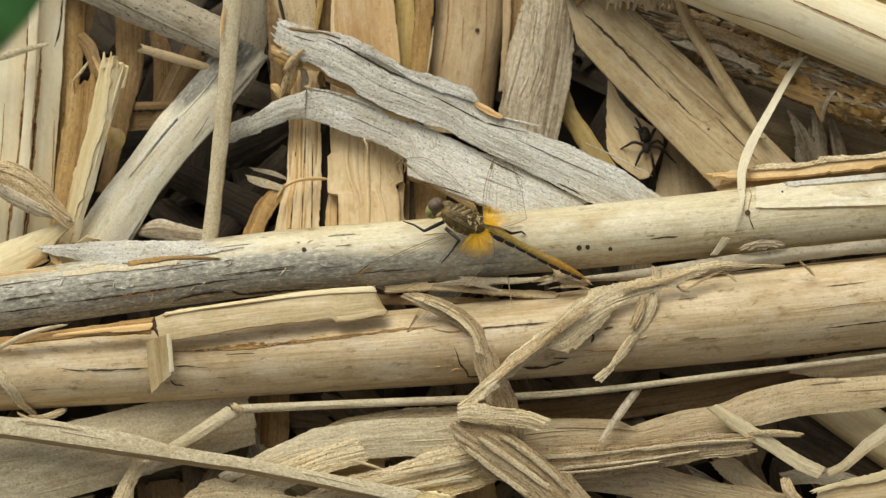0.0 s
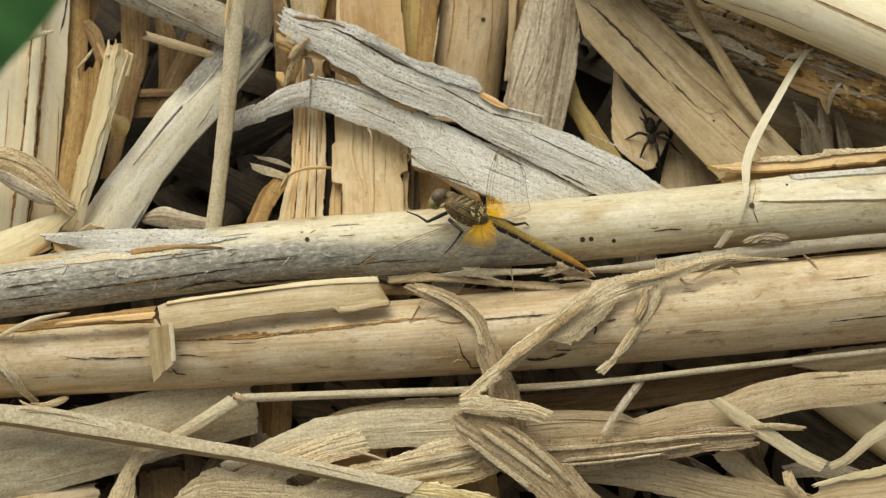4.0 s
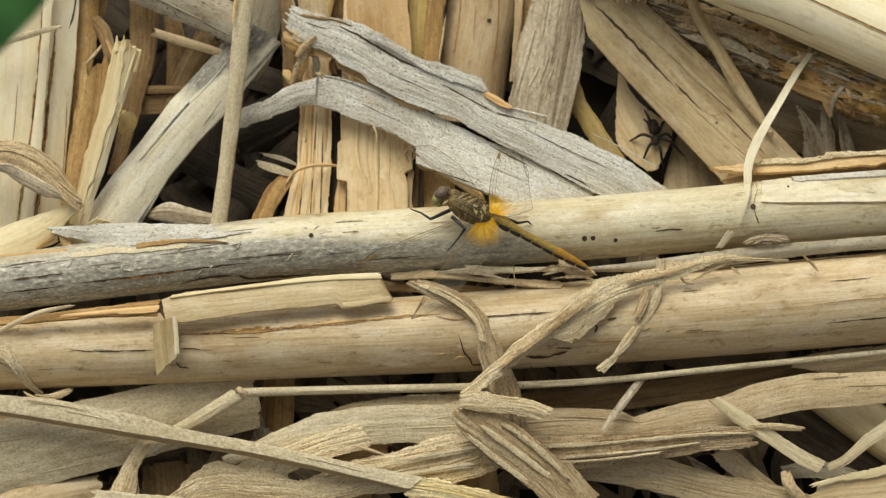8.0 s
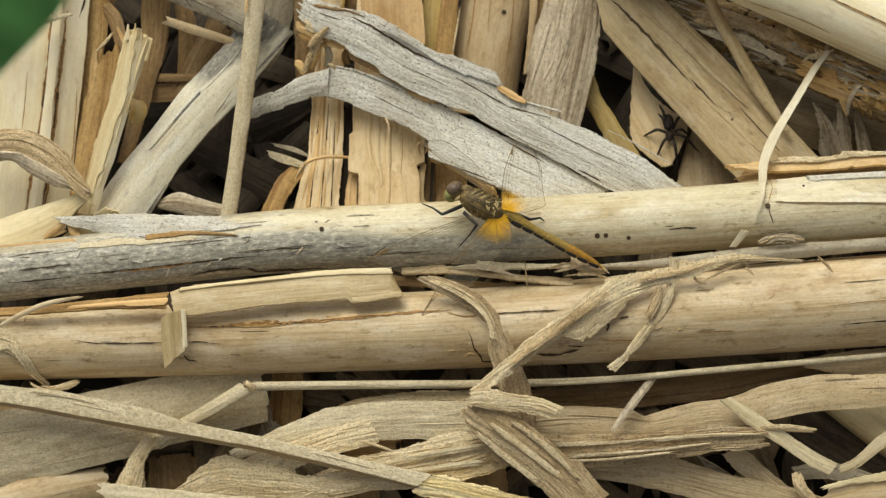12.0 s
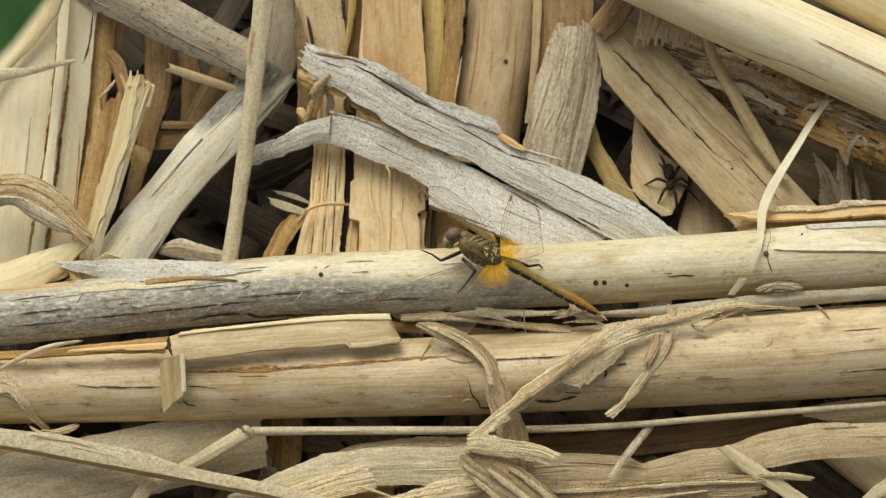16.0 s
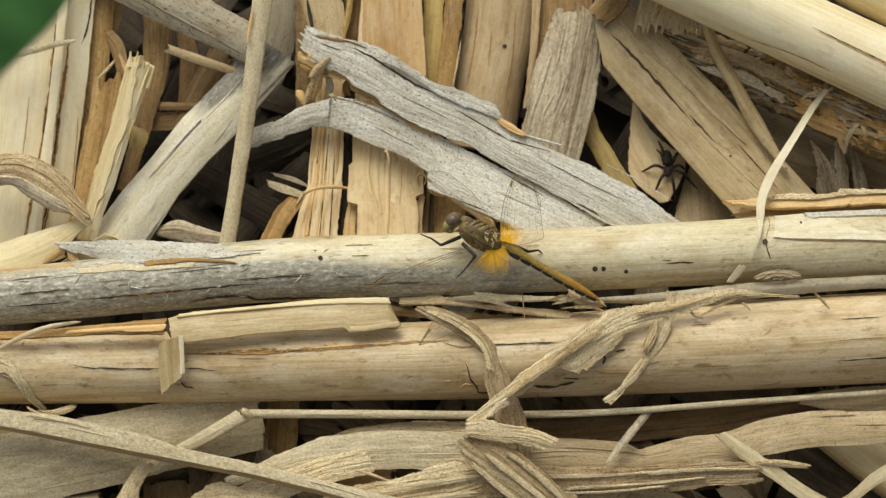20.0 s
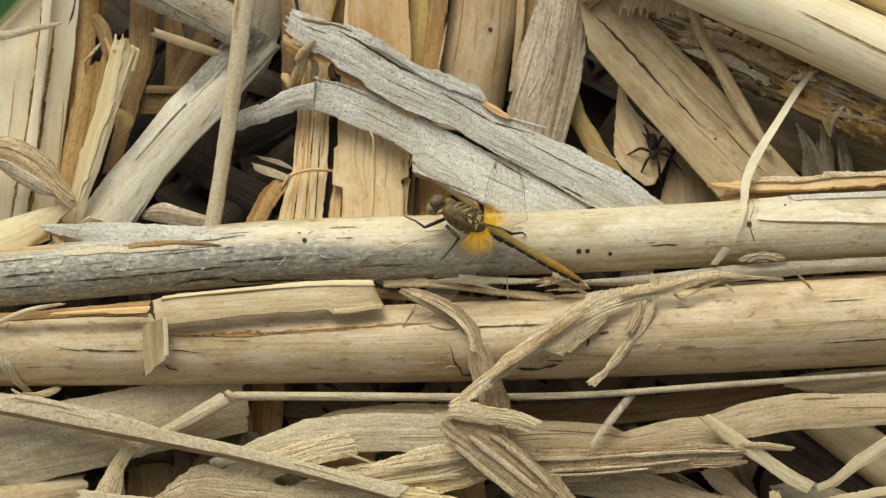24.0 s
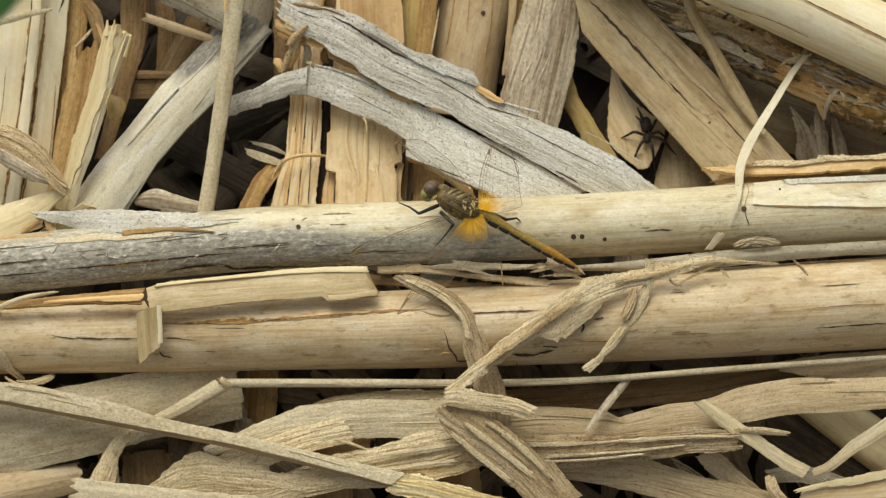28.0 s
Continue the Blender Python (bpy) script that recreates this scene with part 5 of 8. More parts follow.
blade("bent_end", GREY, [(-41.2, 21.4, -13.0), (-38.1, 22.5, -12.3), (-34.3, 24.1, -11.5), (-31.3, 26.2, -10.7), (-27.8, 27.6, -9.9), (-24.5, 28.9, -9.2)], [(-41.1, 18.6, -13.6), (-38.2, 19.2, -12.9), (-35.8, 20.1, -12.4), (-31.8, 21.4, -11.5), (-28.1, 22.8, -10.6), (-24.6, 23.1, -9.8)], "grey end bent down and split", parent=second, crown=0.1, thick=1.0, ragged=(1.0, 0.3), fuzz=0.3, ridge=0.2)
strip("loose_fibre", HUSK, [(-24.87, 29.09, -8.4), (-23.93, 28.89, -8), (-23.42, 28.10, -8.4)], [0.5, 0.9, 0.4], "pale frayed lip where a plank bends", parent=second, arch=0.2, thick=0.4, edge=0.3)
for one, two, mat in (([(-30.9, 36.3, -8.6), (-28.7, 35.6, -9.0), (-26.0, 34.2, -9.6)], [(-31.1, 35.1, -8.6), (-28.7, 34.1, -9.0), (-26.2, 33.0, -9.4)], TAN), ([(-30.5, 34.9, -9.0), (-27.9, 33.8, -9.3), (-24.8, 32.8, -9.6)], [(-30.3, 33.7, -9.0), (-27.8, 32.8, -9.3), (-25.2, 32.0, -9.6)], RUST), ([(-29.7, 36.8, -8.4), (-26.8, 35.6, -8.7), (-24.0, 33.8, -9.0)], [(-29.9, 35.9, -8.4), (-27.2, 34.8, -8.7), (-24.8, 33.2, -9.0)], FIBRE)):
    blade("torn_fibre", mat, one, two, "tan torn inner fibres", parent=plank, crown=0.1, thick=0.5, ragged=(1.2, 0.8), fuzz=0.3, ridge=0.25)
for pts, ws, mat in (([(-24.74, 35.77, -7.4), (-26.97, 33.72, -8), (-28.41, 31.71, -9)], [0.5, 1.4, 1.0], HUSK), ([(-26.00, 33.58, -9), (-27.41, 31.74, -9.4), (-29.24, 27.48, -10.6)], [0.8, 1.4, 0.7], HUSK), ([(-26.63, 33.19, -9.6), (-27.22, 30.55, -10), (-28.04, 27.92, -11)], [1.0, 1.6, 0.8], RUST),
                     ([(-30.93, 29.50, -11), (-30.10, 28.91, -11), (-29.46, 27.08, -11)], [0.5, 1.4, 0.5], TAN), ([(-30.90, 29.08, -10.6), (-29.65, 27.88, -10.6), (-29.08, 28.72, -11)], [0.3, 0.7, 0.3], OLIVE), ([(-25.21, 32.42, -10), (-24.81, 30.43, -11), (-25.24, 28.62, -12)], [1.0, 1.5, 1.0], ASH), ([(-21.77, 31.91, -11), (-22.00, 30.52, -12), (-21.61, 29.14, -13)], [0.8, 1.4, 1.0], BROWN)):
    strip("loose_fibre", mat, pts, ws, "frayed brown fibre hanging from a plank", "plant fibre", arch=0.2, thick=0.3, ragged=(0.3, 0.8), edge=0.25)
strip("loose_fibre", HUSK, [(-14.24, 19.87, -6.6), (-13.60, 18.45, -6.4), (-13.38, 16.84, -6.6)], [0.4, 0.3, 0.4], "thin fibre hanging from a plank", "plant fibre", arch=0.2, thick=0.2)
blade("brown_layer", RUST, [(-6.5, 13.6, -8.6), (-2.9, 12.2, -7.0), (5.3, 8.2, -3.0)], [(-6.0, 12.3, -8.8), (-0.9, 10.6, -6.9), (6.3, 6.0, -4.0)], "brown torn layer under a grey plank", crown=0.05, thick=0.6, ragged=(1, 1), fuzz=0.35, ridge=0.25)
for pts in ([(-7.27, 15.94, -7), (-8.29, 15.12, -7.4), (-7.65, 13.11, -8)], [(-6.85, 15.73, -6.6), (-6.64, 14.53, -7), (-7.04, 13.52, -7.6)]):
    strip("loose_fibre", BROWN, pts, [0.3, 0.5, 0.2], "small curl of brown fibre on a plank's edge", "plant fibre", arch=0.3, thick=0.3)

# ---- gaps between the leaning stalks ----
blade("wood_chip", STICK, [(-35.7, 13.3, -14.0), (-32.8, 12.8, -13.4), (-28.0, 11.2, -12.5)], [(-35.3, 12.3, -14.0), (-32.8, 11.3, -13.4), (-28.4, 10.2, -12.5)], "small pale splintered chip in a gap", crown=0.05, thick=0.5, ragged=(0.6, 0.4), fuzz=0.12)
strip("wood_chip", ASH, [(-35.14, 14.61, -15), (-31.01, 13.77, -14), (-27.95, 12.55, -14)], [0.3, 0.9, 0.4], "small pale splintered chip in a gap", arch=0.05, ragged=(1.5, 0.5))
blade("short_strip", RUST, [(-30.8, 11.4, -14.0), (-33.7, 7.6, -12.3), (-36.1, 1.8, -10.0)], [(-28.3, 10.2, -14.0), (-30.6, 6.6, -12.2), (-32.6, 1.9, -10.0)], "short brown strip leaning in a gap", crown=0.12, thick=0.6, fuzz=0.2, ridge=0.25)
blade("curled_husk", BARK, [(-54.7, 3.9, -10.0), (-50.8, 5.6, -9.1), (-45.6, 4.1, -8.1), (-40.4, 2.9, -7.0)], [(-54.6, 2.3, -9.0), (-50.6, 1.5, -8.2), (-45.5, 1.4, -7.1), (-40.3, 1.7, -6.0)], "curled brown husk under a leaning stalk", crown=0.2, thick=0.4, fuzz=0.2)
# two strips darkened in colour to deepen the shade of the gap
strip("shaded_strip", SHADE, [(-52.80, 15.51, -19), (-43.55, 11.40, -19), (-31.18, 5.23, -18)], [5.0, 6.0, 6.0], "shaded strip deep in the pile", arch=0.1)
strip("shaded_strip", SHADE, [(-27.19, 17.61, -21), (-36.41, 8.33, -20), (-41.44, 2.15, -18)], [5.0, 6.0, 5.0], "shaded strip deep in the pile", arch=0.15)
bract = blade("bract", HUSK, [(-86.8, 14.4, -2.0), (-80.6, 15.9, -1.1), (-76.5, 15.6, -0.5), (-72.8, 14.0, 0.0), (-69.8, 11.6, 0.6), (-68.3, 8.6, 1.0), (-65.8, 5.6, 1.6)], [(-86.6, 10.5, -1.0), (-80.4, 11.4, -0.3), (-76.3, 10.3, 0.2), (-72.2, 8.2, 0.7), (-69.1, 6.4, 1.1), (-67.0, 5.6, 1.4), (-65.4, 5.0, 1.6)], "curved grey-brown dry bract", "dry leaf", crown=0.16, thick=0.4, fuzz=0.12, ridge=0.35)
blade("bract_fold", BARK, [(-86.4, 10.9, 0.5), (-80.3, 11.6, 0.9), (-76.2, 10.5, 1.2), (-71.9, 8.3, 1.5), (-68.8, 6.6, 1.8), (-65.7, 5.4, 2.0)], [(-86.5, 8.5, -1.0), (-80.4, 10.2, -0.3), (-76.3, 7.9, 0.3), (-72.1, 6.1, 0.8), (-68.8, 5.4, 1.2), (-65.4, 4.6, 1.6)], "lower fold of a dry bract", "dry leaf", crown=0.12, thick=0.4, fuzz=0.12, ridge=0.35)
for k in range(4):
    strip("bract_fibre", HUSK, [(*(-71.40, 9.10, 0)[:2], 1.0), ((-68.40, 6.90, 0)[0], (-68.40, 6.90, 0)[1] - 0.5 * k, 2.2), ((-66.20, 4.90, 0)[0] + 0.6 * k, (-66.20, 4.90, 0)[1] - 0.8 * k, 2.4)], [0.5, 0.4, 0.2], "loose fibre at the tip of a bract", "plant fibre", arch=0.2, thick=0.2)
blade("pale_leaf", CREAM, [(-86.9, -1.6, -5.0), (-80.7, 0.2, -3.6), (-75.5, 2.1, -2.3), (-70.3, 3.8, -1.1), (-66.0, 5.9, 0.0)], [(-86.5, -7.7, -3.0), (-80.3, -6.5, -2.1), (-75.2, -4.4, -1.3), (-71.0, -1.5, -0.6), (-68.1, 1.6, 0.0), (-65.3, 4.7, 0.6)], "pale cream dry leaf base", "dry leaf", crown=0.10, thick=0.5, fuzz=0.1, ridge=0.15)
blade("pale_leaf", CREAM, [(-72.7, -4.4, -6.0), (-69.6, -2.1, -4.7), (-65.4, 1.0, -2.9), (-63.3, 2.5, -2.0)], [(-61.5, -4.2, -6.0), (-61.5, -2.1, -4.6), (-61.1, 0.1, -3.1), (-60.9, 1.7, -2.0)], "cream leaf base spreading beside a reed", "dry leaf", crown=0.06, thick=0.4, fuzz=0.12)
for pts in ([(-74.26, -3.97, 0), (-71.81, -1.71, 0.6), (-69.68, -0.66, 0)], [(-69.64, -0.66, 0.4), (-68.78, -1.85, 0.6), (-67.79, -3.44, 0.2)], [(-73.54, -3.35, -0.6), (-71.47, -2.30, 0), (-69.71, -1.67, -0.4)]):
    strip("leaf_edge", TAN, pts, [0.6, 1.1, 0.7], "tan curled edge of a broken leaf base", "dry leaf", arch=0.2, thick=0.4)
strip("orange_strip", TAN, [(-89.21, -7.08, 1.5), (-78.18, -5.09, 2), (-67.61, -3.68, 3)], [1.6, 1.5, 1.2], "thin orange-tan strip along the perch reed", arch=0.15)
strip("thin_chip", TAN, [(-68.70, 0.10, -1), (-68.00, -1.90, 0), (-67.06, -4.09, 1.5)], [0.9, 0.9, 0.7], "thin tan chip beside a reed", arch=0.2)

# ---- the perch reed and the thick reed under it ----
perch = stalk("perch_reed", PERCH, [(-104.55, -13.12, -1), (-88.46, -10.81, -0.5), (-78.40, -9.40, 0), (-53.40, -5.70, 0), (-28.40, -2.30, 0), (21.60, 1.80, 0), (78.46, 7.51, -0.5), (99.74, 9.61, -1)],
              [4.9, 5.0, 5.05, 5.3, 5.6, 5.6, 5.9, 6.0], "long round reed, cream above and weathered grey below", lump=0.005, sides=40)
for x, y, r in [((23.90, 0.20, 0)[0], (23.90, 0.20, 0)[1], 0.48), ((25.40, 0.30, 0)[0], (25.40, 0.30, 0)[1], 0.44), ((29.40, 0.00, 0)[0], (29.40, 0.00, 0)[1], 0.36), ((-24.40, -0.10, 0)[0], (-24.40, -0.10, 0)[1], 0.42)]:
    hole(perch, x, y, r)
crack(perch, [(36.40, 1.70, 0), (38.60, 2.00, 0), (41.30, 2.20, 0)], 0.34)
crack(perch, [(35.60, 2.20, 0), (37.20, 2.40, 0)], 0.2)
crack(perch, [(-18.90, 0.50, 0), (-15.90, 0.70, 0)], 0.2)


def on_perch(points, lift=0.12):
    return [lie_on(perch, p[0], p[1], lift) for p in points]


for pts, wide, mat in (([(-77.4, -9.1, 5.0), (-72.4, -8.3, 5.0), (-68.2, -7.7, 5.0)], 0.3, CRACK), ([(-66.3, -9.4, 5.0), (-60.4, -8.7, 5.0), (-55.4, -8.0, 5.0), (-48.4, -7.0, 5.0), (-39.4, -5.7, 5.0), (-34.9, -5.1, 5.0)], 0.34, CRACK), ([(-59.4, -8.6, 5.0), (-53.4, -7.9, 5.0), (-46.4, -6.7, 5.0)], 0.5, GASH), ([(-47.5, -9.1, 5.0), (-42.3, -7.9, 5.0), (-37.4, -7.5, 5.0), (-35.3, -8.0, 5.0), (-29.3, -7.5, 5.0), (-23.1, -7.0, 5.0)], 0.4, CRACK), ([(-69.8, -13.5, 5.0), (-63.8, -12.8, 5.0)], 0.3, CRACK),
                       ([(-16.4, -4.5, 5.0), (-11.4, -4.0, 5.0), (-5.2, -3.5, 5.0)], 0.26, CRACK), ([(-15.4, -4.7, 5.0), (-14.2, -3.6, 5.0), (-13.0, -2.8, 5.0)], 0.2, CRACK), ([(-79.3, -11.4, 5.0), (-73.3, -10.6, 5.0), (-68.3, -10.0, 5.0)], 0.2, CRACK), ([(-37.4, -4.7, 5.0), (-31.4, -3.8, 5.0), (-26.4, -3.5, 5.0)], 0.18, CRACK), ([(-79.4, -6.8, 5.0), (-75.4, -6.0, 5.0), (-71.4, -5.5, 5.0)], 0.16, CRACK), ([(54.7, 7.2, 5.0), (62.2, 7.1, 5.0), (70.2, 7.4, 5.0), (80.1, 7.4, 5.0)], 0.18, GASH),
                       ([(54.0, 11.2, 5.0), (54.3, 9.5, 5.0), (53.8, 7.8, 5.0), (53.6, 6.8, 5.0)], 0.18, GASH), ([(53.7, 6.0, 5.0), (54.0, 4.8, 5.0), (54.6, 3.4, 5.0)], 0.2, CRACK), ([(-3.5, 2.5, 5.0), (0.5, 2.8, 5.0)], 0.14, GASH)):
    crack(perch, pts, wide, mat)
hole(perch, *(53.49, 6.38, 6)[:2], 0.5)
hole(perch, *(59.76, 10.09, 5)[:2], 0.22)
peeling = blade("peeling_skin", GREY, [(-72.3, 0.5, 0.6), (-67.0, 1.2, 0.7), (-61.0, 1.6, 0.8), (-51.9, 1.7, 0.9), (-43.8, 1.4, 1.1), (-34.7, 1.0, 1.2)], on_perch([(-71.2, -0.3, 4.0), (-66.6, -1.2, 4.0), (-64.6, -1.9, 4.0), (-55.5, -2.3, 4.0), (-46.5, -1.3, 4.0), (-34.5, 0.2, 4.0)], 0.15), "grey skin peeling off", parent=perch, straight=True, crown=0.10, thick=0.15, ragged=(0.8, 3.0), fuzz=0.3, ridge=0.2)
blade("peeling_skin", RUST, on_perch([(-56.0, -2.2, 4.0), (-49.5, -1.3, 4.0), (-44.5, -1.2, 4.0), (-39.1, -1.5, 4.0)], 0.3), on_perch([(-55.5, -2.7, 4.0), (-49.5, -2.0, 4.0), (-44.5, -1.7, 4.0), (-38.7, -1.8, 4.0)], 0.2), "brown torn edge of skin", parent=perch, crown=0.1, thick=0.25, ragged=(0.6, 0.6), fuzz=0.2)
blade("bare_patch", STICK, on_perch([(-66.6, -4.0, 4.0), (-60.6, -2.9, 4.0), (-54.5, -3.0, 4.0), (-46.5, -2.1, 4.0)], 0.06), on_perch([(-67.5, -5.0, 4.0), (-60.5, -4.1, 4.0), (-54.5, -3.7, 4.0), (-46.1, -2.5, 4.0)], 0.1), "bare cream patch where skin has peeled", parent=perch, crown=0.04, thick=0.2, ragged=(2, 1), fuzz=0.2, ridge=0.0)
blade("skin_layer", SKINNED, on_perch([(54.9, 11.0, 4.0), (60.2, 11.7, 4.0), (68.2, 12.4, 4.0), (84.1, 13.9, 4.0)], 0.1), on_perch([(55.0, 7.3, 4.0), (60.3, 7.3, 4.0), (68.3, 7.6, 4.0), (84.2, 7.8, 4.0)], 0.22), "raised outer layer of cream skin", parent=perch, straight=True, crown=0.10, thick=0.3, fuzz=0.08, ragged=(0.4, 0.5), ridge=0.05)
blade("skin_layer", GREY, on_perch([(60.0, 11.9, 4.0), (64.2, 12.3, 4.0), (72.1, 13.1, 4.0), (84.1, 14.1, 4.0)], 0.4), on_perch([(60.6, 11.0, 4.0), (64.2, 11.2, 4.0), (72.2, 11.8, 4.0), (84.1, 12.9, 4.0)], 0.5), "grey worn band of skin", parent=perch, crown=0.05, thick=0.3, fuzz=0.25, ragged=(1, 0.5))
strip("side_strip", ASH, [(23.47, -5.37, 4), (36.37, -4.27, 4.4), (51.28, -2.38, 4.4), (66.20, -0.50, 4.2), (97.10, 2.59, 3.6)], [0.8, 2.0, 2.8, 2.4, 2.4], "pale thin strip along the underside of the perch reed", arch=0.3, thick=0.6, ridge=0.05)
scrap = strip("bark_scrap", BARK, [(51.83, -0.30, 5), (55.64, 0.99, 5.7), (60.35, 0.69, 5.2)], [0.8, 2.0, 1.0], "grey-brown scrap of bark on the perch reed", arch=0.05, thick=0.3, edge=0.4, ragged=(1, 1.5), ridge=0.2, slit=0.3)
blade("binding_leaf", STRAP, [(63.8, 34.4, -6.6), (60.9, 30.7, -5.0), (57.0, 24.2, -2.3), (53.7, 18.7, -0.1), (52.0, 14.0, 1.7), (51.9, 10.4, 3.0)], [(64.5, 34.0, -6.0), (62.1, 30.5, -4.5), (58.4, 24.1, -1.9), (55.3, 18.5, 0.3), (53.5, 13.8, 2.1), (53.2, 10.2, 3.4)], "narrow pale strap of dry leaf tied round a reed", "dry leaf", crown=0.06, thick=0.2, fuzz=0.05, ridge=0.0)
strip("binding_leaf", STRAP, [(52.46, 10.78, 3.6), (52.47, 8.45, 5.8), (51.77, 5.74, 6.8), (51.02, 3.34, 6.8)], [1.3, 0.8, 0.6, 0.3], "narrow pale strap of dry leaf lying over a reed", "dry leaf", arch=0.08, thick=0.15, ridge=0)
blade("binding_leaf", STRAP, [(49.1, 2.1, 6.4), (48.0, 0.5, 5.7), (47.0, -1.1, 5.0)], [(50.7, 2.1, 6.4), (49.4, 0.3, 5.6), (48.2, -1.1, 5.0)], "end of a pale leaf strap tucked behind a strip", "dry leaf", crown=0.05, thick=0.2, fuzz=0.06)

thick = stalk("thick_reed", REED, [(-104.25, -24.07, 1), (-88.27, -23.17, 1), (-78.29, -22.57, 1), (-53.32, -20.87, 1), (-28.35, -19.07, 1.2), (5.59, -16.57, 1.4), (41.53, -12.98, 1.2), (78.29, -9.19, 1), (99.46, -7.09, 1)],
              [5.7, 5.9, 6.0, 6.3, 6.6, 7.1, 7.8, 8.1, 8.2], "thick cream-tan round reed lying across the pile", lump=0.005, sides=44)
def on_thick(points, lift=0.12):
    return [lie_on(thick, p[0], p[1], lift) for p in points]


for pts, wide, mat in (([(-47.1, -18.0, 8.0), (-42.9, -17.8, 8.0), (-39.0, -17.4, 8.0), (-32.0, -16.9, 8.0), (-23.0, -15.9, 8.0), (-15.1, -15.0, 8.0), (-9.1, -14.2, 8.0), (-1.2, -13.5, 8.0)], 0.5, GASH), ([(-47.1, -17.9, 8.0), (-40.9, -17.7, 8.0), (-36.0, -17.3, 8.0), (-29.0, -16.7, 8.0), (-21.1, -15.7, 8.0)], 0.22, CRACK), ([(-27.0, -16.5, 8.0), (-19.1, -15.5, 8.0), (-9.1, -14.1, 8.0)], 0.6, GASH), ([(5.8, -14.0, 8.0), (11.7, -13.4, 8.0), (18.3, -12.8, 8.0)], 0.24, CRACK), ([(-2.2, -13.8, 8.0), (0.8, -14.5, 8.0), (3.8, -14.2, 8.0)], 0.2, GASH),
                       ([(-66.8, -20.9, 8.0), (-63.8, -21.3, 8.0), (-58.8, -21.2, 8.0), (-51.2, -20.8, 8.0)], 0.26, CRACK), ([(-47.1, -20.6, 8.0), (-44.9, -20.5, 8.0), (-41.3, -20.8, 8.0)], 0.22, CRACK), ([(1.9, -17.1, 8.0), (2.5, -18.4, 8.0), (2.9, -20.0, 8.0), (4.3, -21.6, 8.0), (4.9, -22.5, 8.0), (9.9, -21.8, 8.0)], 0.3, CRACK), ([(13.9, -20.8, 8.0), (16.8, -20.9, 8.0), (19.3, -20.3, 8.0), (21.3, -19.7, 8.0)], 0.5, CRACK), ([(19.3, -19.1, 8.0), (22.0, -19.2, 8.0)], 0.3, CRACK), ([(14.9, -22.4, 8.0), (15.2, -23.6, 8.0)], 0.2, CRACK),
                       ([(24.7, -17.7, 8.0), (27.7, -17.9, 8.0), (31.1, -17.7, 8.0)], 0.3, GASH), ([(25.1, -14.8, 8.0), (26.3, -15.2, 8.0), (25.9, -16.4, 8.0)], 0.5, CRACK), ([(28.0, -14.0, 8.0), (29.8, -13.6, 8.0)], 0.3, CRACK), ([(41.6, -16.1, 8.0), (48.5, -15.5, 8.0)], 0.2, GASH), ([(67.3, -13.8, 8.0), (72.3, -13.2, 8.0), (80.2, -12.4, 8.0)], 0.24, CRACK), ([(59.2, -3.5, 8.0), (67.1, -2.5, 8.0), (76.0, -1.8, 8.0)], 0.18, GASH), ([(64.3, -10.7, 8.0), (72.2, -9.6, 8.0), (80.1, -9.0, 8.0)], 0.16, GASH), ([(67.2, -6.5, 8.0), (74.1, -5.8, 8.0)], 0.16, CRACK), ([(-47.8, -22.8, 8.0), (-47.0, -23.8, 8.0), (-45.4, -23.9, 8.0)], 0.3, CRACK), ([(-20.1, -12.8, 8.0), (-15.2, -12.2, 8.0), (-9.2, -11.7, 8.0)], 0.14, GASH)):
    crack(thick, pts, wide, mat)
for one, two, tone in (([(-40.1, -17.2, 8.0), (-37.0, -16.6, 8.0), (-34.0, -16.3, 8.0), (-31.2, -16.4, 8.0)], [(-39.9, -17.7, 8.0), (-37.0, -18.0, 8.0), (-34.0, -17.7, 8.0), (-31.0, -17.1, 8.0)], RUST), ([(-38.6, -17.0, 8.0), (-36.0, -16.6, 8.0), (-32.0, -16.5, 8.0)], [(-38.5, -17.4, 8.0), (-36.0, -17.2, 8.0), (-32.0, -16.9, 8.0)], TAN), ([(-23.1, -15.4, 8.0), (-17.1, -14.7, 8.0), (-10.1, -14.0, 8.0)], [(-23.0, -16.0, 8.0), (-17.1, -15.3, 8.0), (-10.1, -14.4, 8.0)], TAN)):
    blade("gash", tone, on_thick(one, 0.05), on_thick(two, 0.05), "torn orange-brown gash", parent=thick, straight=True, crown=0.03, thick=0.2, ragged=(2.0, 2.0), fuzz=0.35, ridge=0.2)
blade("rolled_edge", RUST, [(-85.2, -16.1, 5.6), (-73.1, -15.0, 6.3), (-63.1, -13.7, 6.9), (-50.6, -12.0, 7.6)], [(-85.0, -17.5, 7.0), (-72.9, -16.3, 7.6), (-62.9, -15.4, 8.0), (-50.9, -14.8, 8.6)], "brown underside of skin rolled back", parent=thick, crown=0.08, thick=0.4, ridge=0.2, fuzz=0.12)
blade("rolled_edge", TAN, [(-68.0, -14.9, 7.4), (-59.0, -13.8, 7.9), (-50.6, -12.9, 8.4)], [(-68.9, -15.6, 7.8), (-58.9, -14.7, 8.4), (-50.9, -14.1, 8.9)], "orange-brown inner skin", parent=thick, crown=0.05, thick=0.3, ridge=0.15)
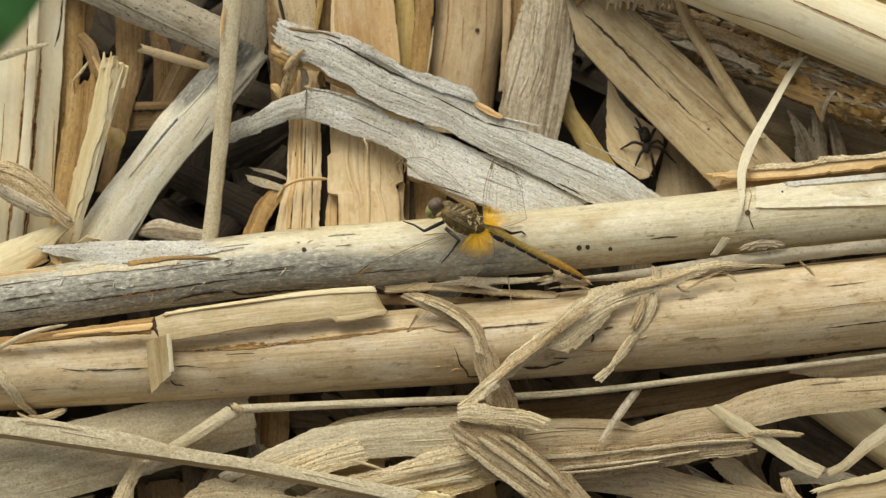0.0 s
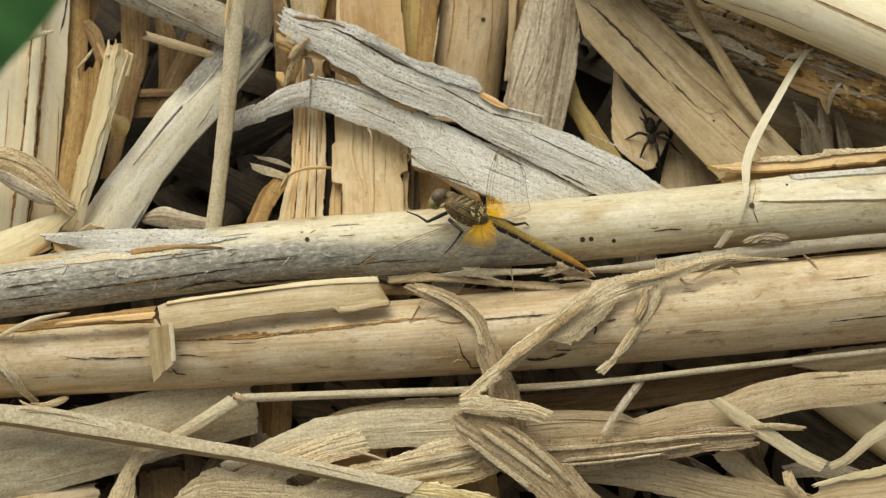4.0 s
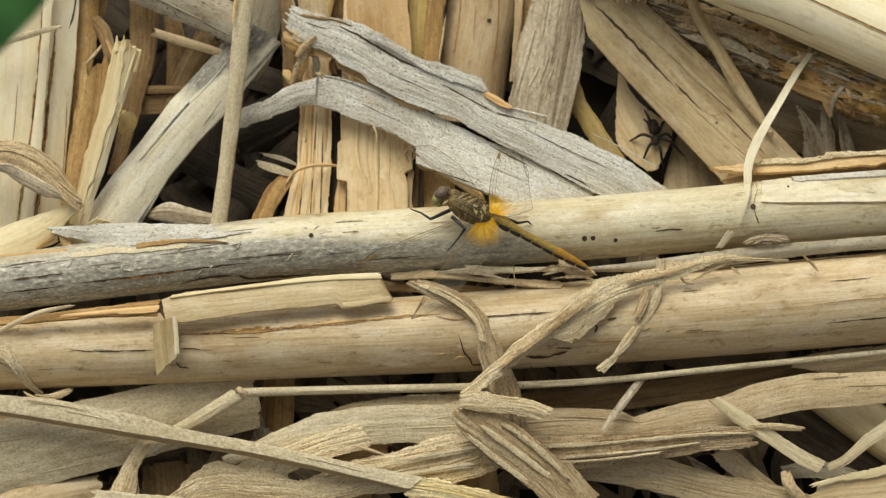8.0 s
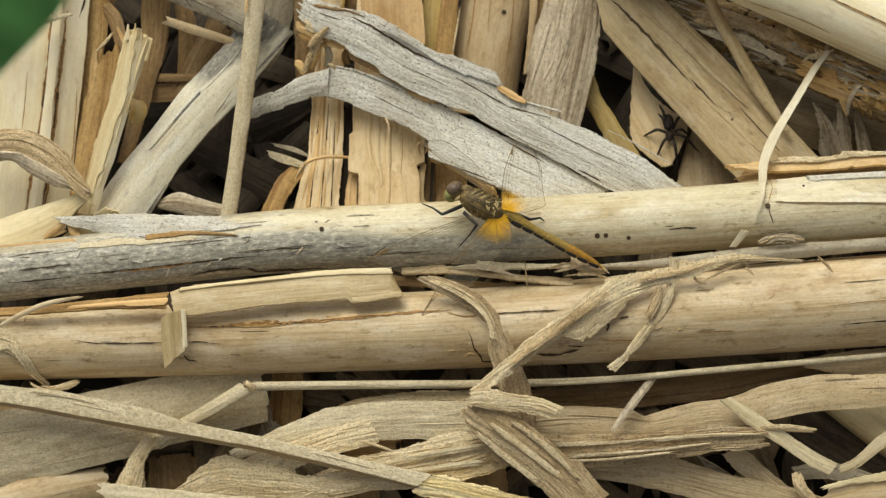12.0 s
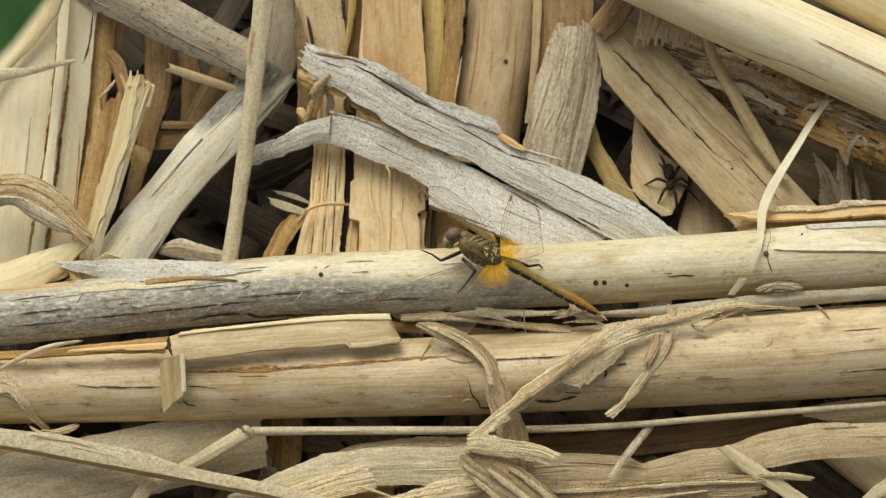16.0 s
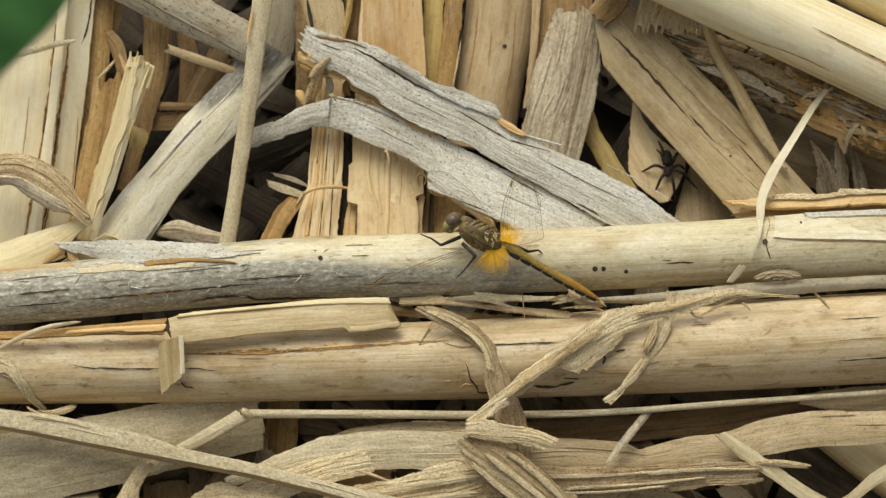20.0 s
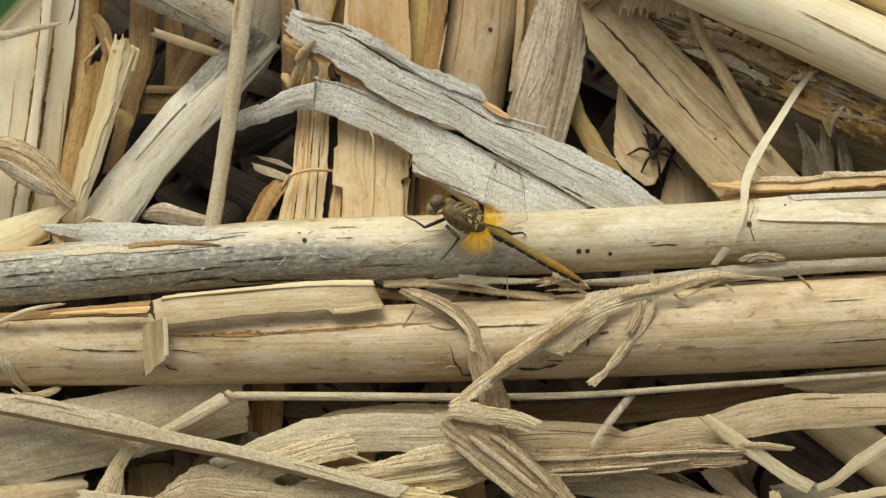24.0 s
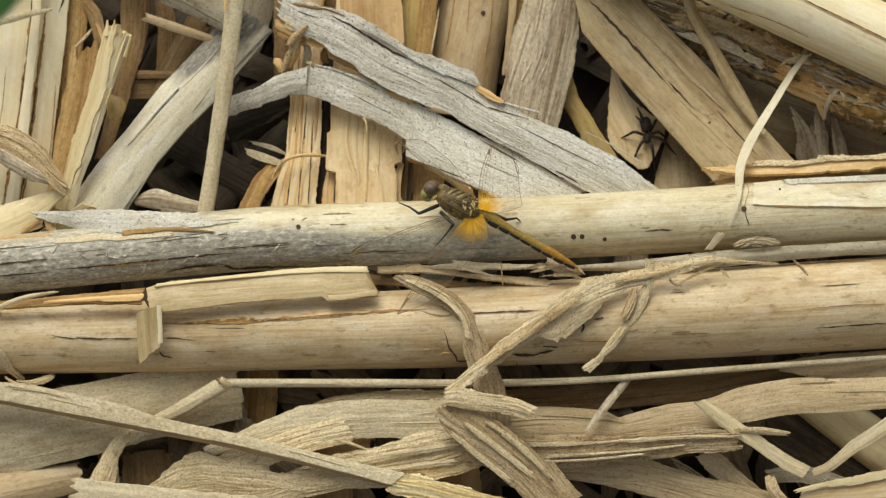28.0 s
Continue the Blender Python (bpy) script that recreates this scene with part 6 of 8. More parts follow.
blade("peeled_skin", SKIN, [(-50.6, -12.0, 7.6), (-46.1, -10.4, 7.5), (-34.2, -9.2, 7.2), (-23.2, -7.5, 7.0), (-12.1, -6.6, 6.7), (-10.9, -9.2, 6.7), (-9.6, -11.2, 6.6)], [(-49.6, -16.0, 9.4), (-45.9, -15.7, 9.3), (-34.0, -13.6, 8.9), (-23.1, -12.4, 8.6), (-19.5, -12.0, 8.5), (-18.5, -12.8, 8.5), (-9.8, -11.3, 8.2)], "pale olive-tan skin peeled off a reed", parent=thick, straight=True, crown=0.05, thick=0.4, ragged=(0.3, 0.8), fuzz=0.1, ridge=0.1)
blade("peel_lip", CREAM, [(-49.0, -11.2, 7.8), (-39.1, -9.6, 7.5), (-23.2, -7.3, 7.1), (-11.9, -6.5, 6.8)], [(-49.0, -11.7, 8.4), (-39.1, -10.1, 8.1), (-23.2, -8.1, 7.7), (-11.5, -7.5, 7.4)], "bright torn lip of peeled skin", parent=thick, crown=0.1, thick=0.3, fuzz=0.06)
blade("peel_lip", SKIN, [(-18.9, -11.8, 9.2), (-15.1, -11.4, 8.9), (-10.2, -10.5, 8.4)], [(-18.4, -12.8, 9.6), (-15.1, -12.4, 9.3), (-9.6, -11.3, 8.8)], "small folded flap of skin", parent=thick, crown=0.1, thick=0.3, fuzz=0.1)
blade("skin_tab", SKIN, [(-51.8, -16.2, 9.0), (-51.6, -19.8, 9.1), (-50.9, -25.4, 9.2)], [(-48.2, -14.8, 10.4), (-47.7, -18.7, 10.3), (-47.3, -21.9, 10.2)], "small tab of skin standing off a reed", parent=thick, crown=-0.03, thick=0.35, ragged=(0.2, 0.3), fuzz=0.06, ridge=0.08)
# pale material paints the light along the right edge of the tab
blade("tab_edge", CULM, [(-48.3, -14.7, 10.5), (-47.9, -18.7, 10.4), (-47.7, -21.7, 10.4)], [(-47.5, -14.7, 10.2), (-47.1, -18.7, 10.1), (-46.9, -21.5, 10.0)], "lit torn edge of a skin tab, its brightness painted pale", parent=thick, crown=0.1, thick=0.6, fuzz=0.05)
# dark strip in place of the shadow inside the curl
strip("curl_shadow", CRACK, [(-50.57, -12.26, 8.4), (-50.33, -13.84, 8.6), (-49.48, -15.42, 8.8)], [0.5, 0.7, 0.4], "shadow inside a curled skin, painted as a dark strip", parent=thick, arch=0.0, thick=0.2)
strip("curved_sliver", REED, [(-81.46, -19.67, 8), (-76.45, -16.69, 8.6), (-71.51, -14.52, 8.6), (-65.62, -13.14, 8.2)], [0.5, 0.9, 0.9, 0.4], "thin pale curved sliver on a reed", arch=0.2, thick=0.25)
blade("frayed_wrap", FIBRE, on_thick([(-85.1, -18.5, 6.0), (-79.1, -19.1, 6.0), (-76.6, -21.6, 6.0), (-74.6, -24.1, 6.0), (-73.1, -26.9, 6.0), (-71.3, -28.7, 6.0)], 0.5), on_thick([(-85.0, -24.5, 6.0), (-80.0, -23.4, 6.0), (-78.4, -23.4, 6.0), (-76.3, -25.8, 6.0), (-74.9, -27.7, 6.0), (-72.3, -29.7, 6.0)], 0.7), "frayed brown leaf scrap wrapped round a reed", "dry leaf", crown=0.06, thick=0.3, fuzz=0.35, ridge=0.3)
blade("frayed_wrap", FIBRE, [(-74.9, -28.3, 6.0), (-72.0, -29.5, 5.3), (-68.1, -28.3, 4.4), (-66.1, -27.9, 4.0)], [(-74.5, -29.3, 6.0), (-71.9, -30.1, 5.4), (-68.0, -29.7, 4.5), (-66.3, -28.6, 4.0)], "curled end of a frayed leaf scrap", "dry leaf", crown=0.1, thick=0.3, fuzz=0.2, ridge=0.2)

# ---- tangle over the thick reed ----
blade("twisted_leaf", UMBER, [(-4.9, -7.6, 8.0), (-1.1, -8.4, 8.0), (3.7, -10.5, 8.0), (7.2, -14.0, 8.0), (9.2, -17.9, 8.0), (10.7, -21.7, 8.0), (13.2, -27.8, 8.0), (14.5, -33.5, 8.0)], [(-7.8, -8.1, 9.0), (-4.0, -10.2, 8.7), (1.6, -12.9, 8.4), (4.2, -15.2, 8.1), (5.0, -17.4, 8.0), (5.5, -20.6, 7.8), (7.2, -25.9, 7.5), (7.9, -33.7, 7.0)], "twisted grey-brown dry leaf bent over a reed", "dry leaf", crown=0.12, thick=0.4, fuzz=0.16, ridge=0.35)
blade("twisted_leaf", FIBRE, [(-4.7, -8.2, 8.6), (-0.3, -9.5, 9.0), (3.8, -12.0, 9.4), (6.0, -14.9, 9.7), (7.1, -18.7, 10.0)], [(-5.4, -8.6, 9.2), (-0.8, -10.5, 9.6), (3.4, -13.2, 10.1), (5.2, -15.6, 10.3), (5.9, -18.3, 10.6)], "pale fold of a twisted dry leaf", "dry leaf", crown=0.1, thick=0.3, fuzz=0.12, ridge=0.3)
blade("fibrous_leaf", FIBRE, [(2.3, -27.1, 11.0), (6.0, -23.4, 10.8), (10.8, -19.2, 10.5), (16.7, -14.2, 10.2), (22.6, -9.3, 9.8), (26.7, -7.0, 9.6), (31.4, -6.2, 9.4), (36.4, -5.1, 9.2), (42.3, -3.4, 9.0), (48.2, -2.3, 8.7), (53.2, -2.6, 8.5), (59.8, -2.9, 8.2)], [(3.3, -28.0, 11.4), (9.0, -24.4, 11.1), (14.8, -20.3, 10.8), (19.1, -17.5, 10.5), (21.9, -18.2, 10.4), (25.8, -14.6, 10.1), (30.5, -10.1, 9.8), (34.0, -8.3, 9.6), (38.4, -6.8, 9.4), (43.3, -4.9, 9.2), (49.2, -3.2, 8.9), (59.8, -3.0, 8.4)], "long fibrous tan leaf blade crossing a reed", "dry leaf", straight=True, crown=0.06, thick=0.45, fuzz=0.4, ridge=0.35, ragged=(0.5, 0.5))
for one, two in (([(8.9, -22.4, 11.8), (14.8, -17.3, 11.7), (20.6, -12.7, 11.5), (25.5, -9.0, 11.4)], [(9.9, -22.9, 12.0), (15.8, -18.1, 11.9), (21.6, -13.4, 11.7), (26.3, -9.8, 11.6)]), ([(30.4, -7.0, 10.6), (37.3, -5.4, 9.8), (44.3, -3.3, 9.0)], [(31.4, -7.7, 10.6), (38.4, -6.2, 9.8), (45.3, -3.9, 9.0)])):
    blade("fibrous_fold", HUSK, one, two, "raised fibrous rib of a dry blade", "dry leaf", crown=0.1, thick=0.3, fuzz=0.15, ridge=0.3, ragged=(1.5, 1.5))
blade("hanging_fibre", FIBRE, [(36.5, -2.9, 9.0), (36.4, -7.2, 8.8), (33.4, -13.3, 8.5), (28.8, -20.3, 8.2), (26.2, -22.8, 8.0)], [(37.9, -2.9, 9.6), (38.0, -7.6, 9.3), (35.7, -13.2, 8.9), (31.9, -18.5, 8.4), (27.4, -23.5, 8.0)], "frayed brown fibre hanging over a reed", "plant fibre", crown=0.12, thick=0.3, fuzz=0.2, ridge=0.35)
blade("hanging_fibre", HUSK, [(34.4, -8.3, 9.4), (33.3, -10.9, 9.5), (32.7, -12.9, 9.6)], [(35.4, -8.4, 9.8), (35.1, -11.2, 9.7), (33.2, -14.4, 9.6)], "frayed brown fibre hanging over a reed", "plant fibre", crown=0.15, thick=0.3, fuzz=0.15, ridge=0.2)
for pts in ([(42.4, -7.1, 9.0), (46.3, -4.9, 8.7), (50.2, -3.2, 8.4)], [(40.4, -6.0, 9.0), (41.8, -7.2, 8.7), (43.4, -7.5, 8.4)], [(49.2, -4.0, 9.0), (50.5, -5.0, 9.0), (51.3, -5.8, 9.0)], [(62.1, -2.0, 9.0), (63.7, -3.4, 9.0), (64.5, -4.5, 9.0)]):
    strip("loose_fibre", HUSK, pts, [0.3, 0.5, 0.2], "thin torn fibre of a dry blade", "plant fibre", arch=0.2, thick=0.25)
blade("folded_leaf", FIBRE, [(2.3, -27.6, 11.6), (5.0, -26.6, 11.5), (9.0, -27.3, 11.4), (14.0, -27.8, 11.2), (19.0, -29.7, 11.0)], [(2.5, -29.8, 12.0), (6.1, -30.5, 11.8), (12.1, -30.8, 11.5), (16.0, -31.2, 11.3), (17.6, -32.1, 11.2)], "folded end of a fibrous grey-tan leaf", "dry leaf", straight=True, crown=0.08, thick=0.4, ragged=(0.4, 1.2), fuzz=0.18, ridge=0.35)
blade("folded_leaf", UMBER, [(3.3, -29.2, 11.0), (9.1, -30.9, 10.4), (15.1, -34.4, 9.8), (19.5, -38.1, 9.3), (23.6, -42.5, 8.7), (29.3, -48.1, 8.0)], [(1.1, -30.5, 10.6), (2.4, -33.8, 10.3), (6.2, -37.2, 9.8), (11.2, -40.5, 9.3), (16.3, -44.4, 8.7), (21.4, -50.3, 8.0)], "tan fibrous leaf folding down from a knot", "dry leaf", crown=0.07, thick=0.5, ragged=(1.0, 1), ridge=0.36, fuzz=0.25)
for one, two in (([(6.1, -32.3, 11.4), (12.2, -36.4, 10.5), (19.2, -41.5, 9.4)], [(5.8, -33.1, 11.6), (11.6, -37.4, 10.7), (18.4, -42.3, 9.6)]), ([(10.1, -31.9, 11.2), (17.1, -36.7, 10.3), (22.6, -42.2, 9.4)], [(9.5, -32.5, 11.3), (16.3, -37.5, 10.3), (21.8, -42.8, 9.5)]), ([(3.8, -34.0, 11.2), (9.2, -38.1, 10.2), (15.2, -42.6, 9.2)], [(3.6, -34.8, 11.3), (8.6, -38.9, 10.3), (14.5, -43.4, 9.2)])):
    blade("folded_rib", FIBRE, one, two, "pale raised rib of a fibrous leaf", "dry leaf", crown=0.15, thick=0.3, ragged=(1.2, 1.2), fuzz=0.12, ridge=0.2)
blade("folded_leaf", UMBER, [(6.6, -38.2, 8.6), (11.2, -39.3, 8.2), (16.2, -41.7, 7.7), (22.3, -46.4, 7.0)], [(6.0, -39.2, 8.6), (11.2, -41.1, 8.1), (14.9, -43.7, 7.6), (19.4, -48.4, 7.0)], "fibrous side flap of a leaf", "dry leaf", crown=0.08, thick=0.35, ridge=0.24, fuzz=0.25)
blade("folded_leaf", UMBER, [(22.1, -39.1, 9.0), (24.2, -41.9, 8.6), (27.2, -45.2, 8.0)], [(20.1, -38.9, 9.0), (21.8, -42.3, 8.6), (24.3, -46.3, 8.0)], "ragged side flap of a leaf", "dry leaf", crown=0.08, thick=0.35, ridge=0.18, fuzz=0.25)
for pts in ([(1.7, -29.9, 10.6), (1.2, -31.5, 10.3), (1.4, -32.9, 10.0)], [(2.5, -30.0, 11.0), (2.0, -32.1, 10.4), (2.4, -33.7, 10.0)], [(2.9, -30.7, 10.0), (3.4, -32.5, 9.7), (3.2, -34.7, 9.4)]):
    strip("knot_fibre", FIBRE, pts, [0.6, 0.6, 0.2], "frayed fibre at the knot of a folded leaf", "plant fibre", arch=0.2, thick=0.3, edge=0.2)
strip("short_fibre", HUSK, [(18.96, -3.87, 5), (22.41, -5.35, 6), (25.88, -5.85, 6)], [1.5, 2.2, 0.8], "small torn fibres under the perch reed", "plant fibre", arch=0.2, edge=0.3)
for one, two, tone in (([(-10.4, -6.8, 2.0), (-1.4, -6.0, 2.6), (8.6, -7.0, 3.2), (20.6, -7.6, 4.0)], [(-10.4, -7.8, 3.0), (-1.4, -7.2, 3.6), (8.6, -8.0, 4.2), (20.6, -8.8, 5.0)], LEAFY), ([(2.6, -4.9, 3.0), (10.6, -5.0, 3.8), (21.6, -4.8, 5.0)], [(2.6, -6.3, 4.0), (10.6, -6.0, 4.7), (21.6, -5.4, 5.6)], STICK), ([(-19.5, -7.8, 1.0), (-3.4, -8.1, 1.5), (10.7, -9.0, 2.0)], [(-19.5, -9.4, 1.0), (-3.4, -9.7, 1.5), (10.7, -10.2, 2.0)], BROWN)):
    blade("wedged_strip", tone, one, two, "dry strip wedged between two reeds", crown=0.1, thick=0.4, ragged=(1, 1), fuzz=0.2, ridge=0.2)
strip("short_fibre", BARK, [(-2.39, -6.47, 3), (3.57, -5.86, 5), (10.50, -7.43, 6.6)], [0.4, 0.9, 0.4], "pale strip in the gap between two reeds", arch=0.2)
strip("short_fibre", BROWN, [(11.32, -4.47, 5), (11.68, -7.03, 7), (12.05, -9.78, 8.4)], [0.2, 0.18, 0.12], "fine dry fibre on a reed", "plant fibre", arch=0.3, thick=0.2)
strip("short_fibre", HUSK, [(63.31, -2.67, 8.6), (64.16, -3.65, 9), (64.94, -4.84, 9.2)], [0.4, 0.4, 0.3], "fine dry fibre on a reed", "plant fibre", arch=0.3, thick=0.2, edge=0.16, slit=0.2)

# ---- lower part: blades and sticks below the thick reed ----
thin_stem = stalk("thin_stalk", STICK, [(-35.66, -28.11, 4.6), (-18.28, -27.32, 4.6), (5.56, -26.31, 5), (26.41, -24.92, 5), (51.26, -21.95, 4.6), (99.03, -16.31, 4)], [0.8, 0.78, 0.7, 0.62, 0.55, 0.5], "long thin pale stalk under a thick reed", lump=0.05, sides=12)
blade("snapped_stalk", STICK, [(-37.6, -27.5, 5.0), (-44.0, -31.6, 4.3), (-49.2, -34.8, 3.7), (-55.0, -38.7, 3.0)], [(-35.5, -29.2, 5.6), (-40.5, -32.3, 5.0), (-45.3, -35.2, 4.4), (-51.7, -39.8, 3.6)], "snapped pale stalk bent at a joint", crown=0.2, thick=1.2, fuzz=0.1, ridge=0.2)
blade("snapped_stalk", FIBRE, [(-54.5, -37.0, 4.0), (-56.2, -39.7, 4.2), (-58.3, -44.1, 4.6), (-60.6, -49.1, 5.0)], [(-51.3, -38.0, 4.0), (-54.0, -41.4, 4.4), (-54.7, -45.0, 4.7), (-55.0, -49.0, 5.0)], "frayed end of a snapped stalk", crown=0.15, thick=0.6, fuzz=0.2, ridge=0.5)
blade("snapped_stalk", FIBRE, [(-55.3, -43.5, 3.0), (-56.2, -46.1, 3.5), (-56.5, -49.1, 4.0)], [(-54.5, -43.5, 3.0), (-54.2, -46.1, 3.5), (-53.9, -49.0, 4.0)], "split sliver of a snapped stalk", crown=0.15, thick=0.5, fuzz=0.15, ridge=0.3)
strip("joint_scrap", HUSK, [(-37.28, -27.07, 6), (-36.06, -27.84, 6.6), (-34.90, -28.85, 6)], [0.7, 1.2, 0.8], "small frayed joint scrap", "plant fibre", arch=0.2, edge=0.16, slit=0.2)
stick = blade("long_stick", PITTED, [(-84.6, -28.4, 8.0), (-78.6, -29.2, 8.1), (-69.1, -29.8, 8.2), (-53.6, -32.4, 8.4), (-47.4, -34.3, 8.5), (-36.6, -36.1, 8.6), (-22.6, -38.7, 8.8), (-3.4, -42.3, 9.0)], [(-84.5, -31.6, 8.6), (-78.5, -32.1, 8.7), (-63.5, -34.2, 8.9), (-48.5, -36.3, 9.1), (-34.5, -38.4, 9.2), (-22.5, -40.7, 9.4), (-5.8, -44.4, 9.6)], "long square pale stick lying across the litter", "stick", straight=True, crown=0.03, thick=2.4, ragged=(1, 0.5), fuzz=0.06, ridge=0.0)
# darker material than the top face: shade of the lower side painted in
blade("side_face", LEAFY, [(-84.5, -31.7, 8.3), (-78.5, -32.2, 8.4), (-63.5, -34.3, 8.6), (-48.5, -36.4, 8.8), (-34.5, -38.5, 8.9), (-22.5, -40.8, 9.1), (-6.0, -44.5, 9.3)], [(-84.8, -32.5, 6.0), (-78.8, -32.9, 6.1), (-63.7, -35.1, 6.3), (-48.7, -37.3, 6.5), (-34.6, -39.3, 6.7), (-22.6, -41.6, 6.8), (-8.0, -44.6, 7.0)], "brown side of a split stick, shade put into its colour", parent=stick, straight=True, crown=0.02, thick=0.6, fuzz=0.08, ridge=0.1)
blade("pith_end", PITH, [(-4.8, -42.8, 8.8), (0.3, -42.7, 8.6), (6.3, -44.0, 8.4), (13.3, -45.5, 8.1), (17.3, -46.4, 8.0)], [(-7.0, -45.0, 8.8), (-2.6, -46.3, 8.7), (3.4, -48.0, 8.5), (11.4, -49.5, 8.2), (17.4, -50.0, 8.0)], "torn yellow pith", parent=stick, straight=True, crown=0.06, thick=2.4, ragged=(0.5, 4.0), fuzz=0.4, ridge=0.5, teeth=2.0)
strip("broad_leaf", STICK, [(-96.40, -46.40, 0), (-84.28, -42.04, 1), (-66.21, -37.29, 2), (-50.33, -33.05, 1), (-33.45, -29.44, -1)], [12.5, 13, 13, 12, 10], "wide grey speckled dry blade", "dry leaf", arch=0.10, thick=0.6, ridge=0.1, edge=0.02)
strip("broad_leaf", REED, [(-90.01, -54.17, 3), (-76.12, -49.52, 2.6), (-60.90, -45.90, 0)], [5.0, 6.4, 5.0], "cream dry stalk low in the litter", "dry leaf", arch=0.2, thick=0.8)
strip("broad_leaf", TAN, [(-92.40, -34.90, 0), (-82.34, -33.38, 0.5), (-72.40, -32.90, 0)], [3.0, 4.0, 3.0], "orange-tan strip under a long stick", "dry leaf", arch=0.2, thick=0.8)
strip("bottom_stick", STICK, [(-62.43, -48.50, 8.5), (-37.91, -50.05, 9), (-14.21, -51.43, 9), (11.45, -52.71, 9)], [5.6, 6.0, 6.0, 6.0], "pale grey split stick with a ragged end", "stick", arch=0.10, thick=1.2, ragged=(1.5, 1), ridge=0.18)
# added board: its dark brown stands in for shade in a pocket
strip("shaded_board", BROWN, [(-49.68, -41.13, -4), (-48.54, -52.05, -2)], [10.0, 10.0], "brown shaded board behind the blades", arch=0.05)
strip("shaded_board", RUST, [(-30.91, -25.15, -7), (-31.27, -36.21, -6)], [7.0, 7.0], "brown shaded board behind the blades", arch=0.05)
strip("shaded_board", BARK, [(-38.22, -32.17, -6), (-34.69, -36.21, -6), (-31.58, -46.16, -4)], [6.0, 8.0, 8.0], "grey shaded board behind the blades", arch=0.05)
strip("shaded_board", TAN, [(-18.48, -34.05, -3), (-17.45, -42.02, -2), (-16.90, -51.90, 0)], [8.0, 8.5, 8.5], "tan board behind the blades", arch=0.05)
strip("shaded_board", TAN, [(4.61, -40.96, -1), (5.60, -51.90, 0)], [9.0, 9.0], "tan board behind the blades", arch=0.1)
blade("dry_leaf", FIBRE, [(-27.0, -35.6, 2.0), (-21.0, -31.5, 2.2), (-15.0, -29.3, 2.4), (-7.0, -28.4, 2.6), (7.0, -27.5, 3.0)], [(-22.9, -35.7, 3.0), (-16.9, -32.8, 3.2), (-9.0, -30.6, 3.5), (1.0, -29.6, 3.8), (7.0, -29.5, 4.0)], "fibrous tan blade under a thin stalk", "dry leaf", crown=0.05, thick=0.35, ridge=0.5, fuzz=0.3)
blade("dry_leaf", FIBRE, [(-50.1, -47.2, 5.0), (-45.7, -44.0, 5.2), (-43.6, -41.9, 5.3), (-39.7, -40.7, 5.4), (-28.9, -42.6, 5.7), (-20.8, -44.8, 6.0)], [(-48.5, -49.1, 5.0), (-40.5, -48.5, 5.3), (-33.6, -48.0, 5.5), (-26.7, -47.3, 5.8), (-20.7, -46.8, 6.0)], "fibrous tan blade lying under a stick", "dry leaf", straight=True, crown=0.04, thick=0.35, ragged=(1.5, 0.5), fuzz=0.35, ridge=0.3)
blade("shaded_board", TAN, [(-27.3, -37.3, 1.0), (-19.3, -36.7, 1.4), (-9.4, -36.5, 2.0)], [(-27.2, -40.9, 1.0), (-19.2, -41.1, 1.4), (-9.2, -40.6, 2.0)], "tan board seen in a slit under a blade", straight=True, crown=0.03, thick=0.5)
# dark strips put in for the shade between boards
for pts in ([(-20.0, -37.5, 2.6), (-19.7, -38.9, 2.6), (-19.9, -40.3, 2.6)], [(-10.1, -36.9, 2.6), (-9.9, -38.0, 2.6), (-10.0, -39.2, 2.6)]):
    strip("dark_slot", SHADE, pts, [0.5, 0.8, 0.5], "strip painted dark as the shade between two boards", arch=0.0, thick=0.2)
blade("dry_leaf", STICK, [(-39.8, -40.0, 4.0), (-34.9, -37.3, 4.2), (-28.9, -34.3, 4.3), (-22.9, -31.4, 4.5), (-16.9, -30.5, 4.7), (-8.9, -29.7, 4.9), (1.1, -29.3, 5.2), (8.1, -29.8, 5.4)], [(-38.8, -41.4, 4.0), (-31.8, -39.2, 4.2), (-26.8, -37.9, 4.4), (-18.8, -37.5, 4.6), (-9.8, -36.7, 4.9), (1.2, -35.9, 5.2), (5.2, -35.6, 5.3), (8.2, -35.4, 5.4)], "pale speckled papery blade", "dry leaf", straight=True, crown=0.06, thick=0.3, fuzz=0.15, ridge=0.15)
blade("dry_leaf", FIBRE, [(-26.7, -44.5, 4.0), (-16.8, -39.9, 4.7), (-8.8, -38.1, 5.1), (-2.8, -35.6, 5.5), (5.1, -33.0, 6.0), (11.1, -32.9, 6.4)], [(-28.7, -47.2, 4.0), (-14.7, -45.4, 4.7), (-6.7, -44.7, 5.1), (1.3, -43.9, 5.5), (6.3, -42.4, 5.7), (11.2, -39.9, 6.0)], "fibrous ridged tan blade", "dry leaf", straight=True, crown=0.08, thick=0.4, fuzz=0.25, ridge=0.7)
for one, two in (([(-14.7, -41.1, 6.4), (-4.7, -38.7, 6.9), (7.2, -36.3, 7.6)], [(-14.5, -41.8, 6.4), (-4.7, -39.4, 6.9), (7.2, -37.1, 7.6)]), ([(-16.6, -43.4, 6.0), (-6.7, -41.6, 6.5), (5.2, -39.5, 7.2)], [(-16.4, -44.0, 6.0), (-6.7, -42.3, 6.5), (5.3, -40.3, 7.2)])):
    blade("dry_leaf", STICK, one, two, "bright splintered rib of a fibrous blade", "dry leaf", crown=0.1, thick=0.3, ragged=(2, 2), fuzz=0.15, ridge=0.2)
